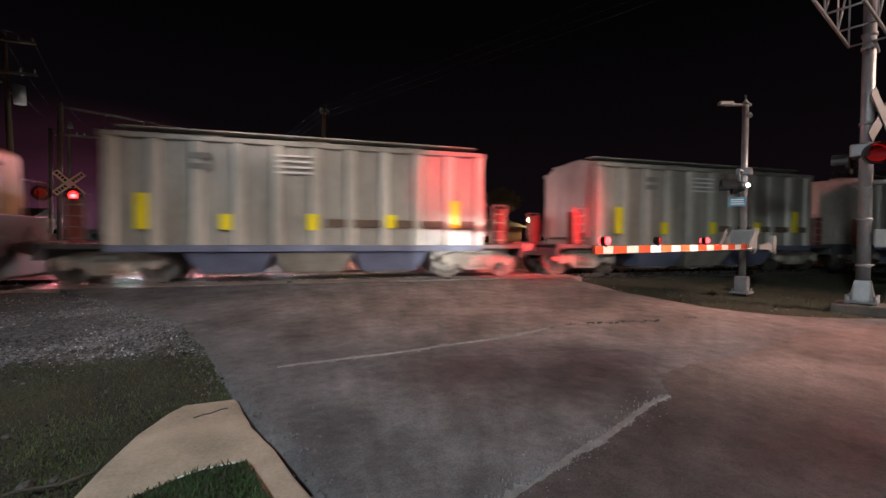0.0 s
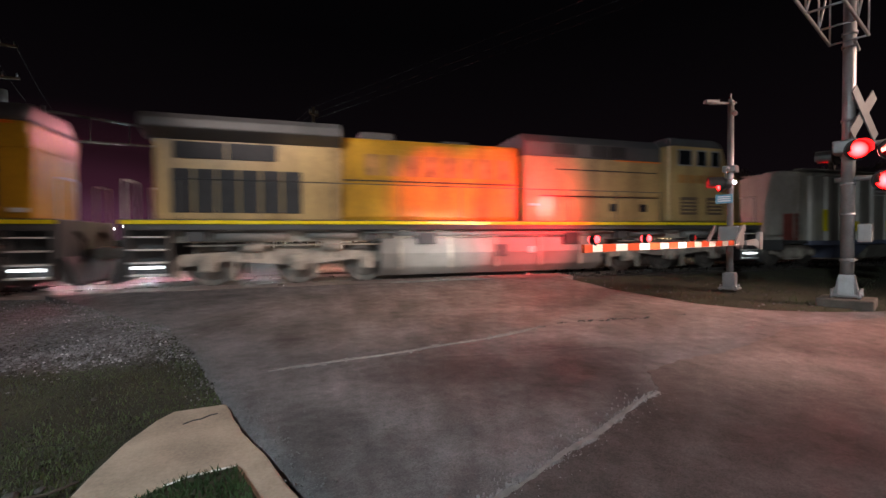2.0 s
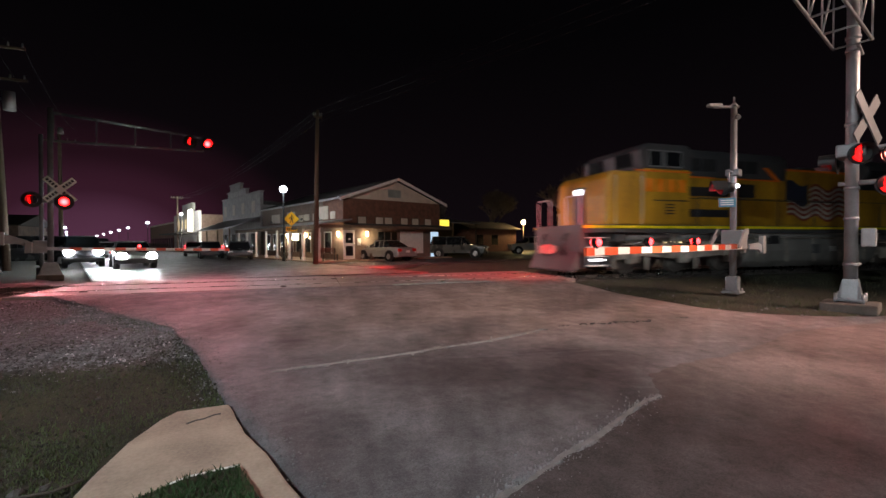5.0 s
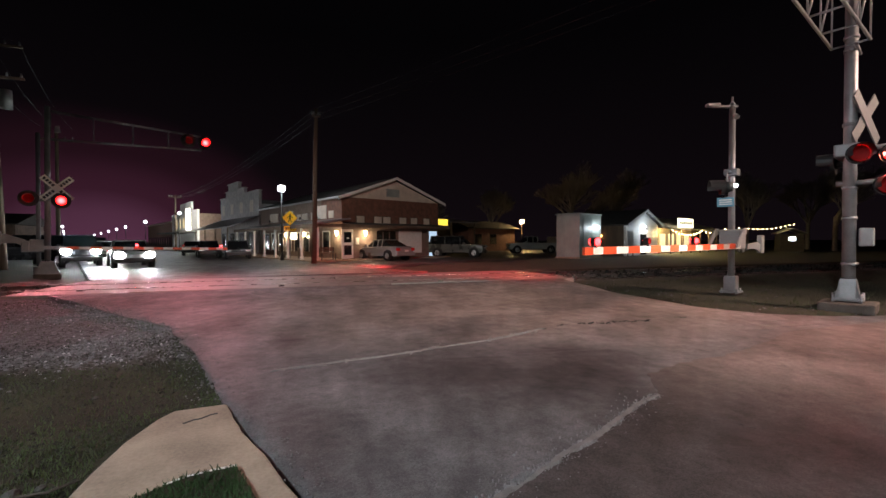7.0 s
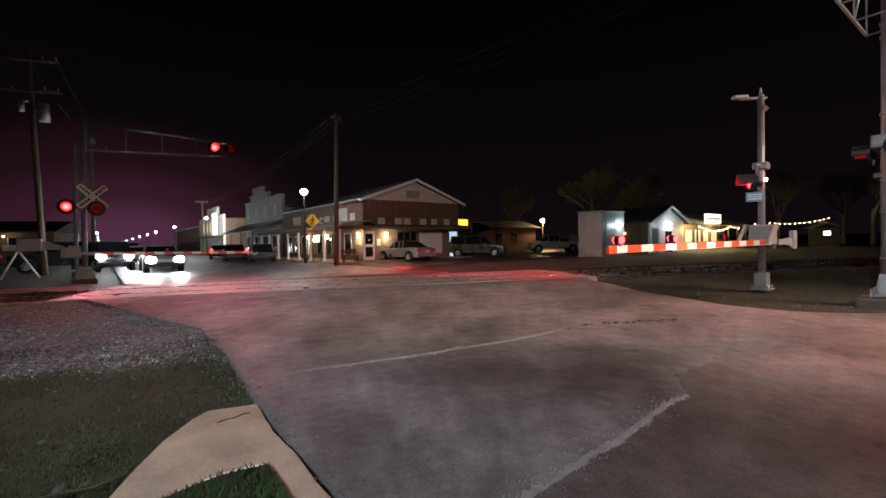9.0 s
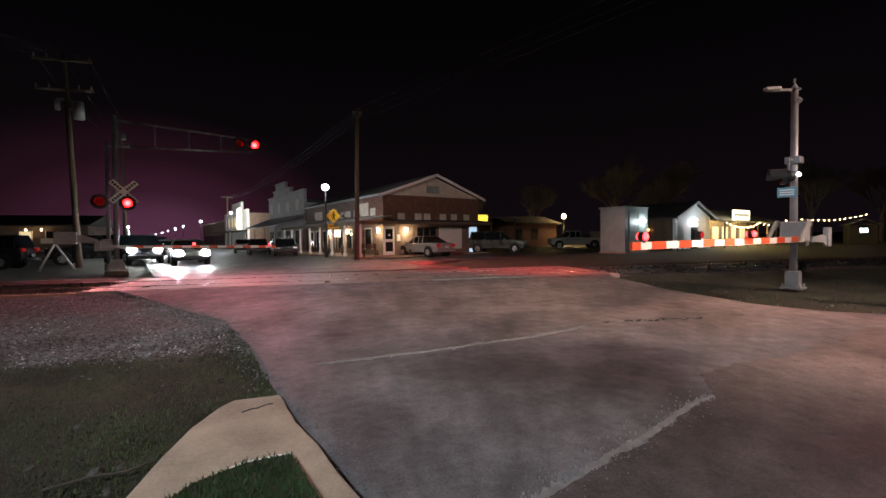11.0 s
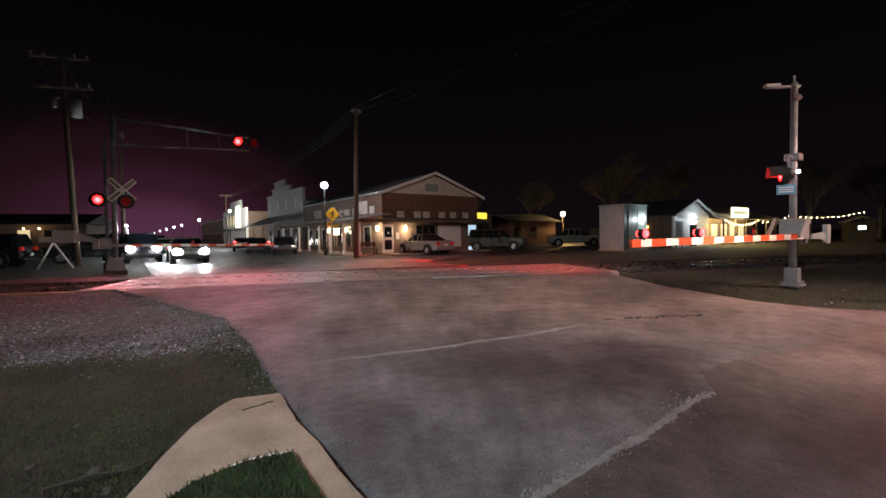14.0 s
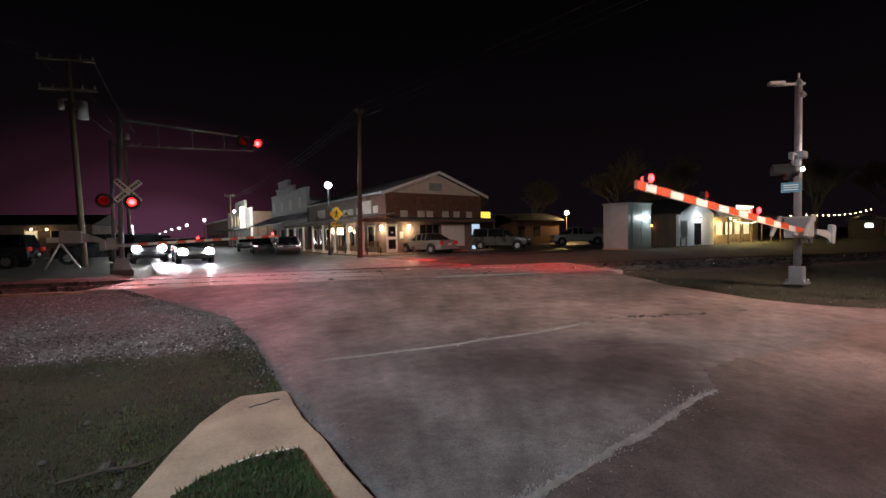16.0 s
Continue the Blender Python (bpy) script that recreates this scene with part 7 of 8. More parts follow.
def bungalow():
    g = thing("signal_cabinet", pose(18.85, 27.1, -0.25, 0, 0, TURN), "tall gray-green metal signal cabinet beside the tracks", "signal cabinet")
    W, D, H = 3.1, 2.0, 3.35
    bm = bms()
    box(bm, 0, W, 0, D, 0.15, H, 0.03)
    b = part("body", bm, M["cabinet"], g)
    bm = bms()
    box(bm, -0.08, W + 0.08, -0.08, D + 0.08, H, H + 0.1, 0.02)
    part("roof", bm, M["cabinet"], g)
    bm = bms()
    box(bm, -0.1, W + 0.1, -0.1, D + 0.1, -0.05, 0.15, 0.02)
    part("plinth", bm, M["concrete"], g)
    for x in (0.5, 1.7):
        bm = bms()
        box(bm, x, x + 1.05, -0.035, 0.0, 0.3, H - 0.35, 0.012)
        d = part("door", bm, M["cabinet"], b, "flush metal door")
        bm = bms()
        rod(bm, (x + 0.95, -0.07, 1.4), (x + 0.95, -0.07, 1.65), 0.018, n=6)
        part("handle", bm, M["chrome"], d)
    bm = bms()
    box(bm, 2.25, 2.5, -0.16, 0.0, 2.3, 2.5, 0.02)
    w = part("wall_light", bm, M["lamp_white"], g, "bright bluish-white wall light")
    lamp("cabinet_light", "POINT", tuple(g.matrix_basis @ Vector((2.35, -0.5, 2.35))), 60, (0.85, 0.95, 1.0), 0.08)


def grocery_house():
    """Small white gabled shop front with a wide wing, sign boards and string lights."""
    o = Vector((25.6, 30.2, -0.2))
    g = thing("roadhouse", pose(o.x, o.y, o.z, 0, 0, TURN), "small white gabled roadhouse with a lit porch wing", "building")
    W, E, PK = 6.4, 2.75, 4.0
    bm = bms()
    box(bm, 0, W, 0, 0.2, 0, E)
    prism(bm, [(0, E), (W, E), (W / 2, PK)], 0, 0.2)
    wl = part("wall", bm, M["white"], g, "white boarded wall")
    for x in (0.0, W - 0.2):
        bm = bms()
        box(bm, x, x + 0.2, 0.2, 6, 0, E)
        part("side_wall", bm, M["wood"], g, "brown boarded side wall")
    for y in (2.2, 3.6):
        bm = bms()
        ball(bm, (-0.12, y, 1.75), 0.09)
        part("wall_lamp", bm, M["orange"], g, "small orange wall lamp")
    lamp("oval_sign_light", "POINT", tuple(g.matrix_basis @ Vector((W / 2, -1.3, 2.2))), 110, (0.75, 0.88, 1.0), 0.3)
    bm = bms()
    for z in np.arange(0.2, E, 0.2):
        box(bm, 0, W, -0.012, 0.0, z, z + 0.015)
    part("board_line", bm, M["siding"], wl)
    for xe in (-0.5, W + 0.5):
        bm = bms()
        prism(bm, [(xe, E - 0.16), (W / 2, PK), (W / 2, PK + 0.12), (xe, E - 0.04)], -0.4, 6.2)
        part("roof", bm, M["shingle"], g, "dark shingle roof slope")
        bm = bms()
        prism(bm, [(xe, E - 0.26), (W / 2, PK - 0.08), (W / 2, PK + 0.12), (xe, E - 0.04)], -0.46, -0.4)
        part("bargeboard", bm, M["white"], g, "white bargeboard")
    bm = bms()
    box(bm, 2.7, 3.9, -0.05, 0.02, 0.05, 1.9, 0.01)
    part("door", bm, M["glass"], g, "dark doorway")
    bm = bms()
    ball(bm, (W / 2, -0.12, 2.35), 0.55, 1, 0.1, 0.6, 18)
    s = part("oval_sign", bm, M["signcool"], g, "bright white oval sign")
    bm = bms()
    for k in range(4):
        box(bm, W / 2 - 0.42 + 0.22 * k, W / 2 - 0.3 + 0.22 * k, -0.21, -0.17, 2.25, 2.45)
    part("letter_bars", bm, M["black"], s, "dark lettering bars")
    # the wing
    bm = bms()
    box(bm, W, W + 14, 1.2, 6, 0, 2.6)
    wg = part("wing_wall", bm, M["wood"], g, "brown boarded wing wall")
    bm = bms()
    prism(bm, [(-1.2, 2.35), (3.4, 3.75), (3.4, 3.87), (-1.2, 2.47)], W + 0.2, W + 14.5, "x")
    part("wing_roof", bm, M["siding"], g, "broad tan porch roof")
    for x in np.arange(W + 0.6, W + 14, 2.6):
        bm = bms()
        box(bm, x, x + 0.12, -1.0, -0.88, 0, 2.4)
        part("porch_post", bm, M["wood"], g)
    for x in np.arange(W + 1.2, W + 12, 2.2):
        bm = bms()
        box(bm, x, x + 1.3, 1.14, 1.2, 0.8, 2.0, 0.01)
        part("window", bm, M["winlit"], g, "warm lit window")
    bm = bms()
    box(bm, W + 1.4, W + 5.2, -1.35, -1.25, 2.55, 3.45, 0.02)
    sb = part("sign_board", bm, M["signlit"], g, "long lit sign board")
    bm = bms()
    for k in range(7):
        box(bm, W + 1.7 + 0.48 * k, W + 2.02 + 0.48 * k, -1.37, -1.352, 2.85, 3.15)
    part("letter_bars", bm, M["wood"], sb, "blurred brown lettering bars")
    lamp("porch_light", "POINT", tuple(g.matrix_basis @ Vector((W + 3, -0.3, 2.0))), 800, (1.0, 0.72, 0.28), 0.2)
    lamp("porch_light_end", "POINT", tuple(g.matrix_basis @ Vector((W + 9, -0.3, 2.0))), 550, (1.0, 0.72, 0.28), 0.2)
    # string lights from the porch out to a far post
    a = g.matrix_basis @ Vector((W + 0.2, -1.3, 2.3))
    stops = [a, g.matrix_basis @ Vector((W + 7.5, -1.4, 2.35)), g.matrix_basis @ Vector((W + 12.5, -2.5, 2.9)), g.matrix_basis @ Vector((W + 22, -6.5, 3.2))]
    st = thing("string_lights", Matrix(), "festoon of warm glowing bulbs strung from the porch", "string lights")
    bm = bms()
    bulbs = []
    for p, q in zip(stops, stops[1:]):
        n = int((q - p).length / 0.7)
        for k in range(n + 1):
            t = k / n
            v = p.lerp(q, t) - Vector((0, 0, 0.42 * 4 * t * (1 - t)))
            bulbs.append(v.copy())
    tube(bm, [v for i, v in enumerate(bulbs) if i == 0 or (v - bulbs[i - 1]).length > 0.01], 0.01)
    part("cord", bm, M["black"], st)
    bm = bms()
    ball(bm, (0, 0, -0.06), 0.055, seg=8)
    me = done("bulb", bm, M["bulb"])
    for v in bulbs:
        o = new("bulb", me)
        o.parent = st
        o.matrix_basis = Matrix.Translation(v)
    # white notice board beside the front
    bd = thing("notice_board", g.matrix_basis @ pose(-1.3, -1.0, 0), "white notice board on two legs", "notice board")
    bm = bms()
    box(bm, -0.55, 0.55, -0.03, 0.03, 0.7, 2.1, 0.01)
    part("board", bm, M["white"], bd)
    bm = bms()
    for x in (-0.45, 0.45):
        box(bm, x - 0.03, x + 0.03, -0.03, 0.03, 0, 0.7)
    part("leg", bm, M["wood"], bd)


def back_buildings():
    # yellow-lit shed, brick outhouse and fence behind the parked cars
    o = at_road(26.5, 30.0)
    g = thing("canopy_shed", pose(o.x, o.y, -0.2, 0, 0, TURN), "open shed with a yellow lit fascia", "shed")
    bm = bms()
    box(bm, 0, 7, 3.8, 4, 0, 3.85)
    part("wall", bm, M["wood"], g)
    bm = bms()
    prism(bm, [(-0.3, 3.3), (4.2, 3.9), (4.2, 4.0), (-0.3, 3.4)], -0.3, 7.5, "x")
    part("roof", bm, M["metalroof"], g)
    # yellow light put into the board as emission, no lamp shines on it
    bm = bms()
    box(bm, -0.2, 2.6, -0.46, -0.34, 2.95, 3.6)
    part("fascia", bm, M["yellowlit"], g, "yellow lit fascia board")
    for x in (0, 3.5, 7):
        bm = bms()
        box(bm, x - 0.06, x + 0.06, -0.1, 0.02, 0, 3.32)
        part("post", bm, M["wood"], g)
    o = at_road(36.5, 34.0)
    g = thing("brick_outbuilding", pose(o.x, o.y, -0.2, 0, 0, TURN), "low red-brown outbuilding behind the parked cars", "building")
    bm = bms()
    box(bm, 0, 9, 0, 5, 0, 3.0, 0.03)
    part("wall", bm, M["brick"], g)
    bm = bms()
    prism(bm, [(-0.5, 3.0), (2.5, 4.0), (5.5, 3.0), (5.5, 2.9), (-0.5, 2.9)], -0.5, 9.5, "x")
    part("roof", bm, M["shingle"], g)
    for x in (1.2, 4.0):
        bm = bms()
        box(bm, x, x + 1.2, -0.04, 0.02, 0.9, 2.2)
        part("window", bm, M["glass"], g)
    bm = bms()
    ball(bm, (9.9, -0.5, 3.95), 0.3)
    yl = part("yard_lamp", bm, M["lamp_warm"], g, "bright warm yard lamp")
    bm = bms()
    rod(bm, (9.9, -0.5, 0), (9.9, -0.5, 3.7), 0.06, 0.045, n=8)
    part("lamp_post", bm, M["wood"], yl)
    lamp("yard_light", "POINT", tuple(g.matrix_basis @ Vector((9.9, -1.1, 3.8))), 800, (1.0, 0.66, 0.3), 0.15)
    o = at_road(44.5, 28.0)
    f = thing("board_fence", pose(o.x, o.y, -0.2, 0, 0, TURN), "pale board fence behind the pickup", "fence")
    for k in range(34):
        bm = bms()
        h = 1.8 + 0.05 * random.random()
        prism(bm, [(k * 0.19, 0), (k * 0.19 + 0.17, 0), (k * 0.19 + 0.17, h - 0.06), (k * 0.19 + 0.085, h), (k * 0.19, h - 0.06)], 0, 0.025)
        part("board", bm, M["siding"], f)
    bm = bms()
    box(bm, 0, 6.4, 0.03, 0.07, 0.4, 0.5)
    box(bm, 0, 6.4, 0.03, 0.07, 1.3, 1.4)
    part("rail", bm, M["wood"], f)


def car(name, m, body, cabin, paint, label, L, W, head=False, tail=False, pickup=False, wr=0.33, group="parked vehicles"):
    """A vehicle along +x (front), from a body outline and a cabin outline in (x, z)."""
    g = thing(name, m, label, "car" if not pickup else "pickup truck", group)
    bm = bms()
    prism(bm, body, -W / 2, W / 2)
    xa, xb = min(p[0] for p in body), max(p[0] for p in body)
    bmesh.ops.subdivide_edges(bm, edges=[e for e in bm.edges if abs(e.verts[0].co.y - e.verts[1].co.y) > 0.5], cuts=4)
    for v in bm.verts:
        k = max(0, abs(v.co.x - (xa + xb) / 2) - (xb - xa) * 0.36) / ((xb - xa) * 0.14)
        v.co.y *= 1 - 0.13 * min(1, k) - 0.05 * max(0, v.co.z - 0.6)
        if k > 0.6:
            v.co.x -= (0.16 if v.co.x > 0 else -0.12) * (abs(v.co.y) / (W / 2)) ** 3
    bevel_all(bm, 0.07, 3)
    for f in bm.faces:
        f.smooth = len(f.verts) == 4 and f.calc_area() < 0.25
    b = part("body", bm, paint, g)
    bm = bms()
    vs = prism(bm, cabin, -W / 2 + 0.12, W / 2 - 0.12)
    zt = max(p[1] for p in cabin)
    for v in vs:
        if v.co.z > zt - 0.2:
            v.co.y *= 0.84
    bevel_all(bm, 0.06, 2)
    c = part("cabin", bm, M["glass"], g, "dark tinted glasshouse")
    bm = bms()
    xs = [p[0] for p in cabin if p[1] > zt - 0.2]
    box(bm, min(xs) + 0.02, max(xs) - 0.02, -(W / 2 - 0.14) * 0.84, (W / 2 - 0.14) * 0.84, zt - 0.04, zt + 0.025, 0.03)
    part("roof", bm, paint, g)
    zb = min(p[1] for p in cabin)
    xm = (min(xs) + max(xs)) / 2 - 0.05
    for s in (-1, 1):
        for x in (min(xs) + 0.05, xm, max(xs) - 0.05):
            bm = bms()
            rod(bm, (x, s * (W / 2 - 0.13), zb), (x, s * (W / 2 - 0.13) * 0.85, zt), 0.04, n=6)
            part("pillar", bm, paint, c)
    x0, x1 = min(p[0] for p in body), max(p[0] for p in body)
    for x in (x1 - 0.9, x0 + 0.95):
        for s in (-1, 1):
            bm = bms()
            rod(bm, (x, s * (W / 2 - 0.2), wr), (x, s * (W / 2 + 0.015), wr), wr, n=20)
            w = part("wheel", bm, M["tyre"], g, "black tyre")
            bm = bms()
            rod(bm, (x, s * (W / 2), wr), (x, s * (W / 2 + 0.03), wr), wr * 0.62, wr * 0.58, n=16)
            part("rim", bm, M["rim"], w)
            bm = bms()
            rod(bm, (x, s * (W / 2 - 0.25), wr + 0.03), (x, s * (W / 2 + 0.004), wr + 0.03), wr + 0.07, n=20)
            part("wheel_arch", bm, M["black"], b)
    zf = 0.66 if wr < 0.36 else 0.86
    for s in (-1, 1):
        bm = bms()
        if head:
            ball(bm, (x1 - 0.02, s * (W / 2 - 0.28), zf), 0.23, 0.5, 1.0, 0.9, 14)
        else:
            box(bm, x1 - 0.12, x1 + 0.02, s * (W / 2 - 0.42), s * (W / 2 - 0.08), zf - 0.08, zf + 0.09, 0.03)
        part("headlight", bm, M["head_on"] if head else M["chrome"], g, "glaring headlight" if head else "clear headlight")
        bm = bms()
        box(bm, x0 - 0.02, x0 + 0.1, s * (W / 2 - 0.36), s * (W / 2 - 0.06), zf + 0.02, zf + 0.22, 0.03)
        part("tail_light", bm, M["red_tail"], g, "red tail light")
    bm = bms()
    box(bm, x1 - 0.04, x1 + 0.06, -W / 2 + 0.05, W / 2 - 0.05, 0.32, 0.55, 0.04)
    part("front_bumper", bm, M["black"] if not pickup else M["chrome"], g)
    bm = bms()
    box(bm, x0 - 0.06, x0 + 0.04, -W / 2 + 0.05, W / 2 - 0.05, 0.34, 0.58, 0.04)
    part("rear_bumper", bm, paint, g)
    bm = bms()
    box(bm, x0 - 0.075, x0 - 0.055, -0.17, 0.17, 0.6, 0.75)
    part("plate", bm, M["white"], g, "blank pale plate")
    for s in (-1, 1):
        bm = bms()
        box(bm, max(p[0] for p in cabin) - 0.5, max(p[0] for p in cabin) - 0.3, s * (W / 2 - 0.02), s * (W / 2 + 0.14), zb + 0.02, zb + 0.16, 0.02)
        part("mirror", bm, paint, g)
    return g


SEDAN = [(-2.3, 0.3), (2.25, 0.28), (2.35, 0.55), (2.25, 0.75), (1.1, 0.92), (-1.6, 0.98), (-2.3, 0.95), (-2.38, 0.6)]
SEDAN_CAB = [(1.15, 0.9), (0.35, 1.38), (-0.75, 1.42), (-1.75, 0.97)]
SUV = [(-2.4, 0.38), (2.35, 0.36), (2.45, 0.65), (2.35, 0.98), (1.1, 1.08), (-2.35, 1.1), (-2.45, 0.7)]
SUV_CAB = [(1.15, 1.05), (0.45, 1.7), (-2.1, 1.74), (-2.35, 1.08)]
PICKUP = [(-2.75, 0.45), (2.6, 0.42), (2.7, 0.7), (2.6, 1.05), (1.3, 1.12), (1.2, 1.15), (-0.6, 1.15), (-0.62, 1.08), (-2.75, 1.12)]
PICKUP_CAB = [(1.3, 1.1), (0.75, 1.75), (-0.45, 1.78), (-0.58, 1.1)]


def heading(d):
    return math.degrees(math.atan2(d[1], d[0]))


def vehicles():
    car("sedan", pose(4.9, 30.6, -0.2, 0, 0, heading((-0.5, 0.86))), SEDAN, SEDAN_CAB, M["silver"], "silver sedan parked nose-in beside the shop", 4.7, 1.78)
    car("suv", pose(11.6, 33.8, -0.2, 0, 0, heading((0.86, -0.5))), SUV, SUV_CAB, M["cargray"], "dark gray-green station wagon parked in the lot", 4.8, 1.85, wr=0.36)
    car("pickup_truck", pose(22.6, 41.0, -0.2, 0, 0, heading((-0.95, 0.25))), PICKUP, PICKUP_CAB, M["carwhite"], "white pickup truck parked before a fence", 5.4, 1.9, pickup=True, wr=0.38)
    # parked along the main street
    p = at_road(9.4, 33.0)
    car("dark_car", pose(p.x, p.y, -0.2, 0, 0, heading(-R_DIR) - 14), SEDAN, SEDAN_CAB, M["cardark"], "black sedan parked at the kerb", 4.7, 1.8)
    for s, u, pm in ((37.5, 8.3, "cardark"), (45.5, 8.6, "silver")):
        p = at_road(u, s)
        car("parked_car", pose(p.x, p.y, -0.2, 0, 0, heading(-R_DIR) - 9), SEDAN, SEDAN_CAB, M[pm], "sedan parked along the kerb of the main street", 4.7, 1.78)
    # waiting queue with headlights on
    for k, (s, u, kind) in enumerate(((25.0, 1.6, 0), (29.0, -0.4, 1), (36, 1.0, 0), (44, 0.9, 1), (53, 1.2, 0), (34.0, -3.2, 0))):
        p = at_road(u, s)
        h = heading(-R_DIR)
        car("waiting_car", pose(p.x, p.y, -0.2, 0, 0, h), SUV if kind else SEDAN, SUV_CAB if kind else SEDAN_CAB, M["cardark" if k % 2 else "cargray"], "dark car with glaring headlights waiting at the gate", 4.8, 1.82, head=True, wr=0.36 if kind else 0.33, group="waiting queue")
        if k < 2 or k == 5:
            c = p + R_DIR * -2.6
            for q in (-0.62, 0.62):
                lamp("headlight_beam", "SPOT", (c.x + P_DIR.x * q, c.y + P_DIR.y * q, 0.48 if not kind else 0.66), 230, (0.95, 0.97, 1.0), 0.08, tuple(c + P_DIR * q - R_DIR * 14 + Vector((0, 0, 0.62))), 50, 0.9)
    # a car waiting behind the viewer
    car("waiting_car", pose(10.1, -4.4, -0.42, 0, 0, heading(R_DIR)), SEDAN, SEDAN_CAB, M["cardark"], "dark car waiting behind the near gate, headlights on", 4.8, 1.8, head=True, group="waiting queue")
    # traffic further down and lots on the other side
    for s, u in ((75, 1.8), (95, 1.9), (120, 1.8)):
        p = at_road(u, s)
        car("waiting_car", pose(p.x, p.y, -0.2, 0, 0, heading(-R_DIR)), SEDAN, SEDAN_CAB, M["cardark"], "distant car with headlights on", 4.8, 1.8, head=True, group="waiting queue")
    for x, y, a in ((-15.8, 30.5, 200), (-19.5, 26.5, 190), (-23.5, 33.0, 170)):
        car("parked_car", pose(x, y, -0.2, 0, 0, a), SUV, SUV_CAB, M["cardark"], "dark car parked in an unlit lot", 4.8, 1.85, wr=0.36)


def tree(x, y, h, seed, label):
    """A bare winter tree: a tapered trunk, limbs and many thin twigs."""
    rnd = random.Random(seed)
    g = thing("tree", pose(x, y, -0.25), label, "tree", "bare trees")
    bm, tw = bms(), bms()

    def grow(p, d, length, r, depth):
        q = p + d * length
        rod(bm if depth < 2 else tw, p, q, r, r * 0.62, n=7 if depth < 2 else 4, caps=False)
        if depth >= 5:
            return
        for _ in range(5 if depth < 4 else 4):
            nd = (d + Vector((rnd.uniform(-1, 1), rnd.uniform(-1, 1), rnd.uniform(-0.25, 0.7))) * 0.75).normalized()
            grow(p + d * length * rnd.uniform(0.65, 1.0), nd, length * rnd.uniform(0.55, 0.8), r * 0.55, depth + 1)

    grow(Vector((0, 0, 0)), Vector((rnd.uniform(-0.08, 0.08), 0, 1)).normalized(), h * 0.34, h * 0.026, 0)
    part("trunk", bm, M["bark"], g, "gray-brown trunk and limbs")
    part("crown", tw, M["bark"], g, "dense crown of thin bare twigs")


def small_shed():
    g = thing("garden_shed", pose(52.0, 34.6, -0.25, 0, 0, -40), "small pale-roofed shed with one lit window", "shed")
    bm = bms()
    box(bm, -1.1, 1.1, 0, 2.0, 0, 2.1, 0.02)
    part("wall", bm, M["shingle"], g, "dark boarded wall")
    bm = bms()
    prism(bm, [(-1.35, 2.05), (0, 2.6), (1.35, 2.05), (1.35, 2.15), (0, 2.7), (-1.35, 2.15)], -0.3, 2.3)
    part("roof", bm, M["metalroof"], g, "pale sheet metal roof")
    bm = bms()
    box(bm, -0.3, 0.3, -0.04, 0.02, 1.3, 1.7, 0.01)
    w = part("window", bm, M["signcool"], g, "cool lit window")
    bm = bms()
    for a, b, c, d in ((-0.36, 0.36, 1.24, 1.3), (-0.36, 0.36, 1.7, 1.76), (-0.36, -0.3, 1.3, 1.7), (0.3, 0.36, 1.3, 1.7)):
        box(bm, a, b, -0.06, 0.01, c, d)
    part("window_frame", bm, M["white"], w, "white window frame")


def barricade():
    g = thing("trestle_sign", pose(-14.2, 23.8, -0.2, 0, 0, 30), "leaning pale timber trestle in the dark lot", "trestle")
    bm = bms()
    rod(bm, (-0.6, 0, 0), (0.1, 0, 1.5), 0.05, n=6)
    rod(bm, (0.7, 0.2, 0), (0.0, 0, 1.3), 0.05, n=6)
    part("legs", bm, M["white"], g)
    bm = bms()
    box(bm, -0.5, 0.9, -0.03, 0.03, 1.3, 1.55, 0.01)
    part("rail", bm, M["siding"], g)


def lot_building():
    """A low dark shop across the street with lit windows and a row of bulbs under its eave."""
    g = thing("lot_shop", pose(-44.0, 52.0, -0.25, 0, 0, 8), "low dark shop across the lot with small lit windows", "building")
    bm = bms()
    box(bm, 0, 15.5, 0, 7, 0, 3.4, 0.04)
    part("wall", bm, M["shopbrick"], g)
    bm = bms()
    prism(bm, [(-0.8, 3.3), (3.5, 4.5), (7.8, 3.3), (7.8, 3.2), (-0.8, 3.2)], -0.5, 16.0, "x")
    part("roof", bm, M["shingle"], g)
    for x, w, mt in ((1.2, 1.6, "siding"), (3.9, 1.3, "winlit"), (9.6, 1.0, "winlit"), (11.8, 1.0, "glass")):
        bm = bms()
        box(bm, x, x + w, -0.05, 0.02, 1.6, 2.6, 0.01)
        wd = part("window", bm, M[mt], g, "lit window" if mt == "winlit" else "dull pane")
        bm = bms()
        box(bm, x - 0.06, x, -0.08, 0.0, 1.55, 2.65)
        box(bm, x + w, x + w + 0.06, -0.08, 0.0, 1.55, 2.65)
        part("window_frame", bm, M["white"], wd)
    for k, x in enumerate((4.6, 10.4, 11.7)):
        bm = bms()
        ball(bm, (x, -0.7, 2.75 if k else 2.5), 0.09 if k else 0.17, seg=8)
        part("eave_bulb", bm, M["lamp_warm"] if k else M["lamp_white"], g, "small glowing bulb")


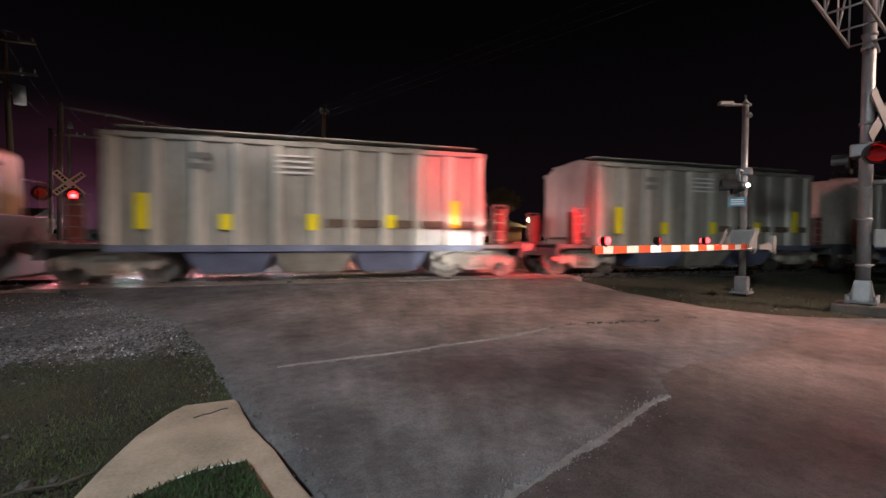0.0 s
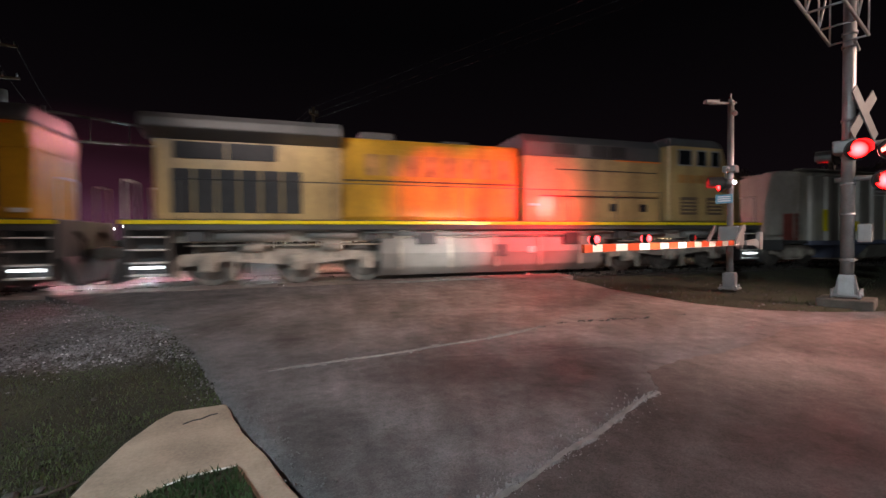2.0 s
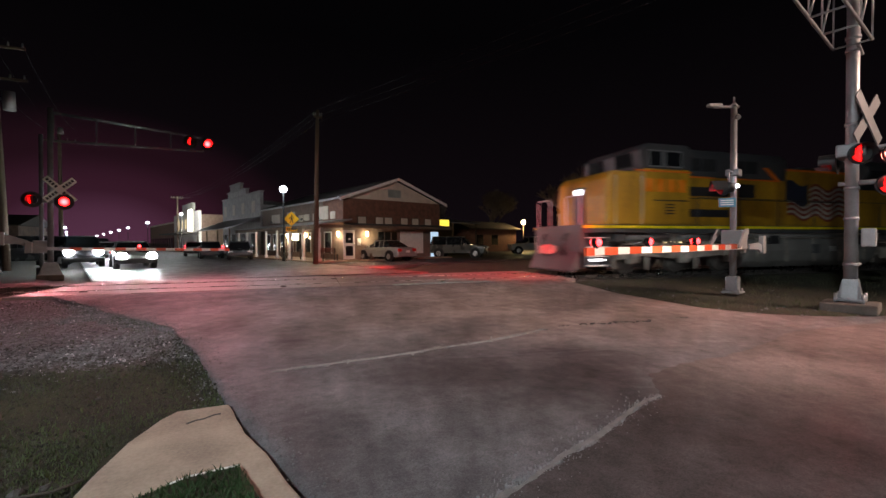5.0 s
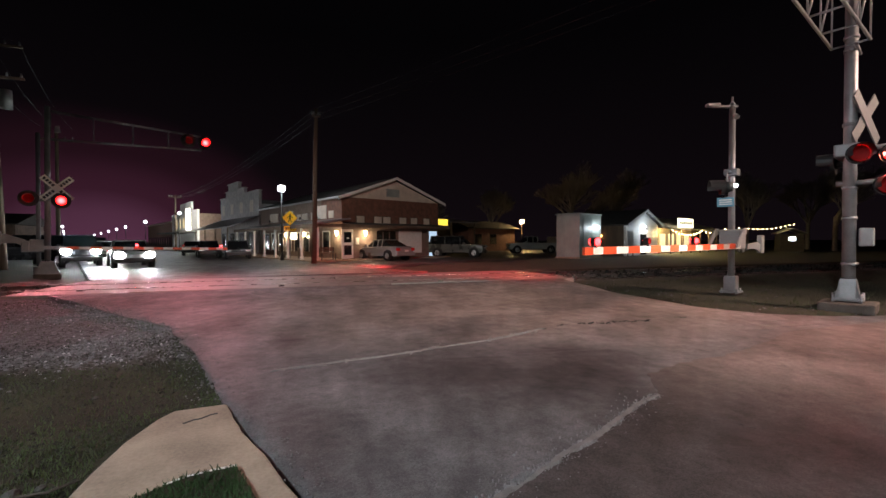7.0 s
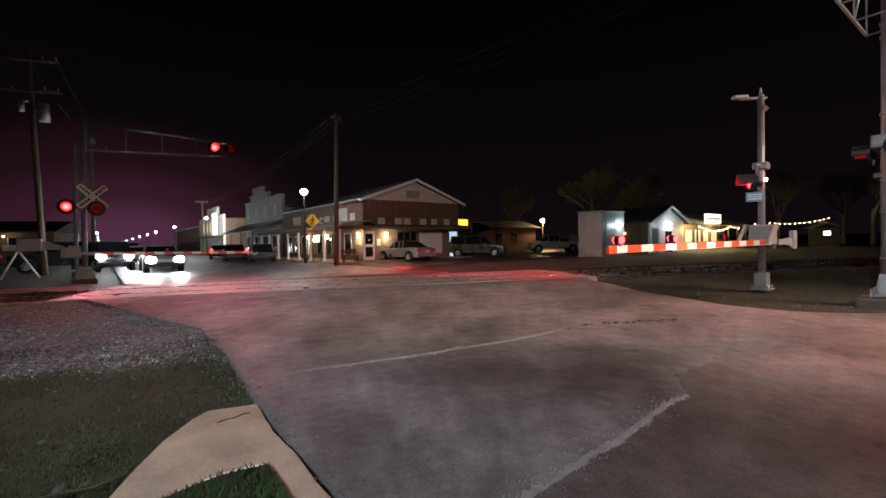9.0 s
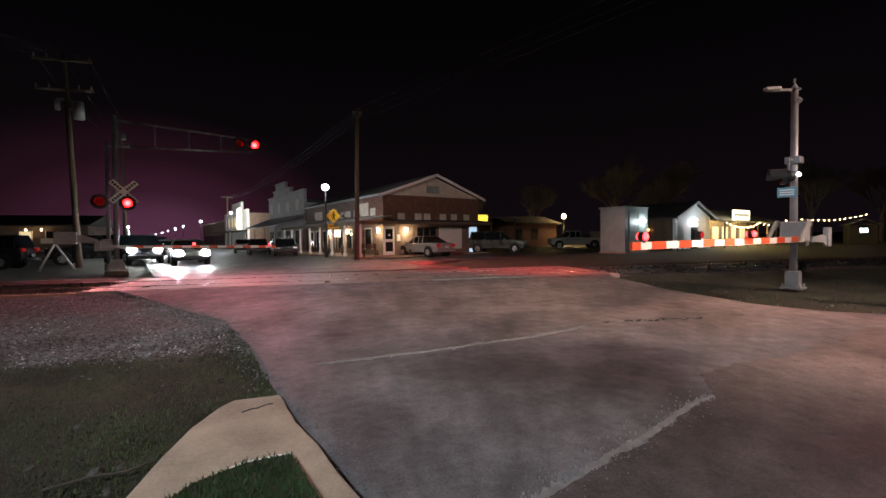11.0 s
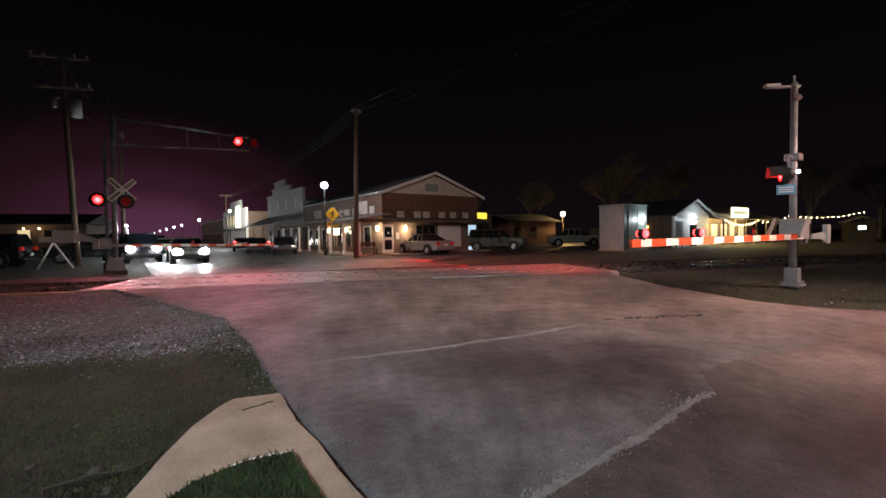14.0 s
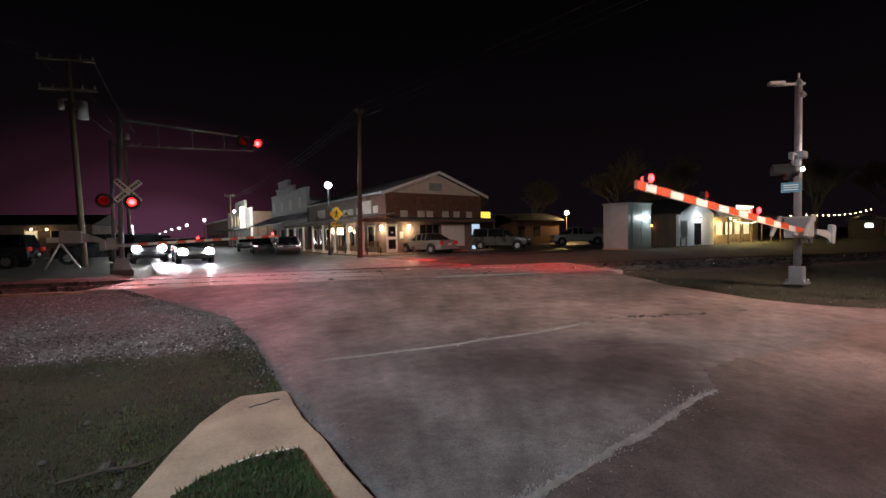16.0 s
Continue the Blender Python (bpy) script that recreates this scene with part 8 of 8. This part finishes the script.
store()
false_front()
lot_building()
lit_block()
row_building(13.9, 90.0, 30, 5.0, "dark brick shop row down the street")
row_building(-4.5, 120.0, 60, 3.6, "low dark shop row across the street", "wood")
for s_, l_ in ((26.4, 420), (68, 700), (103, 0), (142, 0), (170, 0), (205, 0), (250, 0), (311, 0), (400, 0), (518, 0)):
    street_globe(10.5 if s_ < 30 else 11.4, s_, 5.1 if s_ < 30 else 5.5, 0.26 if s_ < 30 else 0.2, l_)
for s_ in (150, 215, 290, 420):
    street_globe(-1.6, s_)
utility_pole(0.05, 26.85, 9.35, ((8.9, 0.5),), "tall bare wooden utility pole before the shop", 1.2)
utility_pole(-14.5, 26.2, 11.3, ((10.95, 2.5), (9.4, 2.5)), "wooden utility pole with two crossarms and a transformer", -1.9, True)
utility_pole(-18.6, 40.0, 10.2, ((9.2, 2.2),), "distant wooden utility pole")
_e = at_road(11.6, 72)
utility_pole(_e.x, _e.y, 8.5, ((8.2, 1.6),), "distant wooden utility pole")
for dz, dx in ((0.0, 0.0), (-0.35, 0.3), (-0.75, -0.1)):
    wire((0.0 + dx * 0.3, 26.8, 9.0 + dz), (20.5 + dx, -8.0, 9.6 + dz), 0.25)
    wire((0.0, 26.8, 8.9 + dz), (_e.x + dx, _e.y, 8.1 + dz * 0.6), 0.9)
for dx in (-1.2, 0.0, 1.2):
    wire((-14.87 + dx, 26.1, 10.9), (-18.6 + dx * 0.8, 40, 9.9), 0.5)
    wire((-14.87 + dx, 26.1, 10.9), (-40 + dx, -6, 10.8), 0.6)
ped_sign()
bungalow()
grocery_house()
back_buildings()
vehicles()
for k_, (x_, y_, h_) in enumerate(((41, 62, 16), (31, 71, 13), (48, 60, 14.5), (52, 40, 11), (58, 34, 12), (17, 62, 9), (66, 42, 12), (46, 60, 10))):
    tree(x_, y_, h_, 20 + k_, "bare winter tree dimly lit behind the buildings")
small_shed()
barricade()


# ---------- what moves ----------
def motions():
    # the train runs past at a steady pace and away along the track
    starts = ((LOCO_A, 1.45 - SPEED * 2.5), (LOCO_B, -20.8 - SPEED * 2.5), (HOPPERS[0], -4.85), (HOPPERS[1], 8.15), (HOPPERS[2], 21.15))
    for car, x0 in starts:
        walk(car, [(t, pose(x0 + SPEED * t, TRACK_Y, 0)) for t in (0, 2, 4, 6, 9, 12, 16)])
    step = 2 / FPS
    for ob, x, r in ROLLING:
        rows = [(k * step, pose(x, 0, r, 0, math.degrees(SPEED * k * step / r), 0)) for k in range(106)]
        rows.append((16.0, rows[-1][1]))
        walk(ob, rows)
    # the signal lenses are flipped in turn to imitate flashing, about every six tenths of a second
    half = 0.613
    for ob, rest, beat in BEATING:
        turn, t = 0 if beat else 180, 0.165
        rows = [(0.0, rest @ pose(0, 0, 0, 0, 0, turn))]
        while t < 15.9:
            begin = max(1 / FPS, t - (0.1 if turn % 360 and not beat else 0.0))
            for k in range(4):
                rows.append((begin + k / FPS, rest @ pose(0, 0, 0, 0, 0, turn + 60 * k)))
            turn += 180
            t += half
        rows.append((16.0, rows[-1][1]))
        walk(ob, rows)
    # both gate arms begin to rise near the end
    rise = ((0, 0), (14.9, 0), (15.4, 0.0), (15.5, 0.8), (15.6, 3.2), (15.7, 6.4), (15.8, 9.6), (15.9, 12.6), (16.0, 15.4))
    for arm, rest, k in ((NEAR_ARM, NEAR_REST, 1.0), (FAR_ARM, FAR_REST, 0.55)):
        walk(arm, [(t, rest @ pose(0, 0, 0, 0, a * k * 0.45, 0)) for t, a in rise])


motions()
